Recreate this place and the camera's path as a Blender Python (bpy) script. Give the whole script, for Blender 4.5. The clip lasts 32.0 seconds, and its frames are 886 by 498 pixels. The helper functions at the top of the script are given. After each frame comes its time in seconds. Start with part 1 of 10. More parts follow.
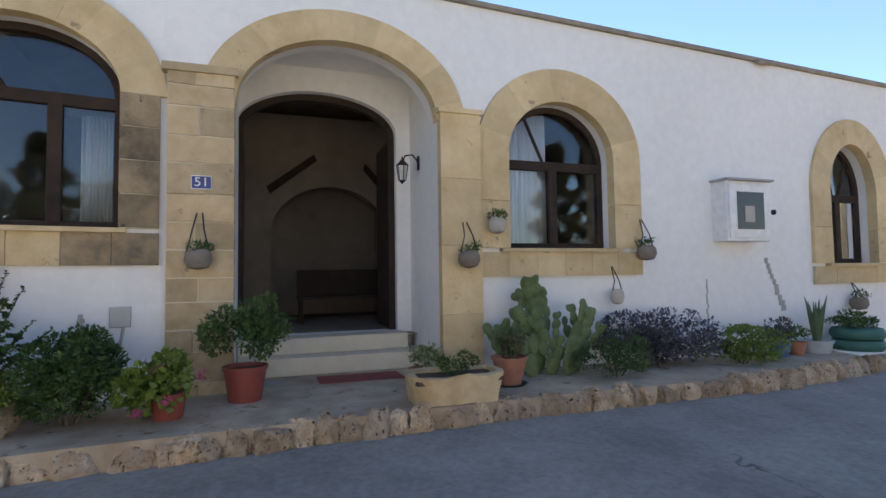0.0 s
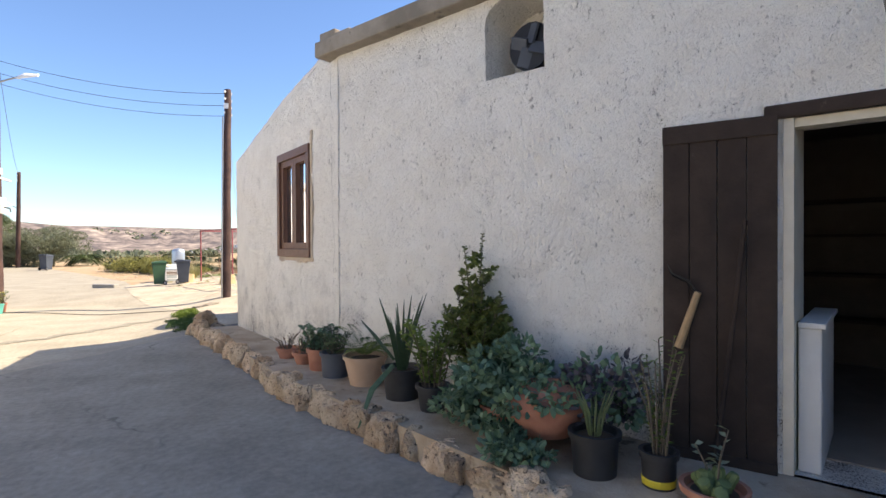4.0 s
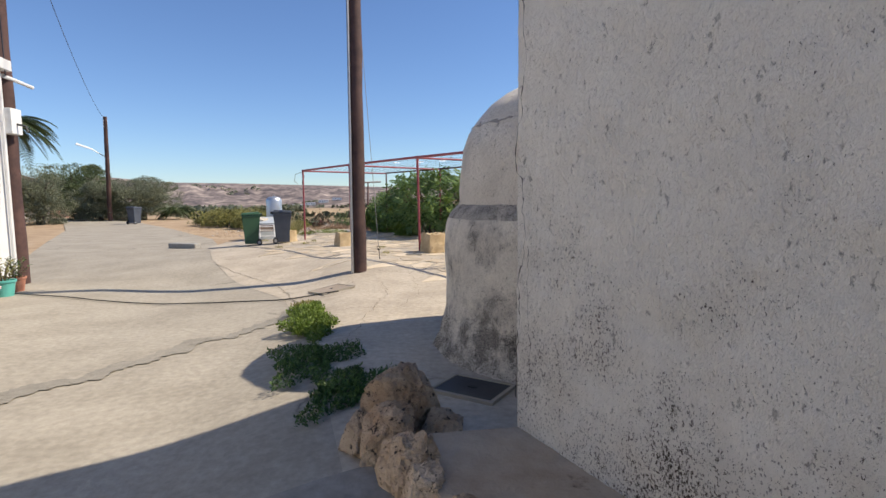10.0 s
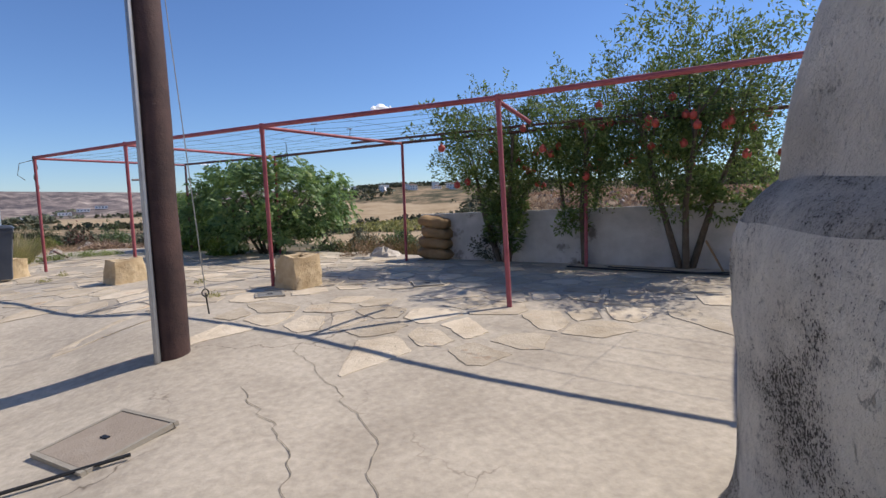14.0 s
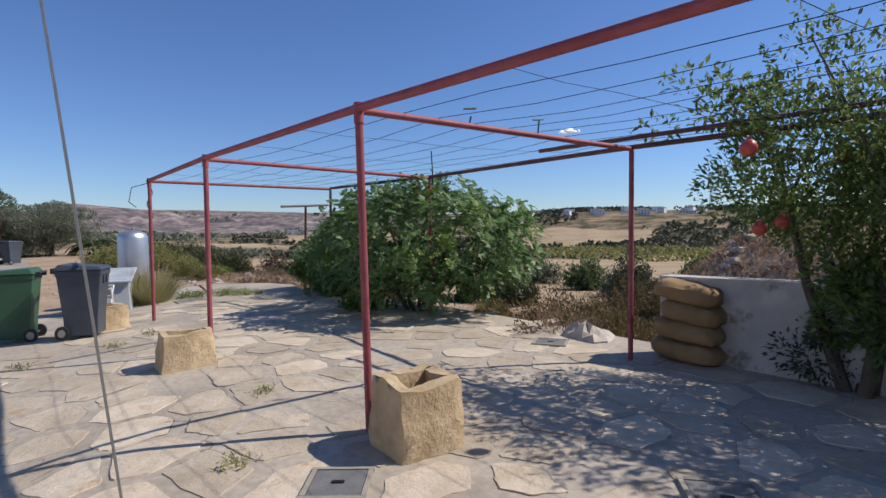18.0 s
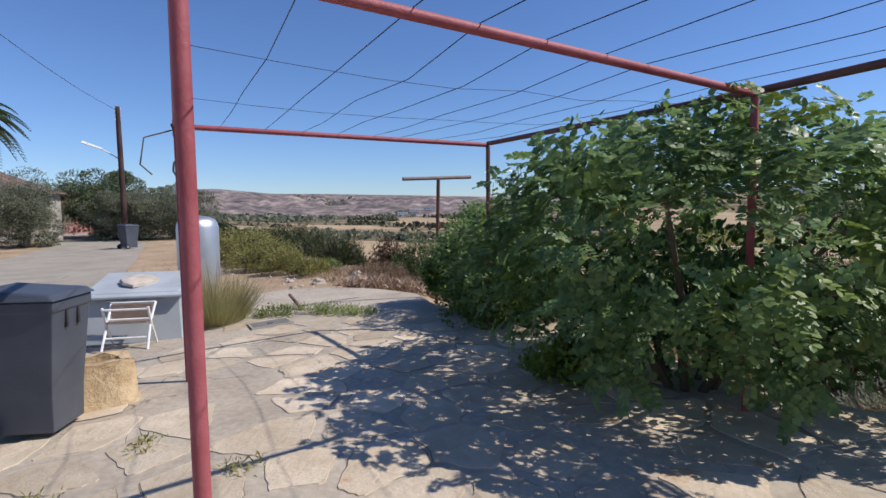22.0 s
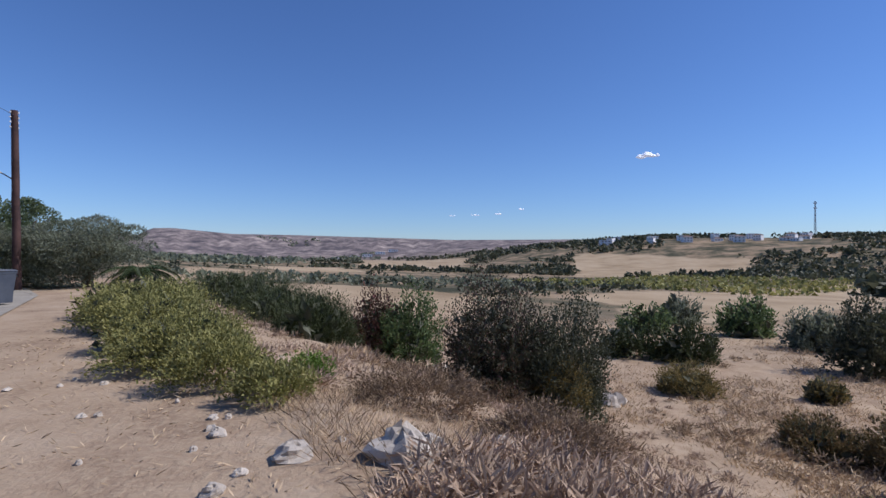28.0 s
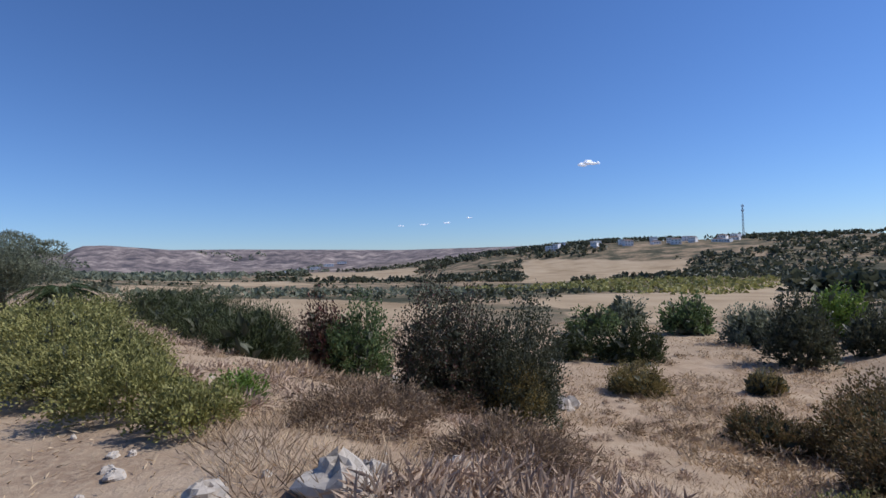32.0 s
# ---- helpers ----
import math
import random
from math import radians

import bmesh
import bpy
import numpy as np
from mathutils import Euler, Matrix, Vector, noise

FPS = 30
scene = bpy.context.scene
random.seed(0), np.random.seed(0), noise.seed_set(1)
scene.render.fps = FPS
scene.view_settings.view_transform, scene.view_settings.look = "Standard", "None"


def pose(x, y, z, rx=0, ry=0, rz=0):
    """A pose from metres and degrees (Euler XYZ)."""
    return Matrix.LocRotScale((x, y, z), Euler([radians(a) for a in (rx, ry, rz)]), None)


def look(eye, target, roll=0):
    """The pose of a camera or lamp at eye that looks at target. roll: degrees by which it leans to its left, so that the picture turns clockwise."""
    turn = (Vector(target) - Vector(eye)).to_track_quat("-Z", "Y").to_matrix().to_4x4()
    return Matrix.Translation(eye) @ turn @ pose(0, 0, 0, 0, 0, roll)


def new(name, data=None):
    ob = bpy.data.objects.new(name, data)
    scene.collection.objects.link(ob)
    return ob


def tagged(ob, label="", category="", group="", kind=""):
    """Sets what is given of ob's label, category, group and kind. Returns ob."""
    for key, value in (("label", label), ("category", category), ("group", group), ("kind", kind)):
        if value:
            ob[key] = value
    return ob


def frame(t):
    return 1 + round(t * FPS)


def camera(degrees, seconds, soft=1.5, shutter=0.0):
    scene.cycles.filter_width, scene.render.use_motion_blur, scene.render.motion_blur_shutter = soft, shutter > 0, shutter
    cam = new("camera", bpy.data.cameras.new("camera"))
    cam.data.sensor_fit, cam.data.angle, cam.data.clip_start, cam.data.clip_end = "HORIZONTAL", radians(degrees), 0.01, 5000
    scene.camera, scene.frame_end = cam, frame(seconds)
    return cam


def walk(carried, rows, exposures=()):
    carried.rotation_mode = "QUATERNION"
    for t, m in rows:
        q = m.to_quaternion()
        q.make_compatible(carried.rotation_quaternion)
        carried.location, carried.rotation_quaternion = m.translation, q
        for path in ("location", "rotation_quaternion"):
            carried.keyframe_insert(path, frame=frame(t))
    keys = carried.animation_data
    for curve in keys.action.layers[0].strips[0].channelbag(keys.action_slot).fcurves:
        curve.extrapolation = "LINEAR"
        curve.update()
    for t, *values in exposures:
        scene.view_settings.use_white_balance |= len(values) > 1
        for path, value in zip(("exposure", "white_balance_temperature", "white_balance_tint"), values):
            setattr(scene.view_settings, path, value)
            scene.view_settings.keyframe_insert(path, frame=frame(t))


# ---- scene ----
cam = camera(80.7, 32.0)
PATH = [
    (0, (0.457, -6.471, 1.367), (2.431, -6.777, 1.465), -0.8),
    (0.5, (0.750, -6.330, 1.396), (2.697, -6.756, 1.558), -0.4),
    (1, (1.031, -5.972, 1.417), (3.021, -6.043, 1.601), -1.0),
    (1.5, (1.314, -5.464, 1.376), (3.252, -5.036, 1.623), -1.3),
    (2, (1.600, -4.988, 1.397), (3.328, -4.014, 1.649), -0.8),
    (2.5, (1.609, -4.421, 1.467), (3.019, -3.013, 1.638), -0.1),
    (3, (1.465, -3.694, 1.533), (2.578, -2.034, 1.617), -0.0),
    (3.5, (1.467, -3.125, 1.526), (2.277, -1.297, 1.555), 0.2),
    (4, (1.441, -2.571, 1.502), (2.008, -0.653, 1.483), -0.3),
    (4.5, (1.446, -1.995, 1.546), (1.764, -0.022, 1.462), 0.2),
    (6.5, (0.823, 0.311, 1.405), (0.809, 2.304, 1.240), -2.1),
    (7, (0.672, 0.938, 1.383), (0.640, 2.930, 1.211), -2.5),
    (7.5, (0.526, 1.526, 1.370), (0.530, 3.518, 1.188), -2.5),
    (8, (0.348, 2.113, 1.342), (0.422, 4.103, 1.159), -2.1),
    (8.5, (0.171, 2.699, 1.313), (0.331, 4.686, 1.144), -1.6),
    (9, (0.074, 3.313, 1.312), (0.303, 5.293, 1.146), -1.5),
    (9.5, (0.016, 3.931, 1.266), (0.276, 5.906, 1.090), -1.0),
    (10, (-0.068, 4.548, 1.220), (0.209, 6.520, 1.030), -0.5),
    (10.5, (-0.166, 5.149, 1.197), (0.137, 7.115, 0.997), -0.5),
    (11, (-0.292, 5.776, 1.201), (0.087, 7.730, 1.002), -0.3),
    (11.5, (-0.390, 6.377, 1.205), (0.100, 8.306, 1.006), -0.3),
    (12, (-0.480, 6.908, 1.208), (0.121, 8.805, 1.005), -0.4),
    (12.5, (-0.569, 7.385, 1.185), (0.131, 9.248, 0.984), -0.9),
    (13, (-0.551, 7.889, 1.188), (0.259, 9.706, 0.980), -1.3),
    (13.5, (-0.511, 8.367, 1.152), (0.391, 10.141, 0.948), -1.6),
    (15.5, (0.377, 10.065, 1.303), (1.490, 11.718, 1.134), -1.9),
    (16, (0.517, 10.494, 1.368), (1.584, 12.178, 1.211), -1.8),
    (16.5, (0.596, 10.946, 1.369), (1.542, 12.703, 1.227), -1.8),
    (17, (0.684, 11.361, 1.389), (1.439, 13.209, 1.262), -1.5),
    (17.5, (0.821, 11.758, 1.392), (1.341, 13.686, 1.283), -0.9),
    (18, (0.893, 12.288, 1.392), (1.233, 14.257, 1.304), -0.6),
    (18.5, (0.902, 12.806, 1.377), (1.101, 14.792, 1.253), -0.7),
    (19, (0.888, 13.351, 1.406), (1.005, 15.340, 1.231), -0.3),
    (19.5, (0.796, 13.845, 1.397), (0.871, 15.834, 1.203), -0.4),
    (20, (0.676, 14.365, 1.414), (0.720, 16.356, 1.227), -1.1),
    (20.5, (0.533, 14.867, 1.437), (0.548, 16.859, 1.262), -1.7),
    (21, (0.390, 15.369, 1.460), (0.390, 17.361, 1.286), -2.0),
    (21.5, (0.273, 15.922, 1.448), (0.256, 17.916, 1.286), -1.4),
    (22, (0.210, 16.395, 1.410), (0.144, 18.388, 1.259), -0.7),
    (22.5, (0.158, 16.907, 1.412), (0.021, 18.896, 1.248), 0.1),
    (23, (0.025, 17.446, 1.414), (-0.168, 19.427, 1.220), 0.3),
    (23.5, (-0.167, 18.004, 1.413), (-0.391, 19.979, 1.198), 0.3),
    (24, (-0.360, 18.507, 1.386), (-0.603, 20.478, 1.148), 0.2),
    (24.5, (-0.543, 19.053, 1.388), (-0.801, 21.020, 1.137), 0.0),
    (25, (-0.699, 19.571, 1.390), (-0.979, 21.536, 1.146), 0.2),
    (25.5, (-0.861, 20.003, 1.390), (-1.172, 21.967, 1.174), 0.1),
    (27.5, (-1.549, 22.515, 1.484), (-1.777, 24.502, 1.456), -0.1),
    (28, (-1.629, 22.704, 1.431), (-1.557, 24.703, 1.443), 0.0),
    (28.5, (-1.592, 22.919, 1.397), (-1.105, 24.858, 1.439), -0.3),
    (29, (-1.523, 23.021, 1.378), (-0.641, 24.815, 1.430), -0.9),
    (29.5, (-1.498, 23.132, 1.377), (-0.350, 24.769, 1.411), -0.7),
    (30, (-1.552, 23.164, 1.384), (-0.414, 24.808, 1.417), -0.3),
    (30.5, (-1.600, 23.215, 1.389), (-0.581, 24.936, 1.419), -0.7),
    (31, (-1.656, 23.182, 1.374), (-0.829, 25.002, 1.415), -0.9),
    (31.5, (-1.642, 23.160, 1.371), (-1.063, 25.074, 1.417), -1.1),
    (32, (-1.550, 23.225, 1.330), (-1.285, 25.207, 1.376), -1.7),
]
walk(cam, [(t, look(e, g, r)) for t, e, g, r in PATH], exposures=[(0, 1.33, 8500, 10), (1, 1.4, 8300, 10), (3, 1.3, 8050, 10), (4.5, 0.98, 7700, 10), (7, 0.0, 7050, 10), (9, 0.25, 7100, 11), (10.5, 0.31, 7100, 11), (12, 0.25, 6850, 11), (13.2, 0.1, 6600, 12), (16, -0.05, 6350, 14), (20, -0.18, 6350, 14), (22, 0.0, 6350, 14), (25.5, -0.05, 6350, 14), (28, -0.25, 5850, 16), (30, -0.22, 6250, 15), (31.2, -0.25, 5950, 13), (32, -0.25, 5850, 13)])

# ---- world, sun ----
world = bpy.data.worlds.new("world")
scene.world = world
world.use_nodes = True
wn = world.node_tree.nodes
sky = wn.new("ShaderNodeTexSky")
sky.sky_type = "NISHITA"
sky.sun_disc = False
sky.sun_elevation = radians(46)
sky.sun_rotation = radians(91)
sky.air_density, sky.dust_density, sky.ozone_density = 1.0, 0.0, 2.8
wn["Background"].inputs["Strength"].default_value = 0.10
tone = wn.new("ShaderNodeMix")
tone.data_type, tone.blend_type = "RGBA", "MULTIPLY"
tone.inputs["Factor"].default_value = 1.0
tone.inputs["B"].default_value = (0.745, 0.93, 1.235, 1)
world.node_tree.links.new(sky.outputs[0], tone.inputs["A"])
world.node_tree.links.new(tone.outputs["Result"], wn["Background"].inputs["Color"])
sun = new("sun", bpy.data.lights.new("sun", "SUN"))
sun.data.energy, sun.data.angle, sun.data.color = 5.0, radians(0.53), (1.0, 0.93, 0.82)
sun.matrix_world = look((20, 10, 21), (20 - 0.694, 10 + 0.018, 21 - 0.72))

# ---- materials ----
def nodes_of(name):
    m = bpy.data.materials.new(name)
    m.use_nodes = True
    return m, m.node_tree.nodes, m.node_tree.links, m.node_tree.nodes["Principled BSDF"]


def link_noise(nt, ln, scale, detail=4.0, rough=0.55, coord=None, kind="noise"):
    if kind == "noise":
        n = nt.new("ShaderNodeTexNoise")
        n.inputs["Scale"].default_value, n.inputs["Detail"].default_value, n.inputs["Roughness"].default_value = scale, detail, rough
    else:
        n = nt.new("ShaderNodeTexVoronoi")
        n.inputs["Scale"].default_value = scale
        if kind == "edge":
            n.feature = "DISTANCE_TO_EDGE"
    if coord is not None:
        ln.new(coord, n.inputs["Vector"])
    return n


def ramp(nt, ln, fac, stops):
    r = nt.new("ShaderNodeValToRGB")
    e = r.color_ramp.elements
    while len(e) < len(stops):
        e.new(0.5)
    for k, (p, c) in zip(e, stops):
        k.position, k.color = p, (*c, 1) if len(c) == 3 else c
    ln.new(fac, r.inputs["Fac"])
    return r


def blend(nt, ln, fac, a, b, mode="MIX"):
    x = nt.new("ShaderNodeMix")
    x.data_type, x.blend_type = "RGBA", mode
    for sock, v in ((x.inputs["Factor"], fac), (x.inputs["A"], a), (x.inputs["B"], b)):
        if isinstance(v, (int, float)):
            sock.default_value = v
        elif isinstance(v, tuple):
            sock.default_value = (*v, 1)
        else:
            ln.new(v, sock)
    return x.outputs["Result"]


def surf(name, c1, c2, scale=6.0, rough=0.85, bump=0.3, bscale=60.0, big=0.7, c3=None, spot=0.0, spot_scale=25.0,
         metal=0.0, piece=0.0, dist=0.01, spec=0.4, local=False, bump2=0.0, b2scale=8.0):
    """A worn surface: two colours at two scales, an optional third in spots, fine relief; piece: shift from piece to piece."""
    m, nt, ln, p = nodes_of(name)
    if local:
        co = nt.new("ShaderNodeTexCoord").outputs["Object"]
    else:
        co = nt.new("ShaderNodeNewGeometry").outputs["Position"]
    n1 = link_noise(nt, ln, scale, 6, 0.6, co)
    n2 = link_noise(nt, ln, big, 3, 0.5, co)
    f = nt.new("ShaderNodeMath")
    f.operation = "ADD"
    ln.new(n1.outputs["Fac"], f.inputs[0])
    ln.new(n2.outputs["Fac"], f.inputs[1])
    r = ramp(nt, ln, f.outputs[0], [(0.38, c1), (0.62, c2)])
    r.color_ramp.elements[0].position, r.color_ramp.elements[1].position = 0.75 / 2 + 0.0, 1.25 / 2
    h = nt.new("ShaderNodeMath")
    h.operation = "MULTIPLY"
    h.inputs[1].default_value = 0.5
    ln.new(f.outputs[0], h.inputs[0])
    ln.new(h.outputs[0], r.inputs["Fac"])
    col = r.outputs["Color"]
    if c3:
        n3 = link_noise(nt, ln, spot_scale, 5, 0.65, co)
        r3 = ramp(nt, ln, n3.outputs["Fac"], [(0.62 - spot, (0, 0, 0)), (0.70 - spot, (1, 1, 1))])
        col = blend(nt, ln, r3.outputs["Color"], col, c3)
    if piece:
        oi = nt.new("ShaderNodeObjectInfo")
        rp = ramp(nt, ln, oi.outputs["Random"], [(0, (1 - piece,) * 3), (1, (1 + piece * 0.4,) * 3)])
        col = blend(nt, ln, 1.0, col, rp.outputs["Color"], "MULTIPLY")
    ln.new(col, p.inputs["Base Color"])
    p.inputs["Roughness"].default_value, p.inputs["Metallic"].default_value = rough, metal
    p.inputs["Specular IOR Level"].default_value = spec
    if bump:
        nb = link_noise(nt, ln, bscale, 6, 0.6, co)
        b = nt.new("ShaderNodeBump")
        b.inputs["Strength"].default_value, b.inputs["Distance"].default_value = bump, dist
        ln.new(nb.outputs["Fac"], b.inputs["Height"])
        if bump2:
            nb2 = link_noise(nt, ln, b2scale, 5, 0.6, co)
            b2 = nt.new("ShaderNodeBump")
            b2.inputs["Strength"].default_value, b2.inputs["Distance"].default_value = bump2, dist * 4
            ln.new(nb2.outputs["Fac"], b2.inputs["Height"])
            ln.new(b2.outputs["Normal"], b.inputs["Normal"])
        ln.new(b.outputs["Normal"], p.inputs["Normal"])
    return m


def leafy(name, c1, c2, rough=0.5, trans=0.25, c3=None):
    """Foliage: colour from leaf to leaf, some light let through."""
    m, nt, ln, p = nodes_of(name)
    g = nt.new("ShaderNodeNewGeometry")
    st = [(0.0, c1), (0.75, c2)] + ([(1.0, c3)] if c3 else [])
    r = ramp(nt, ln, g.outputs["Random Per Island"], st)
    n = link_noise(nt, ln, 1.6, 3, 0.5, g.outputs["Position"])
    rr = ramp(nt, ln, n.outputs["Fac"], [(0.3, (0.75,) * 3), (0.7, (1.2,) * 3)])
    col = blend(nt, ln, 1.0, r.outputs["Color"], rr.outputs["Color"], "MULTIPLY")
    ln.new(col, p.inputs["Base Color"])
    p.inputs["Roughness"].default_value = rough
    p.inputs["Specular IOR Level"].default_value = 0.35
    t = nt.new("ShaderNodeBsdfTranslucent")
    ln.new(col, t.inputs["Color"])
    mx = nt.new("ShaderNodeMixShader")
    mx.inputs[0].default_value = trans
    ln.new(p.outputs[0], mx.inputs[1])
    ln.new(t.outputs[0], mx.inputs[2])
    ln.new(mx.outputs[0], nt["Material Output"].inputs["Surface"])
    return m


def plain(name, c, rough=0.5, metal=0.0, emit=0.0):
    m, nt, ln, p = nodes_of(name)
    co = nt.new("ShaderNodeNewGeometry").outputs["Position"]
    n = link_noise(nt, ln, 9, 4, 0.6, co)
    r = ramp(nt, ln, n.outputs["Fac"], [(0.3, tuple(v * 0.86 for v in c)), (0.7, tuple(min(1, v * 1.08) for v in c))])
    ln.new(r.outputs["Color"], p.inputs["Base Color"])
    p.inputs["Roughness"].default_value, p.inputs["Metallic"].default_value = rough, metal
    return m


def glassy(name, tint, rough=0.03):
    """A window pane with the dark of a room behind it."""
    m, nt, ln, p = nodes_of(name)
    p.inputs["Base Color"].default_value = (*tint, 1)
    p.inputs["Roughness"].default_value = rough
    p.inputs["Transmission Weight"].default_value = 1.0
    p.inputs["IOR"].default_value = 1.5
    return m


def stained_plaster(name, base, dark, stain_shade, low, speck_gain=0.12, thr=0.63, p0=0.5, p1=0.72, wash=0.4, grain=36.0, pscale=1.3, edge=0.09, hole_shade=0.6):
    """Rough limewashed plaster: sooty specks, damp patches near its foot, pits and pinholes with shade in the colour.
    """
    m, nt, ln, p = nodes_of(name)
    co = nt.new("ShaderNodeNewGeometry").outputs["Position"]
    n1 = link_noise(nt, ln, 3.0, 6, 0.6, co)
    col = ramp(nt, ln, n1.outputs["Fac"], [(0.3, dark), (0.6, base)]).outputs["Color"]
    st = nt.new("ShaderNodeMapping")
    st.inputs["Scale"].default_value = (1.0, 1.0, 0.7)
    ln.new(co, st.inputs["Vector"])
    sp = link_noise(nt, ln, grain, 5, 0.72, st.outputs[0])
    pt = link_noise(nt, ln, pscale, 6, 0.68, co)
    xyz = nt.new("ShaderNodeSeparateXYZ")
    ln.new(co, xyz.inputs[0])
    mr = nt.new("ShaderNodeMapRange")
    mr.inputs["From Min"].default_value, mr.inputs["From Max"].default_value = low, 0.2
    mr.inputs["To Min"].default_value, mr.inputs["To Max"].default_value = -0.10, 0.13
    ln.new(xyz.outputs["Z"], mr.inputs["Value"])
    a = nt.new("ShaderNodeMath")
    a.operation = "ADD"
    ln.new(pt.outputs["Fac"], a.inputs[0])
    ln.new(mr.outputs["Result"], a.inputs[1])
    patch = ramp(nt, ln, a.outputs[0], [(p0, (0, 0, 0)), (p1, (1, 1, 1))])
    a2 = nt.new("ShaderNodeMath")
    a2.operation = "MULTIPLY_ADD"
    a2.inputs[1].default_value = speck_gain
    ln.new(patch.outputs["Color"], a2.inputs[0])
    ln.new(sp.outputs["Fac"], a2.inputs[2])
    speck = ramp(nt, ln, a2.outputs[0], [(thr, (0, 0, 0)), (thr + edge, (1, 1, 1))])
    col = blend(nt, ln, patch.outputs["Color"], col, blend(nt, ln, wash, col, stain_shade))
    col = blend(nt, ln, speck.outputs["Color"], col, stain_shade)
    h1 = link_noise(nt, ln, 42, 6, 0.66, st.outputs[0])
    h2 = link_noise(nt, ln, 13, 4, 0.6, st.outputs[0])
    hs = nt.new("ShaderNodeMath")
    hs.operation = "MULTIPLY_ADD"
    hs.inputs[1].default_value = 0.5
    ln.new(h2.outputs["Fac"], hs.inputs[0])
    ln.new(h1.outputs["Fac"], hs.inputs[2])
    # hollows get their self-shadow mixed into the colour
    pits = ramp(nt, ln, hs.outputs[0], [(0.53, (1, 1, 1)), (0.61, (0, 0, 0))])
    col = blend(nt, ln, pits.outputs["Color"], col, blend(nt, ln, 0.42, col, stain_shade))
    # open pinholes, bunched where the coat is thin, their shade painted dark
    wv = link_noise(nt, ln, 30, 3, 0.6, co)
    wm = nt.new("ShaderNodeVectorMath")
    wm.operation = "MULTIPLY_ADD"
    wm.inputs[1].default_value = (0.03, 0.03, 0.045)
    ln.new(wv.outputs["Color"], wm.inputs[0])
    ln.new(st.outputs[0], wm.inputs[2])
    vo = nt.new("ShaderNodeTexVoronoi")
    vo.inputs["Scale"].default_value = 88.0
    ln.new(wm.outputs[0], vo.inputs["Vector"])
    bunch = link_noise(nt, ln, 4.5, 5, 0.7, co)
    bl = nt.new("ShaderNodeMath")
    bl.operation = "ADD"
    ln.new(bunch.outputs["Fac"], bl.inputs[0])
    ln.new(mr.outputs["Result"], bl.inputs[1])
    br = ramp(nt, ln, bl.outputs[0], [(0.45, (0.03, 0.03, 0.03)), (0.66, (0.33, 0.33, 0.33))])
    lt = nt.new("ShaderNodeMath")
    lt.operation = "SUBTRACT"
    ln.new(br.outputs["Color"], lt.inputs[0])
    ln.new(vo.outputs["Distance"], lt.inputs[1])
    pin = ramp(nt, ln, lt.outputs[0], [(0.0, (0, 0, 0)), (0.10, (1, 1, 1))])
    col = blend(nt, ln, pin.outputs["Color"], col, blend(nt, ln, hole_shade, col, stain_shade))
    ln.new(col, p.inputs["Base Color"])
    p.inputs["Roughness"].default_value = 0.92
    p.inputs["Specular IOR Level"].default_value = 0.2
    b1 = nt.new("ShaderNodeBump")
    b1.inputs["Strength"].default_value, b1.inputs["Distance"].default_value = 1.0, 0.03
    crisp = nt.new("ShaderNodeMath")
    crisp.operation = "MULTIPLY_ADD"
    crisp.inputs[1].default_value = -0.35
    ln.new(pits.outputs["Color"], crisp.inputs[0])
    ln.new(hs.outputs[0], crisp.inputs[2])
    ln.new(crisp.outputs[0], b1.inputs["Height"])
    b2 = nt.new("ShaderNodeBump")
    b2.inputs["Strength"].default_value, b2.inputs["Distance"].default_value = 0.6, 0.012
    ln.new(a2.outputs[0], b2.inputs["Height"])
    b2.invert = True
    ln.new(b1.outputs["Normal"], b2.inputs["Normal"])
    b3 = nt.new("ShaderNodeBump")
    b3.inputs["Strength"].default_value, b3.inputs["Distance"].default_value = 0.8, 0.008
    b3.invert = True
    ln.new(pin.outputs["Color"], b3.inputs["Height"])
    ln.new(b2.outputs["Normal"], b3.inputs["Normal"])
    ln.new(b3.outputs["Normal"], p.inputs["Normal"])
    return m


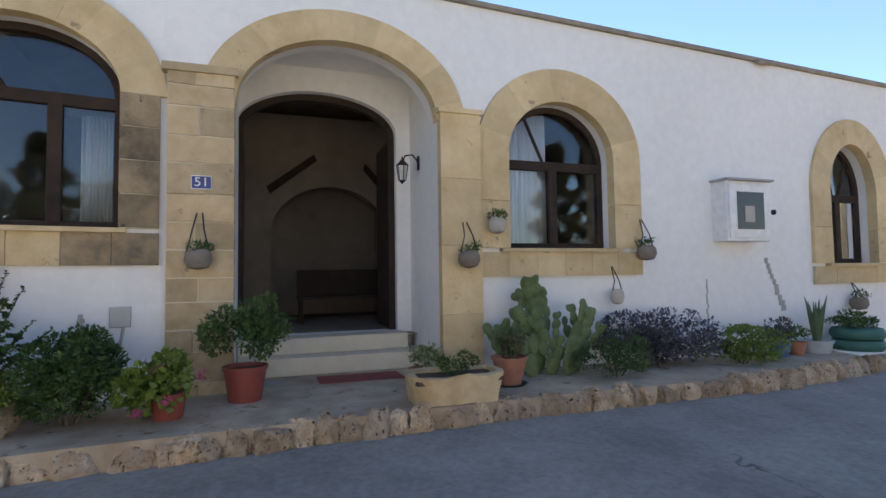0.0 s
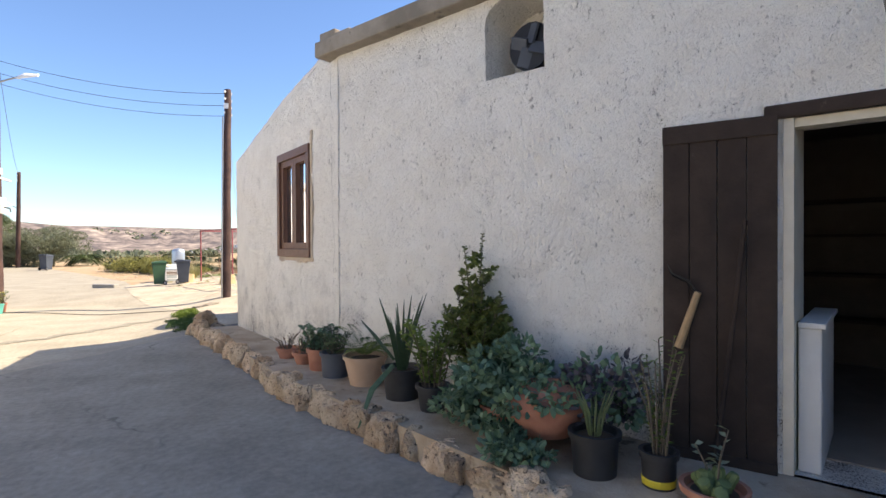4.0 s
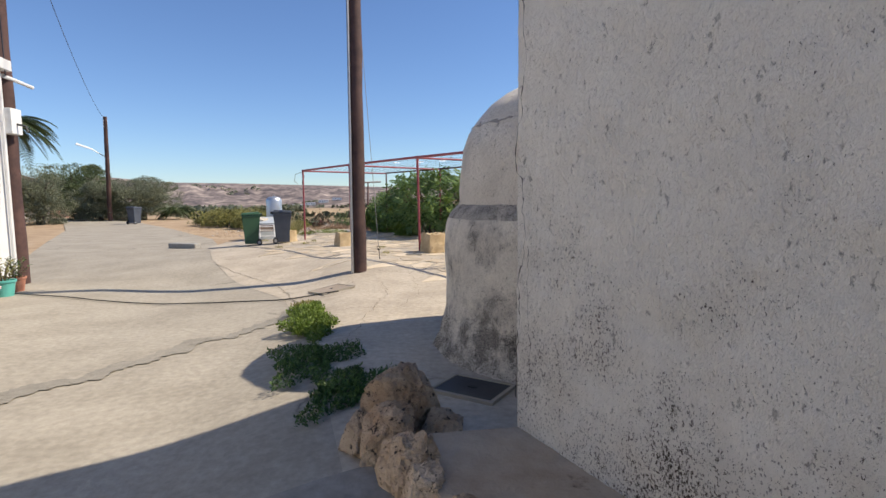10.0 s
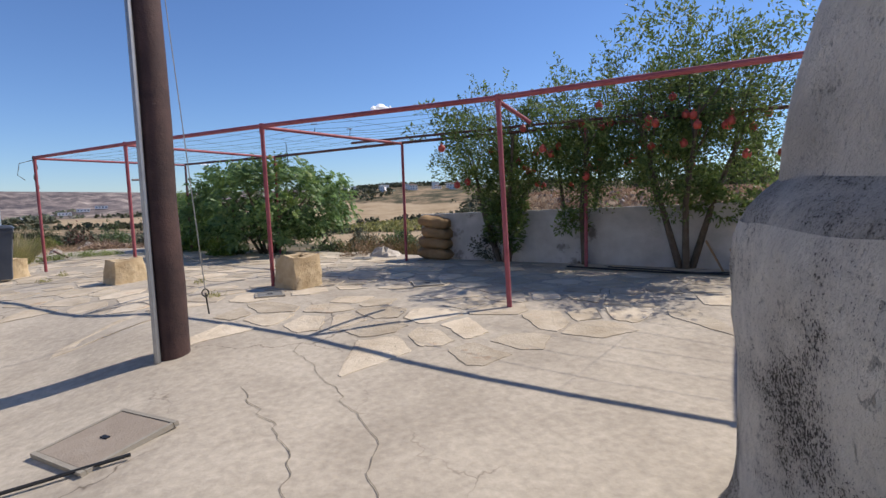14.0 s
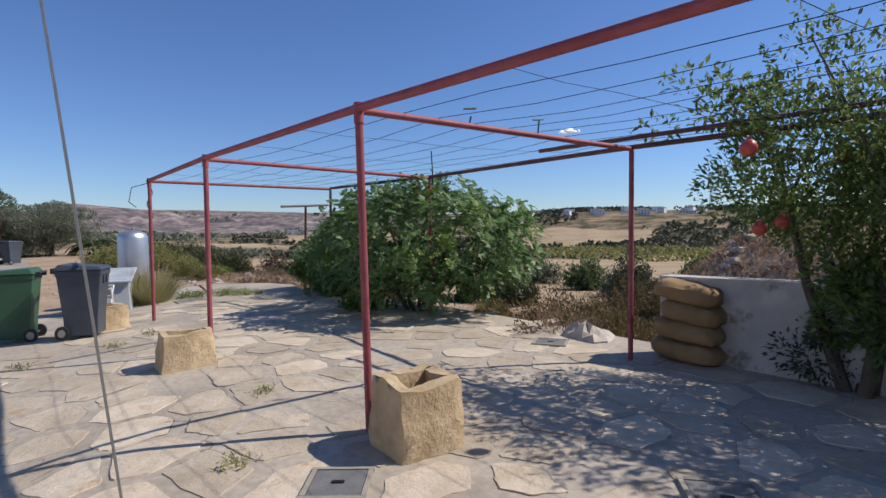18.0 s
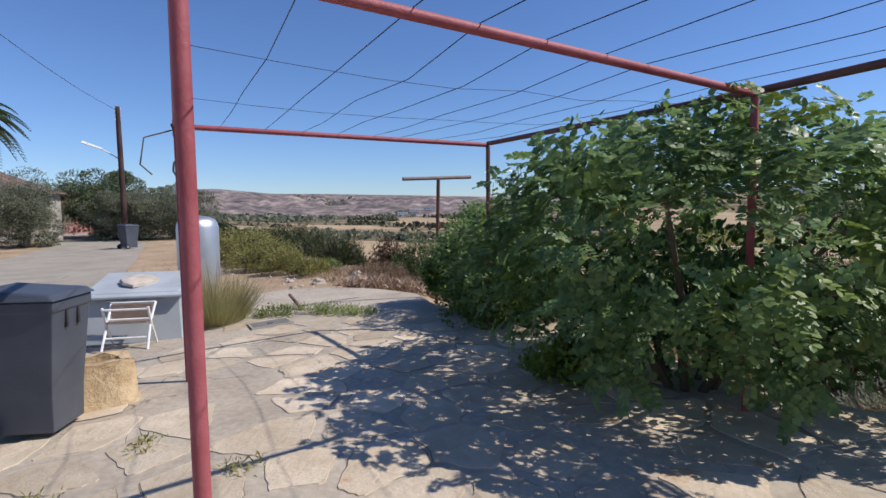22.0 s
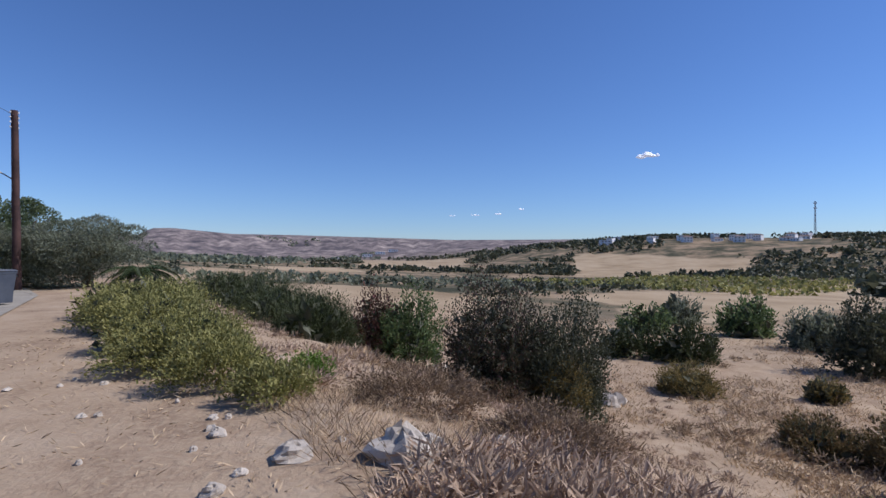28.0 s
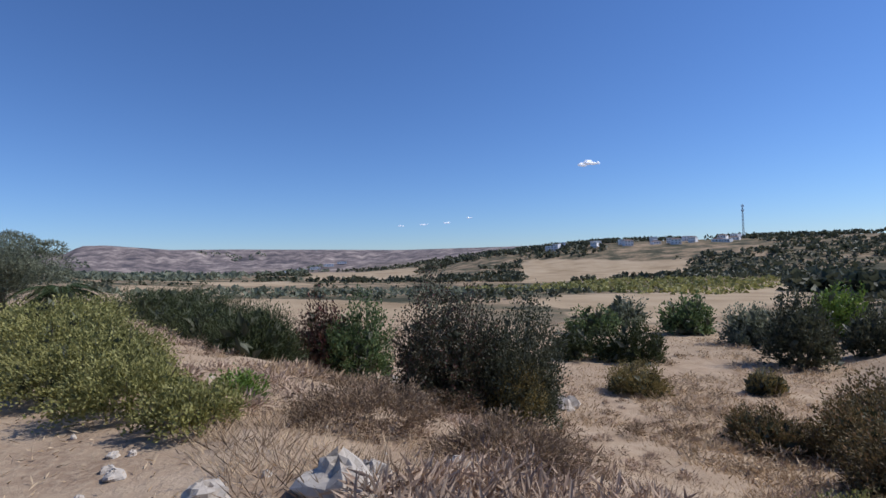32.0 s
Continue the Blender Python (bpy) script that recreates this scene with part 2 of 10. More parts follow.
def far_land(name):
    """Dry valley: earth near, pale stubble fields, scrub and olive plots far off."""
    m, nt, ln, p = nodes_of(name)
    co = nt.new("ShaderNodeNewGeometry").outputs["Position"]
    at = nt.new("ShaderNodeAttribute")
    at.attribute_name = "stubble"
    nf = link_noise(nt, ln, 0.05, 6, 0.6, co)
    field = ramp(nt, ln, nf.outputs["Fac"], [(0.3, (0.28, 0.205, 0.122)), (0.5, (0.39, 0.295, 0.185)), (0.7, (0.46, 0.36, 0.24))])
    n = link_noise(nt, ln, 0.045, 6, 0.68, co)
    scrub = ramp(nt, ln, n.outputs["Fac"], [(0.36, (0.055, 0.056, 0.034)), (0.47, (0.12, 0.105, 0.065)), (0.56, (0.27, 0.20, 0.125)), (0.68, (0.37, 0.275, 0.18))])
    col = blend(nt, ln, at.outputs["Fac"], scrub.outputs["Color"], field.outputs["Color"])
    n2 = link_noise(nt, ln, 0.9, 6, 0.65, co)
    earth = ramp(nt, ln, n2.outputs["Fac"], [(0.3, (0.24, 0.165, 0.11)), (0.5, (0.37, 0.27, 0.18)), (0.72, (0.49, 0.385, 0.275))])
    n3 = link_noise(nt, ln, 14.0, 5, 0.65, co)
    straw = ramp(nt, ln, n3.outputs["Fac"], [(0.45, (0.0, 0.0, 0.0)), (0.65, (1, 1, 1))])
    near = blend(nt, ln, straw.outputs["Color"], earth.outputs["Color"], (0.42, 0.32, 0.215))
    xyz = nt.new("ShaderNodeSeparateXYZ")
    ln.new(co, xyz.inputs[0])
    d = nt.new("ShaderNodeVectorMath")
    d.operation = "LENGTH"
    ln.new(co, d.inputs[0])
    mr = nt.new("ShaderNodeMapRange")
    mr.inputs["From Min"].default_value, mr.inputs["From Max"].default_value = 55, 100
    ln.new(d.outputs["Value"], mr.inputs["Value"])
    col = blend(nt, ln, mr.outputs["Result"], near, col)
    # pale chalk and scrub of the mesa, the air's haze mixed into the colour
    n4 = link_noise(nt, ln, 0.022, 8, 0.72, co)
    hazed_slope = ramp(nt, ln, n4.outputs["Fac"], [(0.36, (0.075, 0.07, 0.078)), (0.47, (0.155, 0.13, 0.128)), (0.56, (0.27, 0.225, 0.205)), (0.66, (0.44, 0.375, 0.33))])
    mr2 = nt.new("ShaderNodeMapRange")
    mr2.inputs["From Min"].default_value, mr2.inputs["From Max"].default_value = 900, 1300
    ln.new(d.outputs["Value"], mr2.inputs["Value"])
    col = blend(nt, ln, mr2.outputs["Result"], col, hazed_slope.outputs["Color"])
    ln.new(col, p.inputs["Base Color"])
    p.inputs["Roughness"].default_value = 1.0
    p.inputs["Specular IOR Level"].default_value = 0.1
    b = nt.new("ShaderNodeBump")
    b.inputs["Strength"].default_value, b.inputs["Distance"].default_value = 0.6, 0.04
    ln.new(n3.outputs["Fac"], b.inputs["Height"])
    ln.new(b.outputs["Normal"], p.inputs["Normal"])
    return m


def pavement_mat(name, c1, c2, crack, crack_scale):
    m, nt, ln, p = nodes_of(name)
    co = nt.new("ShaderNodeNewGeometry").outputs["Position"]
    n1 = link_noise(nt, ln, 1.1, 6, 0.6, co)
    n2 = link_noise(nt, ln, 18, 5, 0.6, co)
    col = ramp(nt, ln, n1.outputs["Fac"], [(0.32, c1), (0.62, c2)]).outputs["Color"]
    gr = ramp(nt, ln, n2.outputs["Fac"], [(0.3, (0.8,) * 3), (0.7, (1.1,) * 3)])
    col = blend(nt, ln, 1.0, col, gr.outputs["Color"], "MULTIPLY")
    # hairline cracks that wander
    w = nt.new("ShaderNodeVectorMath")
    w.operation = "MULTIPLY_ADD"
    wn_ = link_noise(nt, ln, 2.2, 4, 0.6, co)
    ln.new(wn_.outputs["Color"], w.inputs[0])
    w.inputs[1].default_value = (0.55, 0.55, 0.0)
    ln.new(co, w.inputs[2])
    e = link_noise(nt, ln, crack_scale, coord=w.outputs[0], kind="edge")
    keep = link_noise(nt, ln, 0.6, 3, 0.5, co)
    k = ramp(nt, ln, keep.outputs["Fac"], [(0.52, (0, 0, 0)), (0.6, (1, 1, 1))])
    er = ramp(nt, ln, e.outputs["Distance"], [(0.0015, (1, 1, 1)), (0.005, (0, 0, 0))])
    fac = blend(nt, ln, 1.0, er.outputs["Color"], k.outputs["Color"], "MULTIPLY")
    col = blend(nt, ln, fac, col, crack)
    ln.new(col, p.inputs["Base Color"])
    p.inputs["Roughness"].default_value = 0.93
    p.inputs["Specular IOR Level"].default_value = 0.25
    b = nt.new("ShaderNodeBump")
    b.inputs["Strength"].default_value, b.inputs["Distance"].default_value = 0.45, 0.012
    ln.new(n2.outputs["Fac"], b.inputs["Height"])
    ln.new(b.outputs["Normal"], p.inputs["Normal"])
    return m


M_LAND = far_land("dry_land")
M_ROAD = pavement_mat("road_concrete", (0.295, 0.265, 0.215), (0.375, 0.34, 0.28), (0.14, 0.125, 0.1), 0.28)
M_ASPHALT = pavement_mat("worn_asphalt", (0.215, 0.20, 0.175), (0.305, 0.285, 0.25), (0.085, 0.078, 0.068), 0.3)
M_PLAZA = pavement_mat("plaza_concrete", (0.365, 0.315, 0.25), (0.485, 0.425, 0.34), (0.13, 0.105, 0.08), 0.8)
M_FLAG = surf("flagstone", (0.46, 0.375, 0.265), (0.64, 0.55, 0.42), 6, 0.88, 0.6, 40, 1.6, (0.46, 0.30, 0.18), 0.0, 3, piece=0.28, local=False, bump2=0.4, b2scale=8)
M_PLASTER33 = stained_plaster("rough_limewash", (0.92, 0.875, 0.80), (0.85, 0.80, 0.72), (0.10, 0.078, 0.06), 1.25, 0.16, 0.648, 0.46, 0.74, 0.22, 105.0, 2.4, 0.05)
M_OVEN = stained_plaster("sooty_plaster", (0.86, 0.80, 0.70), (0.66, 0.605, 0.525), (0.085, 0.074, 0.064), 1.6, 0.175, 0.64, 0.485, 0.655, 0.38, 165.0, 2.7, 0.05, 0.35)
M_WHITE = surf("white_render", (0.74, 0.735, 0.72), (0.82, 0.815, 0.80), 8, 0.85, 0.25, 90, 0.6, (0.6, 0.58, 0.55), -0.14, 3)
M_HOUSE = surf("white_masonry_paint", (0.60, 0.60, 0.59), (0.67, 0.67, 0.66), 5, 0.8, 0.25, 70, 0.5, (0.66, 0.64, 0.6), -0.14, 3)
M_OCHRE = surf("ochre_painted_stone", (0.54, 0.40, 0.22), (0.68, 0.53, 0.32), 5, 0.85, 0.6, 45, 1.1, (0.33, 0.24, 0.15), -0.01, 6, piece=0.14, bump2=0.35, b2scale=9)
M_MORTAR = surf("pale_lime_mortar", (0.55, 0.48, 0.37), (0.68, 0.61, 0.49), 9, 0.95, 0.6, 60)
M_STONE = surf("weathered_sandstone", (0.42, 0.31, 0.175), (0.60, 0.47, 0.30), 7, 0.9, 0.6, 40, 1.5, (0.16, 0.13, 0.095), -0.03, 5, piece=0.25)
M_SOOT = surf("blackened_sandstone", (0.15, 0.115, 0.08), (0.38, 0.29, 0.18), 7, 0.9, 0.6, 40, 1.8, (0.055, 0.05, 0.045), 0.0, 6, piece=0.25)
# the near-black spots paint in the shade of pits in the stone
M_RUBBLE = surf("kerb_rubble", (0.46, 0.30, 0.18), (0.74, 0.58, 0.41), 9, 0.94, 1.0, 45, 3.2, (0.06, 0.04, 0.03), 0.04, 24, piece=0.36, dist=0.02, bump2=0.8, b2scale=17)
M_PLINTH = surf("cement_plinth", (0.31, 0.225, 0.15), (0.50, 0.405, 0.30), 4, 0.92, 0.6, 50, 0.9, (0.17, 0.115, 0.075), 0.03, 4.5, bump2=0.4, b2scale=7)
M_SEAM = surf("cement_joint", (0.30, 0.27, 0.22), (0.38, 0.345, 0.285), 8, 0.95, 0.4, 60)
M_DARKWOOD = surf("dark_stained_boards", (0.024, 0.015, 0.011), (0.05, 0.032, 0.023), 7, 0.85, 0.4, 40, 1.4, (0.10, 0.075, 0.06), -0.08, 10)
M_BROWNWOOD = surf("brown_window_wood", (0.115, 0.05, 0.03), (0.165, 0.075, 0.045), 12, 0.5, 0.3, 60)
M_REDPIPE = surf("red_oxide_pipe", (0.26, 0.055, 0.065), (0.36, 0.10, 0.115), 9, 0.6, 0.3, 60, 1.5, (0.23, 0.12, 0.09), -0.06, 12)
M_DARKPIPE = surf("dark_brown_pipe", (0.10, 0.045, 0.04), (0.18, 0.08, 0.065), 9, 0.65, 0.3, 60, 1.5)
M_POLE = surf("creosoted_pole", (0.042, 0.023, 0.021), (0.095, 0.05, 0.042), 6, 0.8, 0.5, 40, 1.1, (0.20, 0.13, 0.10), -0.08, 14)
M_TROUGH = surf("carved_yellow_limestone", (0.42, 0.30, 0.165), (0.58, 0.45, 0.28), 8, 0.92, 0.8, 40, 2.0, (0.30, 0.2, 0.11), -0.04, 8, local=True, bump2=0.5, b2scale=9)
M_TERRA = surf("terracotta", (0.33, 0.135, 0.085), (0.45, 0.21, 0.14), 8, 0.85, 0.3, 60, 3, piece=0.12)
M_REDPLASTIC = surf("red_brown_plastic", (0.21, 0.045, 0.035), (0.27, 0.065, 0.05), 8, 0.55, 0.1, 60, 3)
M_BLACKPLASTIC = surf("black_plastic", (0.018, 0.018, 0.02), (0.035, 0.035, 0.037), 8, 0.5, 0.1, 60, 3)
M_GREYPLASTIC = surf("grey_blue_plastic", (0.05, 0.06, 0.08), (0.072, 0.084, 0.105), 5, 0.5, 0.1, 60, 2)
M_GREENPLASTIC = surf("green_bin_plastic", (0.03, 0.085, 0.045), (0.042, 0.11, 0.06), 5, 0.5, 0.1, 60, 2)
M_BUFFPLASTIC = surf("buff_plastic", (0.42, 0.28, 0.19), (0.50, 0.35, 0.25), 5, 0.6, 0.1, 60, 2)
M_TEAL = plain("turquoise_paint", (0.10, 0.42, 0.36), 0.5)
M_BLUE = plain("blue_paint", (0.08, 0.17, 0.30), 0.5)
M_TUBBLUE = surf("faded_blue_tyre", (0.15, 0.19, 0.255), (0.21, 0.26, 0.335), 8, 0.7, 0.2, 40)
M_TUBWHITE = surf("grey_white_tyre", (0.40, 0.42, 0.42), (0.52, 0.54, 0.53), 8, 0.75, 0.2, 40)
M_TYREGREEN = surf("green_painted_tyre", (0.035, 0.13, 0.105), (0.055, 0.17, 0.135), 8, 0.6, 0.2, 40)
M_GALV = surf("galvanised_tank", (0.46, 0.48, 0.50), (0.62, 0.64, 0.66), 3, 0.42, 0.1, 40, 0.8, metal=0.85, spec=0.5)
M_SHEET = surf("grey_painted_sheet", (0.33, 0.37, 0.40), (0.42, 0.46, 0.49), 3, 0.55, 0.15, 40, 0.8, (0.25, 0.24, 0.22), -0.06, 5)
M_WHITEMETAL = plain("white_painted_metal", (0.75, 0.75, 0.74), 0.45)
M_BLACKMETAL = plain("black_iron", (0.02, 0.02, 0.022), 0.5, 0.4)
M_WIRE = plain("dark_wire", (0.025, 0.025, 0.025), 0.5)
M_STEEL = plain("dull_steel", (0.35, 0.35, 0.35), 0.45, 0.8)
M_GLASS = glassy("window_glass", (0.9, 0.93, 0.95))
# dark tone puts the dimness of unlit rooms into the colour
M_ROOM = surf("unlit_room_tone", (0.20, 0.17, 0.14), (0.28, 0.24, 0.2), 3, 0.9, 0.2, 40)
M_ROOMWHITE = surf("pale_inner_wall", (0.55, 0.53, 0.50), (0.64, 0.62, 0.59), 3, 0.9, 0.2, 40)
M_CURTAIN = surf("white_curtain", (0.66, 0.66, 0.64), (0.76, 0.76, 0.74), 4, 0.9, 0.2, 30)
M_COPING = surf("mossy_coping", (0.20, 0.17, 0.135), (0.34, 0.29, 0.235), 5, 0.95, 0.6, 40, 1.3, (0.1, 0.09, 0.075), -0.02, 8)
M_PLATE = plain("blue_enamel", (0.035, 0.05, 0.20), 0.35)
M_LETTER = plain("white_enamel", (0.8, 0.8, 0.8), 0.4)
M_REDROPE = plain("red_plastic_strap", (0.62, 0.03, 0.035), 0.45)
M_SOIL = surf("potting_soil", (0.06, 0.04, 0.028), (0.11, 0.075, 0.05), 30, 0.95, 0.6, 90)
M_CRATE = surf("worn_ochre_foam", (0.25, 0.155, 0.07), (0.36, 0.235, 0.115), 7, 0.85, 0.5, 40, 2, (0.2, 0.12, 0.06), -0.05, 7, piece=0.1)
M_WALLWHITE = surf("flaking_whitewash_blockwork", (0.40, 0.385, 0.355), (0.60, 0.585, 0.55), 4, 0.92, 0.5, 35, 0.9, (0.21, 0.19, 0.165), 0.05, 2.2)
M_MAT = surf("worn_doormat", (0.23, 0.055, 0.05), (0.30, 0.085, 0.075), 10, 0.95, 0.6, 150)
M_SLAB = surf("grey_slab", (0.28, 0.27, 0.245), (0.36, 0.345, 0.315), 8, 0.9, 0.4, 60)
M_IRON = surf("manhole_iron", (0.16, 0.16, 0.155), (0.24, 0.24, 0.23), 10, 0.7, 0.6, 120, metal=0.3)
M_BARK = surf("bark", (0.09, 0.07, 0.05), (0.17, 0.135, 0.10), 12, 0.95, 0.8, 40)
M_PINK = surf("pink_house_render", (0.50, 0.25, 0.21), (0.58, 0.32, 0.27), 4, 0.9, 0.2, 40)
M_FARWHITE = surf("far_white_render", (0.78, 0.76, 0.73), (0.86, 0.84, 0.82), 0.3, 0.9, 0, 40)
M_TILE = surf("far_roof", (0.13, 0.09, 0.075), (0.19, 0.13, 0.105), 1, 0.9, 0, 40)
M_POMEGRANATE = plain("ripe_pomegranate", (0.50, 0.075, 0.05), 0.45)
M_ROCK = surf("pale_field_rock", (0.34, 0.295, 0.245), (0.58, 0.52, 0.44), 7, 0.95, 0.8, 30, 2, (0.2, 0.17, 0.14), -0.02, 8)
L_GREEN = leafy("leathery_green", (0.115, 0.205, 0.078), (0.22, 0.335, 0.13), 0.4, 0.5, (0.27, 0.36, 0.10))
L_BUSH = leafy("bush_green", (0.075, 0.12, 0.045), (0.15, 0.21, 0.08), 0.55, 0.35, (0.22, 0.27, 0.10))
L_THICKET = leafy("thicket_green", (0.095, 0.165, 0.058), (0.20, 0.305, 0.105), 0.5, 0.5, (0.25, 0.34, 0.10))
L_FIG = leafy("pomegranate_green", (0.08, 0.13, 0.038), (0.22, 0.30, 0.09), 0.5, 0.5, (0.13, 0.14, 0.04))
L_OLIVE = leafy("olive_grey_green", (0.125, 0.145, 0.095), (0.25, 0.27, 0.185), 0.55, 0.45)
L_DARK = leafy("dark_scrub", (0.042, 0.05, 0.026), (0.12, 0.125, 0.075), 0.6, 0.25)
L_YELLOW = leafy("yellow_green_scrub", (0.165, 0.165, 0.045), (0.35, 0.33, 0.115), 0.6, 0.35)
L_DRY = leafy("dry_straw", (0.36, 0.26, 0.16), (0.60, 0.46, 0.30), 0.8, 0.2)
L_BROWN = leafy("brown_scrub", (0.16, 0.11, 0.07), (0.33, 0.235, 0.145), 0.8, 0.25)
L_LIME = leafy("bright_weed", (0.10, 0.165, 0.03), (0.19, 0.27, 0.05), 0.5, 0.3)
L_SUCC = leafy("blue_green_succulent", (0.075, 0.135, 0.075), (0.16, 0.25, 0.15), 0.5, 0.15)
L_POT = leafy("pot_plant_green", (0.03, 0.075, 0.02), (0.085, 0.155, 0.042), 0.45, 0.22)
L_PURPLE = leafy("purple_leaf", (0.05, 0.047, 0.058), (0.125, 0.11, 0.135), 0.45, 0.12)
L_CACTUS = leafy("cactus_green", (0.045, 0.085, 0.03), (0.085, 0.135, 0.05), 0.55, 0.05)
L_PALE = leafy("pale_grey_leaf", (0.14, 0.18, 0.12), (0.24, 0.28, 0.19), 0.6, 0.15)
L_VARIEG = leafy("cream_edged_leaf", (0.12, 0.18, 0.06), (0.42, 0.42, 0.22), 0.5, 0.2)
L_FLOWER = plain("pink_petals", (0.55, 0.08, 0.22), 0.5)
L_PALM = leafy("palm_frond", (0.035, 0.06, 0.025), (0.075, 0.105, 0.045), 0.5, 0.2)

# ---- mesh helpers ----
class Geo:
    """Collects vertices and faces of one mesh."""

    def __init__(self):
        self.v, self.f = [], []

    def add(self, vs, fs):
        o = len(self.v)
        self.v += [tuple(p) for p in vs]
        self.f += [tuple(i + o for i in f) for f in fs]
        return self

    def box(self, x0, y0, z0, x1, y1, z1, m=None):
        vs = [Vector(p) for p in ((x0, y0, z0), (x1, y0, z0), (x1, y1, z0), (x0, y1, z0), (x0, y0, z1), (x1, y0, z1), (x1, y1, z1), (x0, y1, z1))]
        if m is not None:
            vs = [m @ p for p in vs]
        return self.add(vs, [(3, 2, 1, 0), (4, 5, 6, 7), (0, 1, 5, 4), (1, 2, 6, 5), (2, 3, 7, 6), (3, 0, 4, 7)])

    def tube(self, pts, rads, n=10, cap=True, squash=1.0):
        pts = [Vector(p) for p in pts]
        if isinstance(rads, (int, float)):
            rads = [rads] * len(pts)
        vs, fs = [], []
        side = None
        for i, p in enumerate(pts):
            d = (pts[min(i + 1, len(pts) - 1)] - pts[max(i - 1, 0)]).normalized()
            if side is None:
                side = d.orthogonal().normalized()
            side = (side - d * side.dot(d)).normalized()
            up = d.cross(side)
            for k in range(n):
                a = 2 * math.pi * k / n
                vs.append(p + (side * math.cos(a) + up * math.sin(a) * squash) * rads[i])
        for i in range(len(pts) - 1):
            for k in range(n):
                a, b = i * n + k, i * n + (k + 1) % n
                fs.append((a, b, b + n, a + n))
        if cap:
            fs.append(tuple(range(n - 1, -1, -1)))
            fs.append(tuple(range((len(pts) - 1) * n, len(pts) * n)))
        return self.add(vs, fs)

    def lathe(self, prof, n=24, c=(0, 0, 0), wob=0.0, cap=True):
        """prof: (radius, height) from the bottom up."""
        vs, fs = [], []
        for r, z in prof:
            for k in range(n):
                a = 2 * math.pi * k / n
                q = r * (1 + wob * (noise.noise((math.cos(a) * 2 + c[0] * 7, math.sin(a) * 2 + c[1] * 7, z * 3))))
                vs.append((c[0] + q * math.cos(a), c[1] + q * math.sin(a), c[2] + z))
        for i in range(len(prof) - 1):
            for k in range(n):
                a, b = i * n + k, i * n + (k + 1) % n
                fs.append((a, b, b + n, a + n))
        if cap:
            fs.append(tuple(range(n - 1, -1, -1)))
            fs.append(tuple(range((len(prof) - 1) * n, len(prof) * n)))
        return self.add(vs, fs)

    def prism(self, poly, z0, z1, m=None):
        n = len(poly)
        vs = [Vector((x, y, z0)) for x, y in poly] + [Vector((x, y, z1)) for x, y in poly]
        if m is not None:
            vs = [m @ p for p in vs]
        return self.add(vs, [tuple(range(n - 1, -1, -1)), tuple(range(n, 2 * n))] + [(i, (i + 1) % n, n + (i + 1) % n, n + i) for i in range(n)])

    def ob(self, name, mat, parent=None, label="", smooth=False, bevel=0.0):
        me = bpy.data.meshes.new(name)
        me.from_pydata(self.v, [], self.f)
        me.materials.append(mat)
        if smooth:
            me.polygons.foreach_set("use_smooth", [True] * len(me.polygons))
            me.set_sharp_from_angle(angle=radians(42))
        me.update()
        o = new(name, me)
        if parent is not None:
            o.parent = parent
        if label:
            tagged(o, label)
        if bevel:
            b = o.modifiers.new("bevel", "BEVEL")
            b.width, b.segments, b.limit_method = bevel, 2, "ANGLE"
        return o


def thing(name, label, category, m=None, group="", kind=""):
    o = new(name)
    o.empty_display_size = 0.1
    if m is not None:
        o.matrix_world = m
    return tagged(o, label, category, group, kind)


def struct(o, label, category=""):
    return tagged(o, label, category, "", "structure")


def smooth01(t):
    t = np.clip(t, 0, 1)
    return t * t * (3 - 2 * t)


def base_g(x, y):
    """Height of the paved ground."""
    up = 0.12 * smooth01((y + 0.6 * x - 12.0) / 2.5)
    dip = 0.13 * smooth01((-x - 0.2) / 1.2) * smooth01((y - 4.5) / 3) * (1 - smooth01((y - 14.5) / 3)) * (1 - smooth01((-x - 2.8) / 2))
    return up - dip - 0.25 * smooth01(-x / 6) * smooth01((y - 8) / 5)


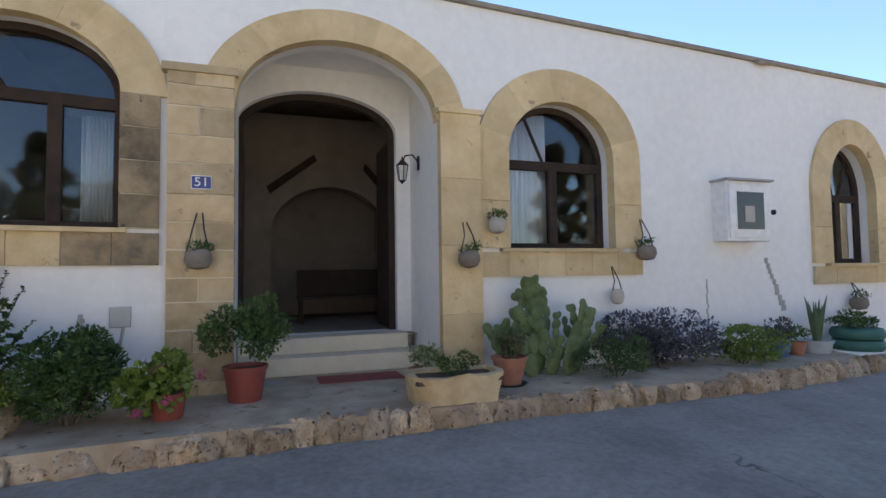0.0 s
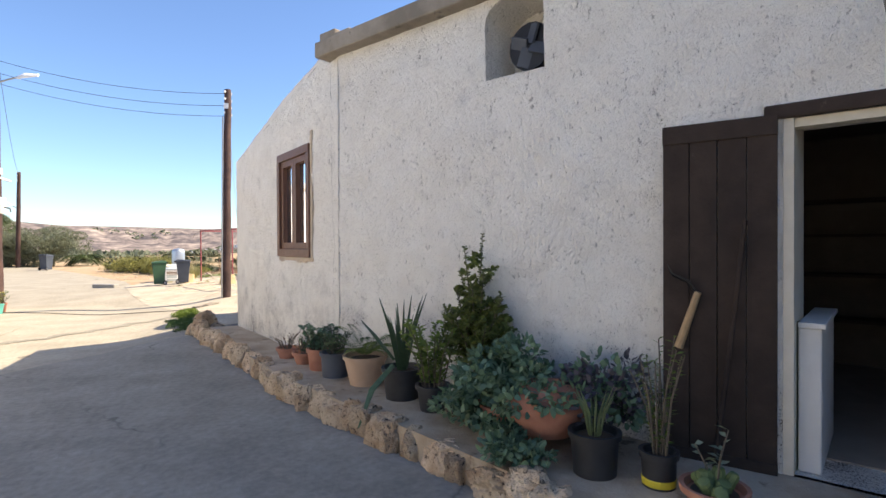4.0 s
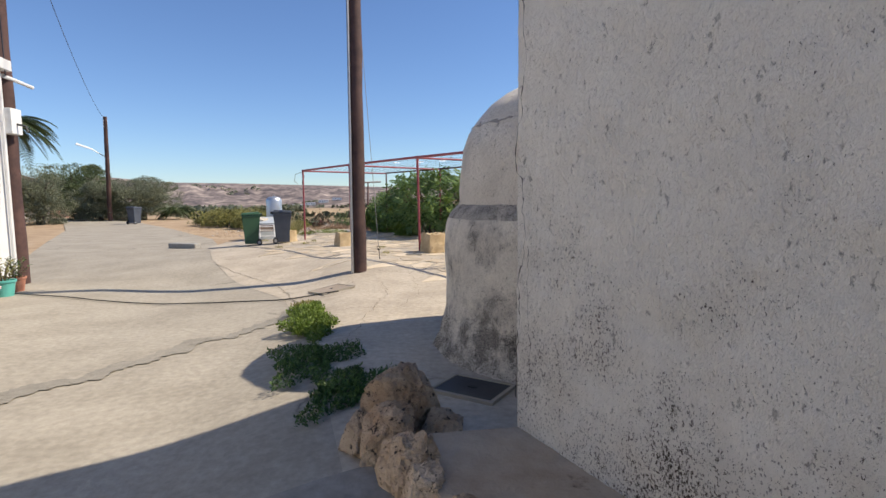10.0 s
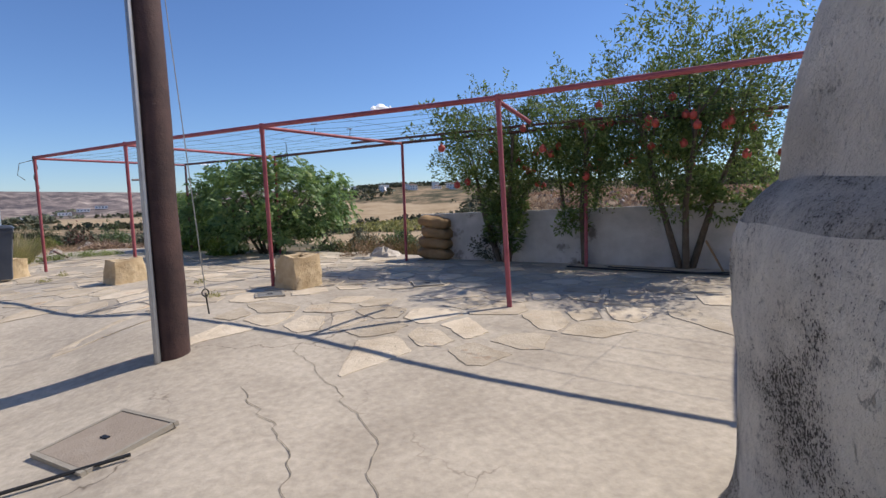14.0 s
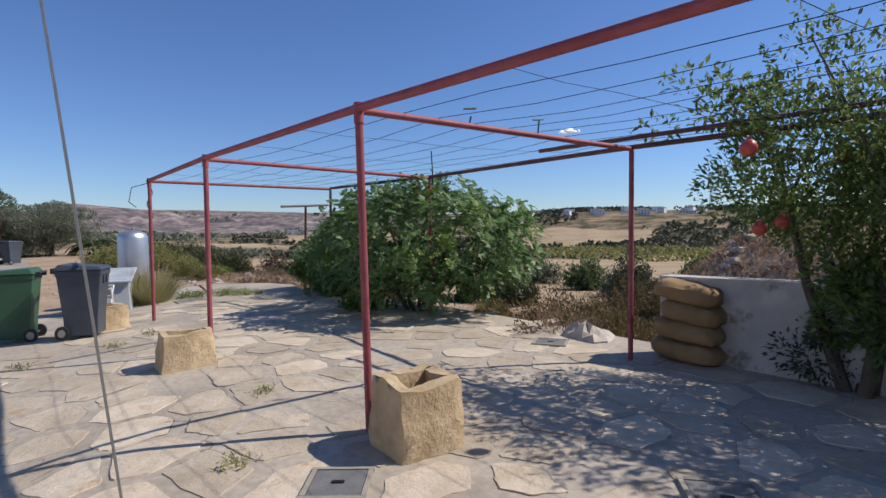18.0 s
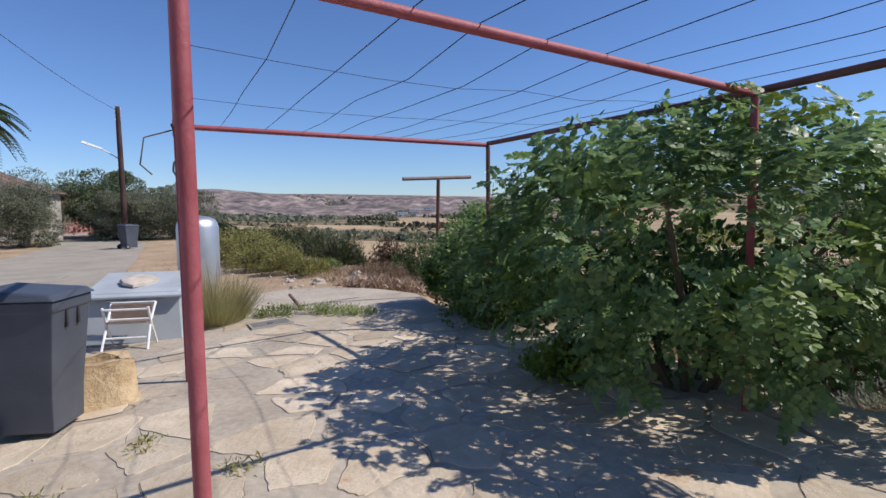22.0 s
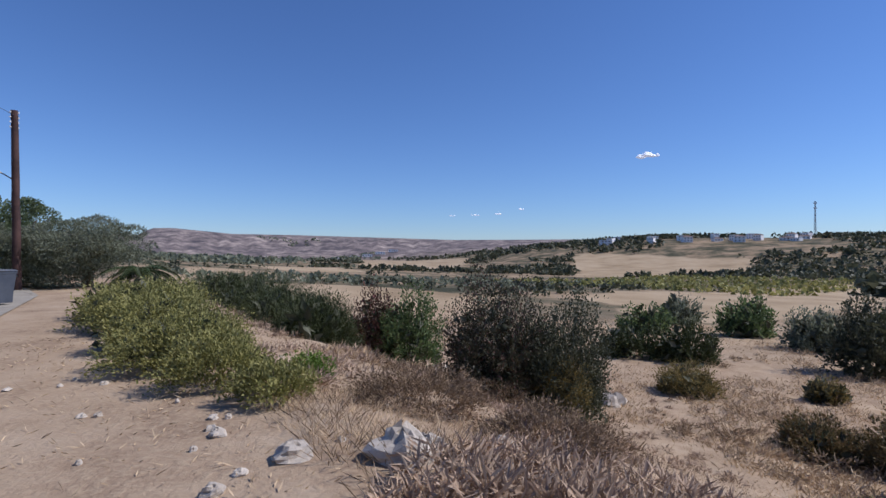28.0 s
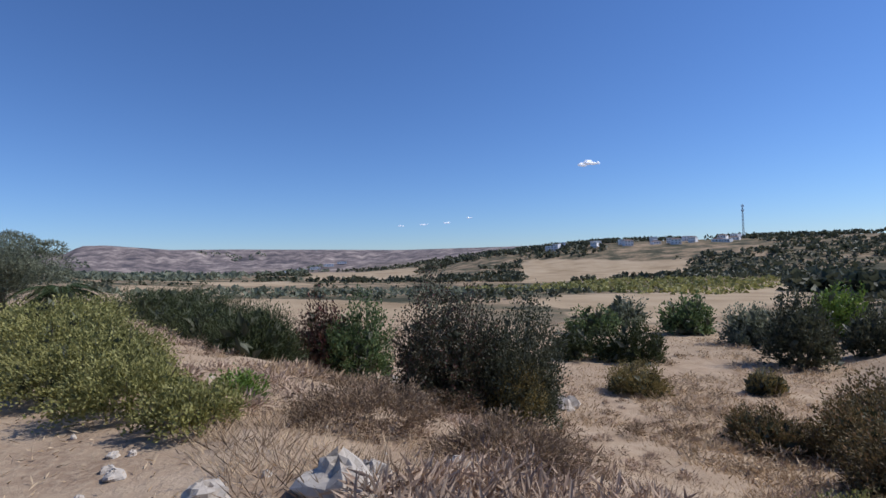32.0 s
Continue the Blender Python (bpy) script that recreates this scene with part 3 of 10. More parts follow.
def land(x, y):
    """Height of the land: the village shelf, the bank, the valley and the hills around it."""
    x, y = np.asarray(x, float), np.asarray(y, float)
    s = 0.87 * (x - 0.5) + 0.49 * (y - 23.2)
    g = base_g(x, y)
    drop = -np.interp(s, [-0.5, 1.6, 5, 9.5, 17, 32, 70, 260, 420, 900, 1500, 4200], [0, 0.55, 2.2, 3.7, 4.6, 5.4, 7.5, 14, 15, -4, -22, -40])
    # a rubble mound rises to a plateau beyond the yard's east side, its outline fitted by bearing to the camera's view
    rm = np.hypot(x + 1.5, y - 23)
    bm = np.degrees(np.arctan2(x + 1.5, y - 23))
    hi = smooth01((bm - 43.5) / 20) * (1 - smooth01((bm - 112) / 14)) * smooth01((rm - 13) / 13) * (1 - smooth01((rm - 110) / 60))
    z = g * np.clip(1 - s / 10, 0, 1) + drop
    z = z * (1 - hi) + (1.25 + 0.1 * np.sin(x * 0.3) * np.sin(y * 0.23)) * hi
    r = np.hypot(x, y - 20)
    az = np.degrees(np.arctan2(-x, y - 20))
    # the rim of hills all round, its height fitted to skyline angles in the camera's view
    rim = np.interp(az, [-80, -60, -40, -26, -15, -3, 5, 14, 20, 25.4, 27.2, 28.4, 30.5, 35, 60], [1.1, 1.15, 1.3, 1.42, 1.36, 1.34, 1.58, 1.8, 1.86, 2.36, 2.3, 1.6, 1.85, 1.8, 1.4])
    left = smooth01((az + 26) / 30)
    w = smooth01((r - 1120) / 480) * left + smooth01((r - 330) / 420) * (1 - left)
    gully = np.sin(az * 7.3 + 3 * np.sin(r * 0.004)) * np.sin(az * 2.9 + 1) + 0.5 * np.sin(az * 17 + r * 0.006)
    top = 1.4 + r * np.tan(np.radians(rim * (1 - 0.08 * smooth01((r - 1800) / 1500)))) + left * 15 * gully * w * (1 - w) * 4 * 0.5
    far = smooth01((r - 60) / 80)
    wav = 1.6 * np.sin(x * 0.021 + 1) * np.sin(y * 0.017) * far
    return (z + wav) * (1 - w) + top * w


# stubble fields of the valley floor, as corners of each
FIELDS = [
    [(-52, 118), (-34, 84), (-16, 66), (4, 72), (7, 112), (-13, 122), (-31, 117)],
    [(-46, 122), (-94, 216), (-60, 222), (-41, 184), (-34, 150)],
    [(-44, 380), (20, 415), (70, 780), (-150, 1180)],
    [(22, 80), (46, 86), (116, 150), (214, 262), (150, 226), (26, 118)],
    [(84, 322), (158, 580), (270, 436), (204, 352)],
    [(-120, 300), (-60, 250), (-30, 300), (-70, 420)],
    [(8, 62), (30, 64), (40, 80), (12, 78)],
]


def stubble(x, y):
    """1 inside a field, 0 in the scrub between."""
    x = x + 3.0 * np.sin(y * 0.11) + 1.5 * np.sin(y * 0.37 + x * 0.2)
    y = y + 4.0 * np.sin(x * 0.09) + 1.5 * np.sin(x * 0.41)
    out = np.zeros_like(x)
    for poly in FIELDS:
        hit = np.zeros(x.shape, bool)
        for (x0, y0), (x1, y1) in zip(poly, poly[1:] + poly[:1]):
            c = ((y0 > y) != (y1 > y)) & (x < (x1 - x0) * (y - y0) / (y1 - y0 + 1e-9) + x0)
            hit ^= c
        out = np.maximum(out, hit)
    return out


def strip(name, mat, rows, dz, nx=26, sub=6, zf=base_g):
    """A ground sheet between two lines; rows of (y, x of one side, x of the other)."""
    ys = np.array([r[0] for r in rows], float)
    t = np.concatenate([np.linspace(ys[i], ys[i + 1], sub, endpoint=False) for i in range(len(ys) - 1)] + [[ys[-1]]])
    xl, xr = np.interp(t, ys, [r[1] for r in rows]), np.interp(t, ys, [r[2] for r in rows])
    g = Geo()
    vs, fs = [], []
    for i, y in enumerate(t):
        for k in range(nx + 1):
            x = xl[i] + (xr[i] - xl[i]) * k / nx
            vs.append((x, y, float(zf(x, y)) + dz))
    for i in range(len(t) - 1):
        for k in range(nx):
            a = i * (nx + 1) + k
            fs.append((a, a + 1, a + nx + 2, a + nx + 1))
    return g.add(vs, fs).ob(name, mat, smooth=True)


# ---- land, road, paved yard ----
def build_ground():
    na = 560
    rad = np.concatenate([np.linspace(0, 46, 130), np.geomspace(46.6, 4200, 220)])
    ang = np.linspace(0, 2 * math.pi, na, endpoint=False)
    X = rad[:, None] * np.cos(ang)[None, :]
    Y = rad[:, None] * np.sin(ang)[None, :] + 18
    Z = land(X, Y)
    s = 0.87 * (X - 0.5) + 0.49 * (Y - 23.2)
    bump = np.array([[noise.noise((float(a) * 0.9, float(b) * 0.9, 0)) for a, b in zip(ra, rb)] for ra, rb in zip(X[:150], Y[:150])])
    rough = np.zeros_like(Z)
    rough[:150] = bump
    Z = Z + rough * 0.10 * smooth01((s + 1.2) / 2.5) - 0.03 * (1 - smooth01((s + 0.6) / 0.8)) * (np.hypot(X, Y - 18) < 70)
    vs = np.stack([X, Y, Z], -1).reshape(-1, 3)
    fs = []
    for i in range(len(rad) - 1):
        for k in range(na):
            a, b = i * na + k, i * na + (k + 1) % na
            fs.append((a, b, b + na, a + na))
    g = Geo()
    g.v, g.f = [tuple(p) for p in vs.tolist()], fs
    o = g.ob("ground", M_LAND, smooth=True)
    at = o.data.attributes.new("stubble", "FLOAT", "POINT")
    at.data.foreach_set("value", stubble(X, Y).ravel().astype(np.float32))
    return struct(o, "dry ochre earth falling to a valley of stubble fields", "ground")


build_ground()
ROAD_R = [(-25, 8.6), (-13.2, 6.42), (-11.3, 5.8), (-8.4, 5.31), (-5.84, 4.75), (-4.26, 4.39), (-1.5, 3.3), (0.36, 2.5), (1.15, 2.12), (2.8, 1.32), (4.85, 0.65), (6.7, -0.02), (7.6, -0.15), (9, -0.35),
          (12, -1.0), (15, -2.7), (18, -3.7), (21, -4.6), (24, -5.6), (32, -9.8), (42, -15.5), (52, -24), (60, -33)]
ROAD_L = [(-25, -4.3), (6.5, -4.2), (6.7, -5.05), (12, -5.85), (15, -6.45), (18, -8.2), (24, -11), (32, -14.6), (42, -20), (52, -28), (60, -36)]


def road_right(y):
    return float(np.interp(y, [p[0] for p in ROAD_R], [p[1] for p in ROAD_R]))


def road_left(y):
    return float(np.interp(y, [p[0] for p in ROAD_L], [p[1] for p in ROAD_L]))


road_ys = sorted({p[0] for p in ROAD_R} | {p[0] for p in ROAD_L})
struct(strip("road", M_ROAD, [(y, road_left(y), road_right(y) + (0.12 if y < 7 else 0)) for y in road_ys], 0.004, 24, 4), "worn pale concrete village road", "road")
PLAZA = [(6.75, -0.2, 6.0), (8, -0.4, 9.0), (10, -0.75, 8.4), (12, -1.3, 7.05), (14, -2.4, 5.95), (16.5, -3.5, 4.45), (18.5, -4.1, 3.4), (20, -4.6, 2.5), (22, -4.6, 1.1), (23.2, -3.9, -0.1), (24.3, -3.9, -0.45), (25.0, -3.6, -1.2), (25.6, -3.0, -2.2)]
struct(strip("yard_pavement", M_PLAZA, PLAZA, 0.008, 30, 4), "sunlit pale concrete yard with hairline cracks", "pavement")


ASPH = [(-25, -4.2, 8.6), (-13.2, -3.9, 6.42), (-8.4, -3.6, 5.31), (-4.26, -3.4, 4.39), (0.36, -2.9, 2.5), (2.8, -2.3, 1.32), (4.65, -1.78, 0.70), (4.94, -1.62, 0.6), (5.39, -1.42, 0.45), (5.84, -1.12, 0.29), (6.38, -0.91, 0.1), (6.68, -0.52, 0.0), (6.85, -0.1, 0.0)]
struct(strip("asphalt_pavement", M_ASPHALT, ASPH, 0.016, 24, 5), "worn grey asphalt skin over the concrete road", "road")


def ribbon(name, mat, pts, wid, dz, label, seed=0):
    """A ragged narrow patch on the ground along a line."""
    g = Geo()
    P = []
    for (x0, y0), (x1, y1) in zip(pts[:-1], pts[1:]):
        for k in range(24):
            xx, yy = x0 + (x1 - x0) * k / 24, y0 + (y1 - y0) * k / 24
            wob = 0.09 * noise.noise((xx * 2.3, yy * 2.3, seed)) + 0.05 * noise.noise((xx * 8, yy * 8, seed))
            P.append((xx + wob, yy - wob, x1 - x0, y1 - y0))
    for i, (x, y, dx, dy) in enumerate(P):
        q = math.hypot(dx, dy)
        nx, ny = -dy / q, dx / q
        fade = min(1.0, i / 6, (len(P) - 1 - i) / 6) + 0.05
        a = wid * fade * (0.55 + 0.5 * noise.noise((x * 3, y * 3, seed)) + 0.25 * noise.noise((x * 11, y * 11, seed)) + 0.3 * noise.noise((x * 27, y * 27, seed)))
        b = wid * fade * (0.55 + 0.5 * noise.noise((x * 3, y * 3, seed + 9)) + 0.25 * noise.noise((x * 11, y * 11, seed + 9)) + 0.3 * noise.noise((x * 27, y * 27, seed + 9)))
        for s in (a, -b):
            xx, yy = x + nx * s, y + ny * s
            g.v.append((xx, yy, float(base_g(xx, yy)) + dz))
    g.f = [(2 * i, 2 * i + 1, 2 * i + 3, 2 * i + 2) for i in range(len(P) - 1)]
    return struct(g.ob(name, mat), label, "road")


ribbon("road_patch", surf("road_repair", (0.195, 0.18, 0.15), (0.285, 0.262, 0.22), 9, 0.95, 0.6, 50, 1.2, (0.17, 0.15, 0.12), 0.03, 14), [(-3.3, 7.7), (-2.6, 8.3), (-2.3, 8.75), (-2.0, 9.35), (-1.5, 10.0), (-1.0, 10.7), (-0.95, 11.3)], 0.17, 0.013, "ragged grey repair along a road joint", 3)
ribbon("road_crack", surf("dark_joint", (0.14, 0.12, 0.09), (0.22, 0.19, 0.145), 20, 1.0, 0.2, 60), [(-3.55, 16.38), (-1.69, 13.46), (-1.2, 12.1), (-1.05, 11.3), (-0.95, 10.2)], 0.009, 0.013, "open joint between the road and the yard", 5)
ribbon("road_crack", bpy.data.materials["dark_joint"], [(-0.35, 8.9), (-0.2, 9.6), (-0.05, 10.4), (0.15, 11.2), (0.1, 12.4)], 0.004, 0.013, "thin crack across the yard concrete", 7)
ribbon("road_crack", bpy.data.materials["dark_joint"], [(0.2, 10.3), (0.6, 11.4), (0.55, 12.6), (1.3, 13.8)], 0.0035, 0.013, "thin crack across the yard concrete", 8)
ribbon("road_crack", bpy.data.materials["dark_joint"], [(-4.3, 3.0), (-3.6, 5.2), (-3.4, 7.5), (-3.7, 10.2)], 0.012, 0.010, "worn joint along the road", 9)


# ---- walls with openings ----
def wall_mesh(a, b, top, openings, thick, base=-0.1, step=0.14, relief=0.0, inner=True, cast=0.0):
    """A wall from a to b (plan points; its outside lies to the right of the way from a to b). top: [(u, z)...].
    openings: (u0, u1, z0, spring, rise); rise 0 is a flat head. Returns a Geo."""
    a, b = Vector((*a, 0)), Vector((*b, 0))
    d = (b - a).normalized()
    L = (b - a).length
    out = Vector((d.y, -d.x, 0))
    cuts = {0.0, L} | {t[0] for t in top if 0 < t[0] < L}
    for u0, u1, z0, sp, rise in openings:
        cuts |= {u0, u1}
        if rise:
            for k in range(1, 20):
                cuts.add(u0 + (u1 - u0) * (1 - math.cos(math.pi * k / 20)) / 2)
    us = sorted(cuts)
    full = [us[0]]
    for u in us[1:]:
        n = max(1, int((u - full[-1]) / step))
        s0 = full[-1]
        full += [s0 + (u - s0) * k / n for k in range(1, n + 1)]
    tz = lambda u: float(np.interp(u, [t[0] for t in top], [t[1] for t in top]))

    def head(o, u):
        u0, u1, z0, sp, rise = o
        if not rise:
            return sp
        c, h = (u0 + u1) / 2, (u1 - u0) / 2
        return sp + rise * math.sqrt(max(0.0, 1 - ((u - c) / h) ** 2))

    def pt(u, z, depth):
        p = a + d * u - out * depth
        if relief and depth == 0:
            q = (p.x * 2.3, p.y * 2.3, z * 2.3)
            h = noise.noise(q) + 0.6 * noise.noise((p.x * 7, p.y * 7, z * 7))
            if cast:
                lump = noise.noise((p.x * 17, p.y * 17, z * 15)) + 0.6 * noise.noise((p.x * 36, p.y * 36, z * 31))
                h += cast * (0.5 + 0.8 * abs(noise.noise((p.x * 1.1, p.y * 1.1, z * 1.1 + 5)))) * max(-0.12, min(0.55, 1.5 * lump))
            p = p + out * relief * h
        return Vector((p.x, p.y, z))

    g = Geo()
    cache = {}

    def vid(u, z, depth):
        k = (round(u, 4), round(z, 4), depth)
        if k not in cache:
            cache[k] = len(g.v)
            g.v.append(tuple(pt(u, z, depth)))
        return cache[k]

    def panel(ua, ub, za0, za1, zb0, zb1):
        n = max(1, int(max(za1 - za0, zb1 - zb0) / step))
        for k in range(n):
            f0, f1 = k / n, (k + 1) / n
            A, B = (za0 + (za1 - za0) * f0, za0 + (za1 - za0) * f1), (zb0 + (zb1 - zb0) * f0, zb0 + (zb1 - zb0) * f1)
            g.f.append((vid(ua, A[0], 0), vid(ub, B[0], 0), vid(ub, B[1], 0), vid(ua, A[1], 0)))
            if inner:
                g.f.append((vid(ub, B[0], thick), vid(ua, A[0], thick), vid(ua, A[1], thick), vid(ub, B[1], thick)))

    for ua, ub in zip(full[:-1], full[1:]):
        mid = (ua + ub) / 2
        o = [q for q in openings if q[0] < mid < q[1]]
        if not o:
            panel(ua, ub, base, tz(ua), base, tz(ub))
        else:
            q = o[0]
            if q[2] > base:
                panel(ua, ub, base, q[2], base, q[2])
                g.f.append((vid(ua, q[2], 0), vid(ub, q[2], 0), vid(ub, q[2], thick), vid(ua, q[2], thick)))
            ha, hb = head(q, ua), head(q, ub)
            panel(ua, ub, ha, tz(ua), hb, tz(ub))
            g.f.append((vid(ub, hb, 0), vid(ua, ha, 0), vid(ua, ha, thick), vid(ub, hb, thick)))
        g.f.append((vid(ua, tz(ua), 0), vid(ub, tz(ub), 0), vid(ub, tz(ub), thick), vid(ua, tz(ua), thick)))
    for q in openings:
        z0 = max(q[2], base)
        for u, flip in ((q[0], False), (q[1], True)):
            f = (vid(u, z0, 0), vid(u, z0, thick), vid(u, head(q, u), thick), vid(u, head(q, u), 0))
            g.f.append(f if flip else f[::-1])
    for u, flip in ((0.0, True), (L, False)):
        f = (vid(u, base, 0), vid(u, base, thick), vid(u, tz(u), thick), vid(u, tz(u), 0))
        g.f.append(f if flip else f[::-1])
    return g


def wall_frame(a, b):
    """Local frame on a wall: x along it, y outwards, z up."""
    a, b = Vector((*a, 0)), Vector((*b, 0))
    d = (b - a).normalized()
    out = Vector((d.y, -d.x, 0))
    m = Matrix.Identity(4)
    m.col[0][:3], m.col[1][:3], m.col[2][:3], m.col[3][:3] = d, out, (0, 0, 1), a
    return m


PA, PB, PC0, PC1 = (0.606, 6.868), (1.95, 2.97), (5.287, -2.138), (6.05, -4.48)
PC2 = (6.05 + 0.1732 * 11.6, -4.48 - 0.9849 * 11.6)
# outside lies on the road's side: run each wall so that the road is on its right-hand side
F_A = wall_frame(PB, PA)       # u from the crack towards the far corner; y points inwards here
LEN_A, LEN_B = 4.123, 6.101

# the cottage: end bay with the brown window
WA0, WA1 = LEN_A - 1.90, LEN_A - 0.81
cott_a = wall_mesh(PA, PB, [(0, 2.9), (LEN_A - 1.76, 3.40), (LEN_A, 3.66)], [(WA0, WA1, 1.36, 2.68, 0)], 0.45, relief=0.012, step=0.022, inner=False, cast=0.85)
struct(cott_a.ob("wall_cottage_end_bay", M_PLASTER33, smooth=True), "rough pinkish-white limewashed wall with sooty specks and painted pit shade", "wall")
cott_b = wall_mesh(PB, PC0, [(0, 3.56), (3.1, 3.60), (LEN_B, 3.66)], [(3.92, 4.88, 0.2, 2.19, 0), (1.88, 2.42, 2.82, 3.28, 0.17)], 0.45, relief=0.014, step=0.026, inner=False, cast=0.85)
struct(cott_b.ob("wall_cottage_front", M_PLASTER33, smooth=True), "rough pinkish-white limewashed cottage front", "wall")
FA, FB = wall_frame(PA, PB), wall_frame(PB, PC0)
FF1, FF2 = wall_frame(PC0, PC1), wall_frame(PC1, PC2)
# the cottage's end wall and back, closing it
end_n = Vector((0.93, 0.36))
PE = (PA[0] + 5.2, PA[1] + 2.0)
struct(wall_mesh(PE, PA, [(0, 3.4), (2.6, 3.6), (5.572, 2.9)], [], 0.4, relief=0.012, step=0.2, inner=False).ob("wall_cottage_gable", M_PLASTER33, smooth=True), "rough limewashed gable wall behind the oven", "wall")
roof = Geo()
roof.add([(0.606, 6.868, 2.88), (1.95, 2.97, 3.63), (5.287, -2.138, 3.63), (10.5, 1.5, 3.7), (7.5, 6.0, 3.7), (5.8, 8.87, 3.38)], [(0, 1, 2, 3, 4, 5)])
struct(roof.ob("ceiling_cottage", M_COPING), "flat earthen cottage roof", "roof")
# concrete eaves ledge
ledge = Geo()
ledge.box(-0.22, -0.3, 3.46, 6.12, 0.14, 3.62, FB)
ledge.box(-0.24, -0.25, 3.62, 0.02, 0.06, 3.74, FB)
for k in range(24):
    ledge.box(k * 0.25, -0.2, 3.62, k * 0.25 + 0.25, 0.02 + 0.05 * random.random(), 3.65 + 0.05 * random.random(), FB)
struct(ledge.ob("eaves_trim", M_COPING, bevel=0.02), "weathered concrete eaves ledge of the cottage", "trim")

# the white house: three arched bays
W1 = (0.45, 2.10, 1.86, 3.20, 0.64)
struct(wall_mesh(PC0, PC1, [(0, 4.86), (2.463, 4.80)], [W1], 0.34, step=0.3).ob("wall_white_house_first_bay", M_WHITE, smooth=True), "white rendered house wall round an arched window", "wall")
PORCH = (0.66, 2.93, -0.05, 3.2, 0.85)
W2 = (3.84, 5.40, 1.68, 2.85, 0.74)
W3 = (9.47, 10.55, 1.46, 2.60, 0.80)
struct(wall_mesh(PC1, PC2, [(0, 4.80), (3, 4.71), (11.6, 4.42)], [PORCH, W2, W3], 0.34, step=0.3).ob("wall_white_house_front", M_WHITE, smooth=True), "white rendered house front with arched openings", "wall")
coping = Geo()
coping.add([FF1 @ Vector(p) for p in ((-0.05, -0.4, 4.86), (-0.05, 0.05, 4.86), (2.46, 0.05, 4.80), (2.46, -0.4, 4.80), (-0.05, -0.4, 4.92), (-0.05, 0.05, 4.92), (2.46, 0.05, 4.86), (2.46, -0.4, 4.86))],
           [(3, 2, 1, 0), (4, 5, 6, 7), (0, 1, 5, 4), (1, 2, 6, 5), (2, 3, 7, 6), (3, 0, 4, 7)])
coping.add([FF2 @ Vector(p) for p in ((0, -0.4, 4.80), (0, 0.05, 4.80), (11.62, 0.05, 4.42), (11.62, -0.4, 4.42), (0, -0.4, 4.86), (0, 0.05, 4.86), (11.62, 0.05, 4.48), (11.62, -0.4, 4.48))],
           [(3, 2, 1, 0), (4, 5, 6, 7), (0, 1, 5, 4), (1, 2, 6, 5), (2, 3, 7, 6), (3, 0, 4, 7)])
struct(coping.ob("coping_trim", M_COPING), "thin dark coping along the white house roof", "trim")
# its far return wall, back and roof close the rooms
back_a, back_b = (11.6, -0.5), (14.0, -14.0)
struct(wall_mesh(PC2, back_b, [(0, 4.42), (5.5, 4.42)], [], 0.3, step=1.0).ob("wall_white_house_side", M_WHITE), "white side wall of the house", "wall")
struct(wall_mesh(back_b, back_a, [(0, 4.42), (14, 4.8)], [], 0.3, step=1.5).ob("wall_white_house_back", M_WHITE), "back wall of the white house", "wall")
struct(wall_mesh(back_a, (PC0[0] + 0.1, PC0[1]), [(0, 4.8), (6.5, 4.8)], [], 0.3, step=1.5).ob("wall_white_house_party", M_WHITE), "party wall of the white house", "wall")
hr = Geo()
hr.add([(PC0[0], PC0[1], 4.70), (PC1[0], PC1[1], 4.70), (PC2[0], PC2[1], 4.38), (*back_b, 4.38), (*back_a, 4.7)], [(0, 1, 2, 3, 4)])
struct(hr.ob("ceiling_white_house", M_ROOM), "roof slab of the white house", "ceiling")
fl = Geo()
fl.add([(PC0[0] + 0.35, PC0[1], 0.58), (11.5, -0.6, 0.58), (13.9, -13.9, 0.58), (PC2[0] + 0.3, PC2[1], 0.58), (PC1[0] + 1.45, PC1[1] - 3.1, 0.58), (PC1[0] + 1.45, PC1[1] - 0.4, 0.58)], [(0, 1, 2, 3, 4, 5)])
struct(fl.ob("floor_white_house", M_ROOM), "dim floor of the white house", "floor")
struct(Geo().box(2.5, -3.6, 0.10, 6.0, -0.4, 0.21, FB).ob("floor_cottage", M_ROOM), "dim cottage floor", "floor")
PERG_F = [(-1.97, 20.41), (-0.53, 17.80), (0.975, 15.49), (2.54, 12.69), (4.1, 10.2)]
PERG_B = [(0.51, 21.92), (1.98, 19.63), (3.41, 16.71), (4.98, 14.15), (6.5, 11.7)]


def gz(x, y):
    return float(base_g(x, y)) + 0.012


def wall_x(y):
    """x of the house fronts along the road."""
    if y < PC1[1]:
        return PC1[0] + 0.1759 * (PC1[1] - y)
    return float(np.interp(y, [PC1[1], PC0[1], PB[1], PA[1]], [PC1[0], PC0[0], PB[0], PA[0]]))


# ---- raised plinth along the fronts ----
def plinth_z(x, y):
    return float(np.interp(y, [-14, -5, -2.5, 0, 3, 6.9], [0.16, 0.2, 0.2, 0.2, 0.2, 0.14]))


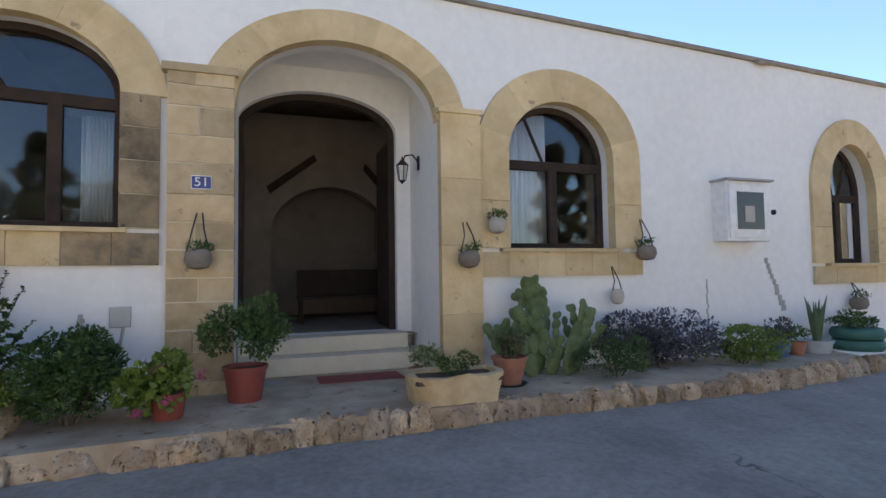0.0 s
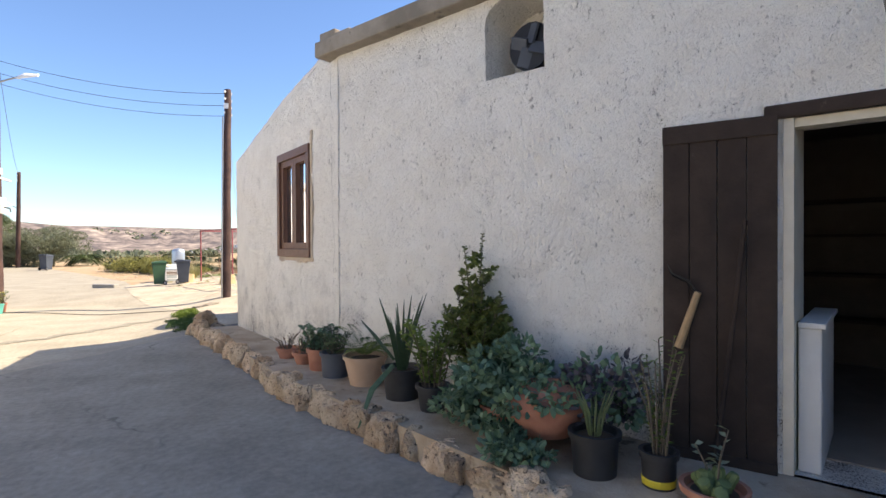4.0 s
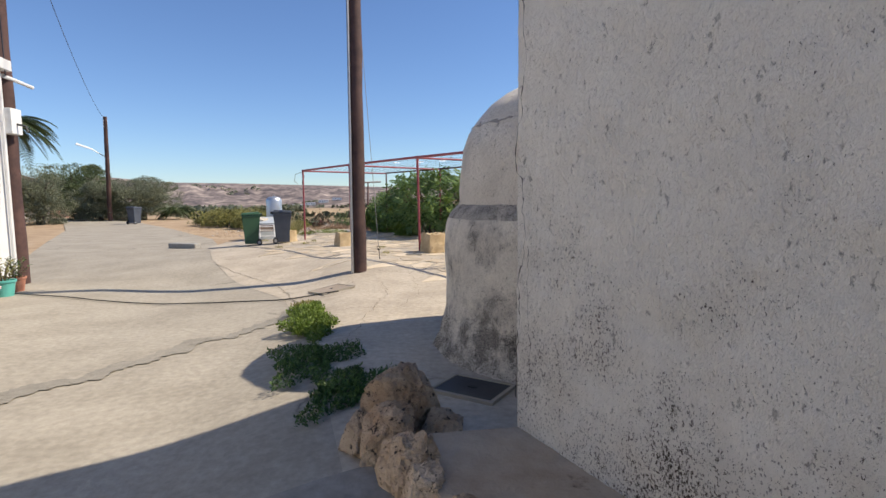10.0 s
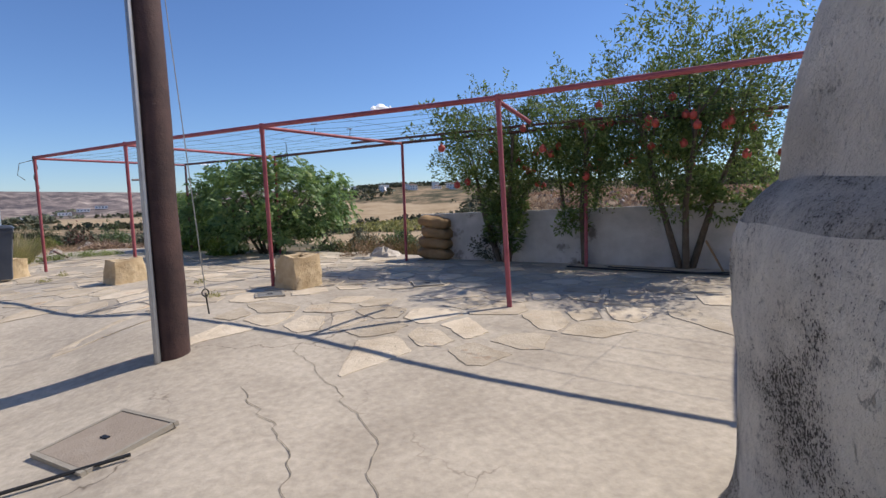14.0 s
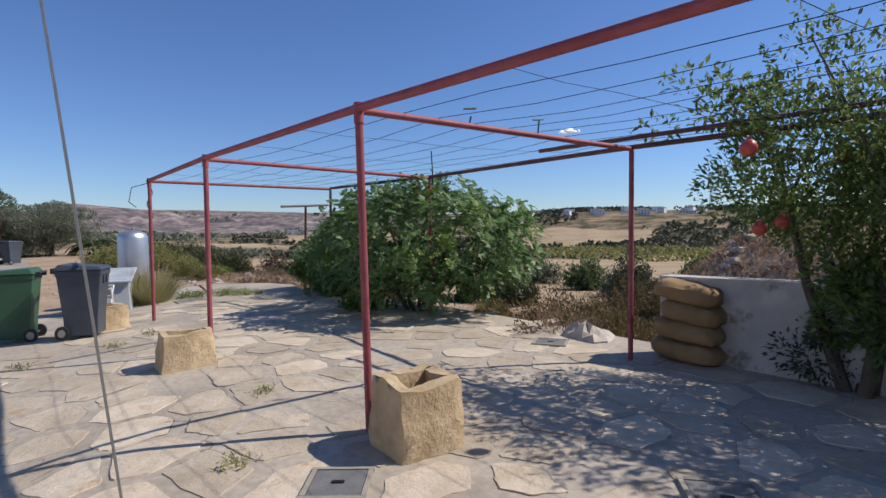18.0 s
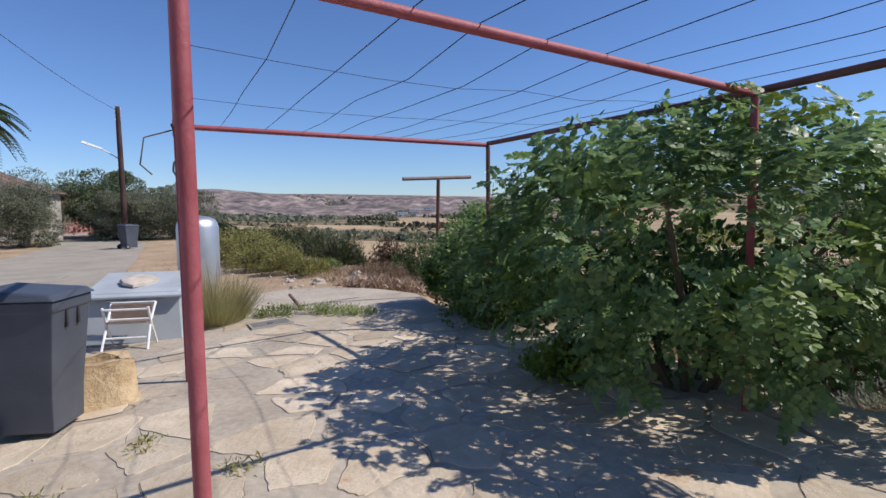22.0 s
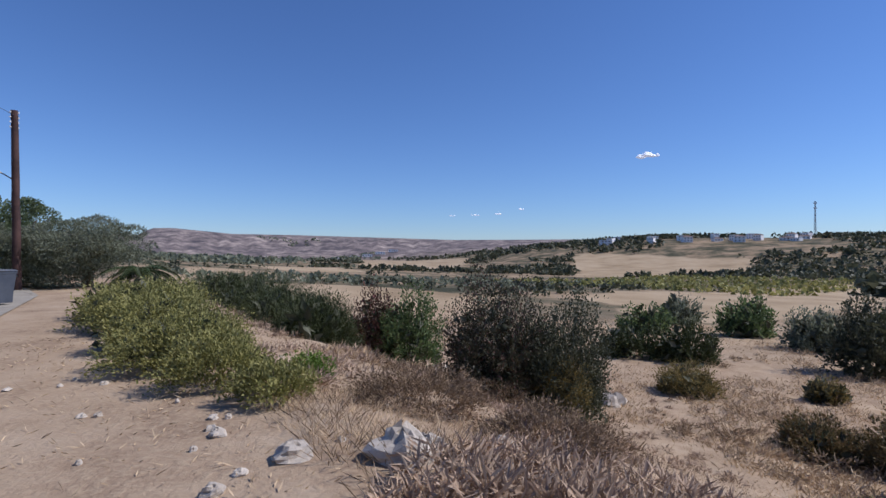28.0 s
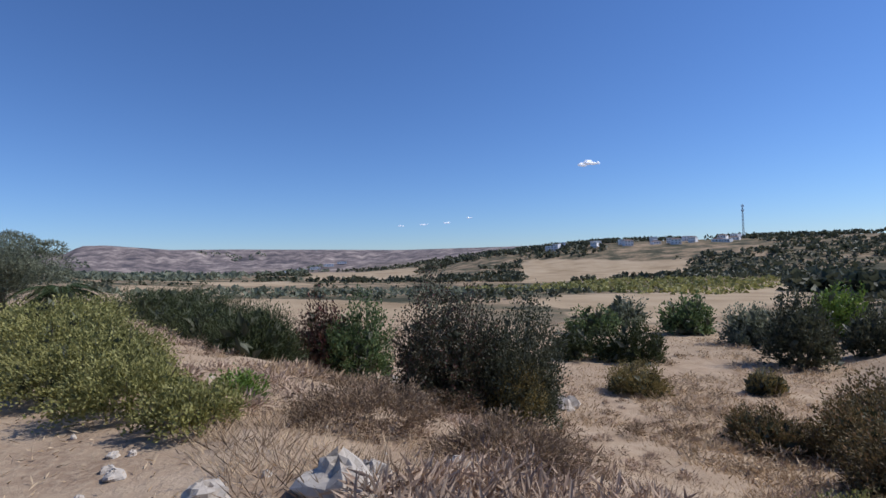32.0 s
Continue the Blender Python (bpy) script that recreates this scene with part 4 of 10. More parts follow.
pl_rows = [(y, road_right(y) + 0.05, wall_x(y) + 0.05) for y in np.concatenate([np.linspace(-13.3, -4.48, 19), np.linspace(-4.1, 6.86, 24)])]
struct(strip("plinth_pavement", M_PLINTH, pl_rows, 0.0, 8, 2, plinth_z), "worn cement plinth along the house fronts", "pavement")
pe = Geo()
for a, b in zip(pl_rows[:-1], pl_rows[1:]):
    pe.add([(a[1], a[0], -0.1), (b[1], b[0], -0.1), (b[1], b[0], plinth_z(0, b[0])), (a[1], a[0], plinth_z(0, a[0]))], [(0, 1, 2, 3)])
a = pl_rows[-1]
pe.add([(a[1], a[0], -0.1), (a[2], a[0], -0.1), (a[2], a[0], 0.14), (a[1], a[0], 0.14)], [(0, 1, 2, 3)])
struct(pe.ob("plinth_edge_trim", M_PLINTH), "mortar face behind the kerb stones", "trim")


# ---- arched surrounds ----
def head_at(o, u):
    u0, u1, z0, sp, rise = o
    c, h = (u0 + u1) / 2, (u1 - u0) / 2
    return sp + rise * math.sqrt(max(0.0, 1 - ((u - c) / h) ** 2))


def arc_pts(o, grow, n):
    """Points along the arch, from one spring to the other, pushed out by grow."""
    u0, u1, z0, sp, rise = o
    c, h = (u0 + u1) / 2, (u1 - u0) / 2
    return [(c - (h + grow) * math.cos(math.pi * k / n), sp + (rise + grow) * math.sin(math.pi * k / n)) for k in range(n + 1)]


def quad_block(F, p, y0, y1):
    """A block from four (u, z) corners."""
    g = Geo()
    vs = [F @ Vector((u, y0, z)) for u, z in p] + [F @ Vector((u, y1, z)) for u, z in p]
    n = len(p)
    return g.add(vs, [tuple(range(n)), tuple(range(2 * n - 1, n - 1, -1))] + [(i, n + i, n + (i + 1) % n, (i + 1) % n) for i in range(n)])


def surround(F, o, wid, sill, mats, label, y1=0.045, nv=11, jamb=0.34, left=True, right=True, bottom=True, gap=0.006, left_mat=None, right_mat=None, wl=None, wr=None):
    root = struct(new("trim_surround"), label, "trim")
    u0, u1, z0, sp, rise = o
    wl, wr = wl or wid, wr or wid
    inn, out = arc_pts(o, -0.008, nv * 3), arc_pts(o, wid, nv * 3)
    for k in range(nv):
        poly = [inn[3 * k + j] for j in range(4)] + [out[3 * k + j] for j in range(3, -1, -1)]
        quad_block(F, poly, -0.1, y1 + 0.006 * random.random()).ob("stone", mats, root)
    for on, ua, ub, mt in ((left, u0 - wl, u0 + 0.008, left_mat or mats), (right, u1 - 0.008, u1 + wr, right_mat or mats)):
        if not on:
            continue
        n = max(1, round((sp - z0) / jamb))
        for k in range(n):
            za, zb = z0 + (sp - z0) * k / n, z0 + (sp - z0) * (k + 1) / n
            quad_block(F, [(ua, za + gap * (2 if right_mat else 1)), (ub, za + gap), (ub, zb), (ua, zb)], -0.1, y1 + 0.012 * random.random()).ob("stone", mt, root)
    if right_mat:
        quad_block(F, [(u1 + 0.004, z0), (u1 + wr - 0.002, z0), (u1 + wr - 0.002, sp), (u1 + 0.004, sp)], -0.09, y1 - 0.006).ob("mortar", M_MORTAR, root, "pale mortar between the sooty blocks")
    if bottom:
        n = max(2, round((u1 - u0 + wl + wr) / 0.42))
        for k in range(n):
            ua, ub = u0 - wl + (u1 - u0 + wl + wr) * k / n, u0 - wl + (u1 - u0 + wl + wr) * (k + 1) / n
            mt = right_mat if right_mat and k >= n - 2 else mats
            quad_block(F, [(ua + gap, z0 - sill), (ub, z0 - sill), (ub, z0 - 0.045), (ua + gap, z0 - 0.045)], -0.1, y1).ob("stone", mt, root)
        quad_block(F, [(u0 - 0.12, z0 - 0.045), (u1 + 0.06, z0 - 0.045), (u1 + 0.06, z0), (u0 - 0.12, z0)], -0.3, y1 + 0.05).ob("sill", mats, root)
    return root


surround(FF1, W1, 0.40, 0.36, M_OCHRE, "ochre stone surround, sooty blocks on one jamb", nv=13, right_mat=M_SOOT, wl=0.42, wr=0.34)
surround(FF2, W2, 0.42, 0.35, M_OCHRE, "smooth ochre painted arch surround", nv=11, jamb=0.6)
surround(FF2, W3, 0.40, 0.32, M_OCHRE, "smooth ochre painted arch surround", nv=11, jamb=0.6)
surround(FF2, (0.68, 2.92, 0.1, 3.2, 0.82), 0.34, 0.1, M_OCHRE, "ochre painted porch arch", nv=15, left=False, right=False, bottom=False, y1=0.05)

pil = struct(new("trim_pillar"), "weathered sandstone block pillar beside the porch", "trim")
zs = [0.1, 0.34, 0.62, 0.84, 1.12, 1.36, 1.64, 1.92, 2.2, 2.52, 2.8, 3.1, 3.32, 3.46]
for k, (za, zb) in enumerate(zip(zs[:-1], zs[1:])):
    w = 0.02 * random.random()
    cut = [0.05, 0.68] if k % 2 else [0.05, 0.3 + 0.1 * random.random(), 0.68]
    for ua, ub in zip(cut[:-1], cut[1:]):
        quad_block(FF2, [(ua + 0.012, za + 0.014 + 0.01 * random.random()), (ub, za + 0.012), (ub - 0.006 * random.random(), zb), (ua + 0.010, zb)], -0.12, 0.10 + w).ob("stone", M_STONE, pil)
quad_block(FF2, [(0.0, 3.46), (0.72, 3.46), (0.72, 3.54), (0.0, 3.54)], -0.1, 0.14).ob("stone", M_STONE, pil)
quad_block(FF2, [(0.052, 0.1), (0.678, 0.1), (0.678, 3.46), (0.052, 3.46)], -0.11, 0.092).ob("mortar", M_MORTAR, pil, "pale lime mortar between the blocks")
pil2 = struct(new("trim_pillar"), "smooth ochre painted pillar beside the porch", "trim")
for za, zb in zip([0.1, 0.9, 1.7, 2.5], [0.9, 1.7, 2.5, 3.28]):
    quad_block(FF2, [(2.93, za + 0.004), (3.44, za + 0.004), (3.44, zb), (2.93, zb)], -0.12, 0.12).ob("stone", M_OCHRE, pil2)
quad_block(FF2, [(2.9, 3.28), (3.47, 3.28), (3.47, 3.34), (2.9, 3.34)], -0.1, 0.15).ob("stone", M_OCHRE, pil2)

# ---- porch of number 51 ----
PB0 = FF2 @ Vector((0.60, -1.3, 0))
PB1 = FF2 @ Vector((3.02, -1.3, 0))
struct(wall_mesh(PB0.xy, PB1.xy, [(0, 4.4), (2.42, 4.4)], [(0.02, 2.14, 0.6, 3.36, 0.52)], 0.25, step=0.4).ob("wall_porch_back", M_WHITE), "white porch wall round the dark arched doorway", "wall")
pw = Geo()
pw.box(0.35, -1.3, 0.0, 0.655, -0.33, 4.4, FF2)
pw.box(2.94, -1.3, 0.0, 3.2, -0.33, 4.4, FF2)
struct(pw.ob("wall_porch_sides", M_WHITE), "white porch reveals", "wall")
struct(Geo().box(0.35, -1.5, 4.2, 3.2, -0.3, 4.4, FF2).ob("ceiling_porch", M_WHITE), "white porch ceiling", "ceiling")
struct(Geo().box(0.66, -1.35, 0.05, 2.93, 0.1, 0.19, FF2).ob("floor_porch", M_PLINTH), "cement porch floor", "floor")
M_STEP = surf("cream_step_stone", (0.56, 0.50, 0.39), (0.66, 0.60, 0.48), 6, 0.8, 0.3, 60, 1.0)
steps = struct(new("steps_porch"), "two cream stone steps up to the doorway", "steps")
Geo().box(0.67, -1.29, 0.19, 2.92, -0.62, 0.40, FF2).ob("step", M_STEP, steps, bevel=0.012)
Geo().box(0.67, -1.30, 0.40, 2.80, -0.95, 0.60, FF2).ob("step", M_STEP, steps, bevel=0.012)
# dark door frame and the arched hall behind it
df = struct(new("door_frame_51"), "dark wooden frame of the open arched doorway", "door")
FPB = wall_frame(PB0.xy, PB1.xy)


def arch_bar(F, o, inset, w, y0, y1, n=24):
    """A bar that follows the head of an opening, with its two jambs down to the sill."""
    g = Geo()
    u0, u1, z0, sp, rise = o
    outer = [(u0 + inset, z0 + inset)] + arc_pts(o, -inset, n) + [(u1 - inset, z0 + inset)]
    inner = [(u0 + inset + w, z0 + inset)] + arc_pts(o, -inset - w, n) + [(u1 - inset - w, z0 + inset)]
    for k in range(len(outer) - 1):
        p = [outer[k], outer[k + 1], inner[k + 1], inner[k]]
        b = quad_block(F, p, y0, y1)
        g.add(b.v, b.f)
    return g


arch_bar(FPB, (0.02, 2.14, 0.6, 3.36, 0.52), 0.0, 0.09, -0.22, -0.12).ob("frame", M_DARKWOOD, df)
Geo().box(0.03, -0.95, 0.62, 0.09, -0.14, 3.3, FPB).ob("door_leaf", M_DARKWOOD, df, bevel=0.01)
Geo().box(2.05, -0.95, 0.62, 2.11, -0.14, 3.3, FPB).ob("door_leaf", M_DARKWOOD, df, bevel=0.01)
HB0, HB1 = FF2 @ Vector((-0.9, -4.2, 0)), FF2 @ Vector((4.2, -4.2, 0))
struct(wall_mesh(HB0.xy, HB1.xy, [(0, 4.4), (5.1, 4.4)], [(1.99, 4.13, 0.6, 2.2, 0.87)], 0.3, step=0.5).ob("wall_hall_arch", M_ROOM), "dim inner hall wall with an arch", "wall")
FHB = wall_frame(HB0.xy, HB1.xy)
for p_ in ([(1.90, 3.02), (1.96, 2.90), (2.80, 3.55), (2.74, 3.66)], [(3.72, 3.54), (3.68, 3.43), (4.14, 2.90), (4.20, 3.0)]):
    struct(quad_block(FHB, p_, 0.0, 0.07).ob("brace_trim", M_DARKWOOD), "dark slanting band above the hall arch", "trim")
bench = thing("bench", "dark wooden bench inside the dim hall", "bench", FF2 @ pose(1.5, -3.6, 0.58))
Geo().box(0, 0, 0.40, 1.5, 0.4, 0.45).ob("seat", M_DARKWOOD, bench)
Geo().box(0, -0.02, 0.45, 1.5, 0.03, 0.9).ob("backrest", M_DARKWOOD, bench)
for x in (0.03, 1.41):
    Geo().box(x, 0.02, 0, x + 0.06, 0.38, 0.4).ob("leg", M_DARKWOOD, bench)
# unseen partition walls added to keep light out of the rooms
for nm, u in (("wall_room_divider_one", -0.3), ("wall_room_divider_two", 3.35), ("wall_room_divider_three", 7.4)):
    struct(Geo().box(u - 0.08, -5.5, 0.55, u + 0.08, -0.36, 4.4, FF2).ob(nm, M_ROOM), "unseen partition added to keep the room dark", "wall")
struct(Geo().box(-3, -5.6, 0.5, 11.5, -5.45, 4.4, FF2).ob("wall_rooms_back", M_ROOM), "unseen back wall added to keep the rooms dark", "wall")


# ---- arched windows ----
def arched_window(name, F, o, lights, label, fan, depth=0.26):
    u0, u1, z0, sp, rise = o
    w = struct(new(name), label, "window")
    arch_bar(F, o, 0.0, 0.075, -depth - 0.05, -depth + 0.03).ob("window_frame", M_DARKWOOD, w)
    Geo().box(u0, -depth - 0.05, z0, u1, -depth + 0.03, z0 + 0.08, F).ob("bottom_rail", M_DARKWOOD, w, bevel=0.006)
    zt = sp - 0.06
    Geo().box(u0 + 0.05, -depth - 0.05, zt - 0.06, u1 - 0.05, -depth + 0.035, zt + 0.06, F).ob("transom", M_DARKWOOD, w, bevel=0.006)
    xs = [u0 + 0.06 + (u1 - u0 - 0.12) * k / lights for k in range(lights + 1)]
    for x in xs[1:-1]:
        Geo().box(x - 0.06, -depth - 0.045, z0 + 0.06, x + 0.06, -depth + 0.04, zt, F).ob("mullion", M_DARKWOOD, w, bevel=0.006)
    for k in range(lights):
        Geo().box(xs[k], -depth - 0.014, z0 + 0.07, xs[k + 1], -depth - 0.008, zt, F).ob("pane", M_GLASS, w)
    top = arc_pts((u0 + 0.05, u1 - 0.05, z0, sp, rise), -0.03, 18)
    quad_block(F, [(u0 + 0.05, zt), *[(u, z) for u, z in top], (u1 - 0.05, zt)], -depth - 0.014, -depth - 0.008).ob("pane", M_GLASS, w)
    c = (u0 + u1) / 2
    for du in fan:
        a, b = Vector((c + du * 0.25, -depth - 0.01, zt)), Vector((c + du, -depth - 0.01, head_at(o, c + du) - 0.04))
        Geo().tube([F @ a, F @ b], 0.024, 6).ob("glazing_bar", M_DARKWOOD, w)
    return w


def curtain(F, ua, ub, za, zb, y, label="white pleated curtain hanging behind the glass"):
    g = Geo()
    n = 48
    vs = []
    for k in range(n + 1):
        u = ua + (ub - ua) * k / n
        yy = y + 0.025 * math.sin(k * 1.1) + 0.008 * math.sin(k * 2.7)
        vs += [F @ Vector((u, yy, za)), F @ Vector((u, yy * 1.0, zb))]
    g.add(vs, [(2 * k, 2 * k + 2, 2 * k + 3, 2 * k + 1) for k in range(n)])
    o = g.ob("curtain", M_CURTAIN, smooth=True)
    sm = o.modifiers.new("thick", "SOLIDIFY")
    sm.thickness = 0.004
    return tagged(o, label, "curtain", "curtains of the white house")


arched_window("window_1", FF1, W1, 3, "wide dark-framed arched window with three lights", (-0.45,))
arched_window("window_2", FF2, W2, 2, "dark-framed arched window with a fanlight", (-0.4,))
arched_window("window_3", FF2, W3, 2, "narrow dark-framed arched window", (-0.2, 0.3))
curtain(FF1, 1.72, 2.0, 1.95, 3.05, -0.42)
curtain(FF1, 0.50, 0.62, 1.95, 3.05, -0.42)
curtain(FF2, 4.02, 4.62, 1.75, 3.8, -0.42)
curtain(FF2, 9.95, 10.2, 1.55, 3.2, -0.42)


# ---- cottage window, shutters, vent ----
def cottage_window():
    w = struct(new("window_4"), "brown varnished two-light casement window", "window")
    u0, u1, z0, z1 = WA0, WA1, 1.36, 2.68
    y0, y1 = -0.10, 0.035
    for n_, b in (("window_sill", (u0 - 0.03, z0 - 0.01, u1 + 0.03, z0 + 0.09)), ("window_frame", (u0 - 0.02, z1 - 0.09, u1 + 0.02, z1 + 0.01)),
                  ("window_frame", (u0 - 0.03, z0 + 0.09, u0 + 0.07, z1 - 0.09)), ("window_frame", (u1 - 0.07, z0 + 0.09, u1 + 0.03, z1 - 0.09))):
        Geo().box(b[0], y0, b[1], b[2], y1, b[3], FA).ob(n_, M_BROWNWOOD, w, bevel=0.008)
    c = (u0 + u1) / 2
    for a, b in ((u0 + 0.07, c), (c, u1 - 0.07)):
        sash = Geo()
        sash.box(a, y0 + 0.02, z0 + 0.09, a + 0.075, y1 - 0.03, z1 - 0.09, FA)
        sash.box(b - 0.075, y0 + 0.02, z0 + 0.09, b, y1 - 0.03, z1 - 0.09, FA)
        sash.box(a + 0.075, y0 + 0.02, z0 + 0.09, b - 0.075, y1 - 0.03, z0 + 0.17, FA)
        sash.box(a + 0.075, y0 + 0.02, z1 - 0.17, b - 0.075, y1 - 0.03, z1 - 0.09, FA)
        s = sash.ob("sash", M_BROWNWOOD, w, bevel=0.006)
        Geo().box(a + 0.06, -0.055, z0 + 0.15, b - 0.06, -0.049, z1 - 0.15, FA).ob("pane", M_GLASS, s)
    # dark panel added behind, standing in for the unlit room
    struct(Geo().box(u0 - 0.1, -0.75, z0 - 0.1, u1 + 0.1, -0.70, z1 + 0.1, FA).ob("wall_behind_window", M_ROOM), "dark panel standing in for the unlit room behind the casement", "wall")
    # patched render round the frame
    pt = Geo()
    n = 26
    for k in range(n):
        z = z0 - 0.05 + (z1 - z0 + 0.2) * k / n
        wd = 0.05 + 0.05 * abs(noise.noise((z * 5, 3, 0)))
        pt.box(u1 + 0.03, -0.02, z, u1 + 0.03 + wd, 0.014, z + (z1 - z0 + 0.2) / n, FA)
    for k in range(20):
        u = u0 + (u1 - u0 + 0.1) * k / 20
        wd = 0.04 + 0.05 * abs(noise.noise((u * 5, 9, 0)))
        pt.box(u, -0.02, z0 - 0.01 - wd, u + 0.07, 0.013, z0 - 0.012, FA)
    struct(pt.ob("patch_trim", surf("bare_render_patch", (0.46, 0.36, 0.27), (0.58, 0.47, 0.36), 12, 0.95, 0.6, 60)), "bare buff render patch round the casement", "trim")


cottage_window()


def crack(F, u, top, low, wid, seed, drift=0.0):
    """A crack that wanders and jogs down the plaster, opening and closing."""
    q = random.Random(seed)
    g = Geo()
    z, w0, home = top, wid * 0.3, u
    while z > low:
        dz = q.uniform(0.008, 0.035)
        du = q.gauss(0, 0.006) + (q.choice((-1, 1)) * q.uniform(0.008, 0.022) if q.random() < 0.16 else 0) + 0.06 * (home - u)
        home += drift * dz
        w1 = wid * q.choice((0.08, 0.12, 0.2, 0.3, 0.45, 0.9))
        g.add([F @ Vector(p) for p in ((u - w0, 0.021, z), (u + w0, 0.021, z), (u + du + w1, 0.021, z - dz), (u + du - w1, 0.021, z - dz))], [(0, 1, 2, 3)])
        if q.random() < 0.1:
            e = q.choice((-1, 1)) * q.uniform(0.02, 0.05)
            g.add([F @ Vector(p) for p in ((u, 0.0212, z), (u + e, 0.0212, z - q.uniform(0.0, 0.04)), (u + 0.2 * e, 0.0212, z - wid))], [(0, 1, 2)])
        u, z, w0 = u + du, z - dz, w1
    m = bpy.data.materials.get("crack_shadow") or surf("crack_shadow", (0.05, 0.042, 0.035), (0.11, 0.095, 0.075), 20, 1.0, 0.2, 60)
    return struct(g.ob("wall_crack", m), "long crack down the cottage plaster", "crack")


crack(FA, LEN_A - 0.13, 3.5, 1.0, 0.0045, 3)
crack(FA, 0.075, 2.75, 0.3, 0.0055, 4)
crack(FA, 0.11, 1.0, 0.35, 0.003, 5)
crack(FA, WA1 + 0.13, 2.75, 1.6, 0.004, 6)

lin = struct(Geo().box(3.83, -0.30, 2.19, 4.97, 0.03, 2.27, FB).ob("lintel_trim", M_DARKWOOD, bevel=0.01), "dark timber lintel over the doorway", "trim")
dfr = struct(new("door_frame_33"), "cream painted frame of the open cottage doorway", "door")
M_CREAM = surf("cream_frame_paint", (0.52, 0.47, 0.38), (0.62, 0.57, 0.47), 8, 0.7, 0.2, 60)
Geo().box(3.92, -0.45, 0.2, 3.97, 0.0, 2.19, FB).ob("jamb", M_CREAM, dfr)
Geo().box(3.97, -0.12, 2.14, 4.84, -0.02, 2.19, FB).ob("head", M_CREAM, dfr)
Geo().box(4.84, -0.14, 0.2, 4.88, -0.01, 2.19, FB).ob("jamb", M_DARKWOOD, dfr)


def shutter(name, m, w, label):
    """A plank door leaf, hinged at x = 0, lying along +x, its outer face towards +y."""
    s = struct(new(name), label, "door")
    s.matrix_world = m
    nb = 4
    for k in range(nb):
        Geo().box(w * k / nb + 0.002, -0.02, 0.02, w * (k + 1) / nb - 0.002, 0.018, 2.03).ob("plank", M_DARKWOOD, s, bevel=0.004)
    Geo().box(0, -0.022, 1.94, w, 0.03, 2.05).ob("top_rail", M_DARKWOOD, s, bevel=0.005)
    Geo().box(0, -0.022, 0.0, w, 0.03, 0.1).ob("bottom_rail", M_DARKWOOD, s, bevel=0.005)
    return s


s1 = shutter("door_1", FB @ pose(3.90, 0.03, 0.16, 0, 0, 180 - 7) @ Matrix.Diagonal((1, -1, 1, 1)), 0.60, "dark plank door leaf swung open against the wall")
s2 = shutter("door_2", FB @ pose(4.9, 0.02, 0.13, 0, 0, 38), 0.56, "dark plank door leaf standing half open")
# tools hung on the leaves
M_HANDLE = surf("worn_tool_handle", (0.30, 0.19, 0.10), (0.42, 0.28, 0.15), 14, 0.7, 0.2, 60)
sk = thing("hand_sickle", "worn wooden-handled sickle hung on the plank door", "tool", FB @ pose(3.46, 0.125, 0.85))
Geo().tube([(-0.06, 0, 0.02), (0.05, 0, 0.36)], [0.026, 0.02], 8).ob("handle", M_HANDLE, sk)
Geo().tube([(0.05, 0, 0.34), (0.0, 0.01, 0.42), (-0.09, 0.015, 0.46), (-0.12, 0.015, 0.52)], [0.014, 0.02, 0.016, 0.004], 6, squash=0.4).ob("blade", M_BLACKMETAL, sk)
ba = thing("leaning_pole", "thin dark pole leaning on the open door leaf", "pole", FB @ pose(5.0, 0.2, 0.15))
Geo().tube([(-0.08, 0.02, 0.0), (0.1, 0.03, 0.9), (0.26, 0.12, 1.85)], 0.011, 6).ob("shaft", M_BLACKMETAL, ba)
ba2 = thing("leaning_pole", "thin dark pole leaning on the plank door", "pole", FB @ pose(3.62, 0.12, 0.18))
Geo().tube([(-0.02, 0.02, 0.0), (0.08, 0.0, 0.9), (0.13, -0.02, 1.45)], 0.014, 6).ob("shaft", M_DARKWOOD, ba2)

# inside the cottage: white counter, dark shelves
ct = thing("counter", "white painted counter just inside the cottage doorway", "counter", FB @ pose(3.98, -0.95, 0.2))
Geo().box(0, 0, 0, 0.11, 0.85, 0.82).ob("body", M_ROOMWHITE, ct, bevel=0.01)
Geo().box(-0.0, -0.02, 0.82, 0.13, 0.87, 0.85).ob("top", M_ROOMWHITE, ct, bevel=0.005)
shf = thing("shelf_unit", "dark wooden shelves in the dim cottage", "shelf", FB @ pose(3.2, -3.4, 0.2))
for z in (0.5, 0.95, 1.35, 1.7):
    Geo().box(0, 0, z, 2.4, 0.35, z + 0.03).ob("shelf", M_DARKWOOD, shf)
for x in (0, 1.2, 2.37):
    Geo().box(x, 0, 0, x + 0.03, 0.35, 2.0).ob("upright", M_DARKWOOD, shf)
# the cottage room's shade is put into this near-black wall colour
M_DIM = surf("unlit_inner_wall", (0.075, 0.06, 0.05), (0.12, 0.10, 0.085), 3, 0.95, 0.2, 40)
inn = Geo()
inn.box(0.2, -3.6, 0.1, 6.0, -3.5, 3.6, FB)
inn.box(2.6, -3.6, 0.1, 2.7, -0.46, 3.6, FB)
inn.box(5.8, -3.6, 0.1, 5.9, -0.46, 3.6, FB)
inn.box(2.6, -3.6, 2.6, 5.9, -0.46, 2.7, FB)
struct(inn.ob("wall_cottage_room", M_DIM), "cottage room walls, the room's dimness put into their colour", "wall")

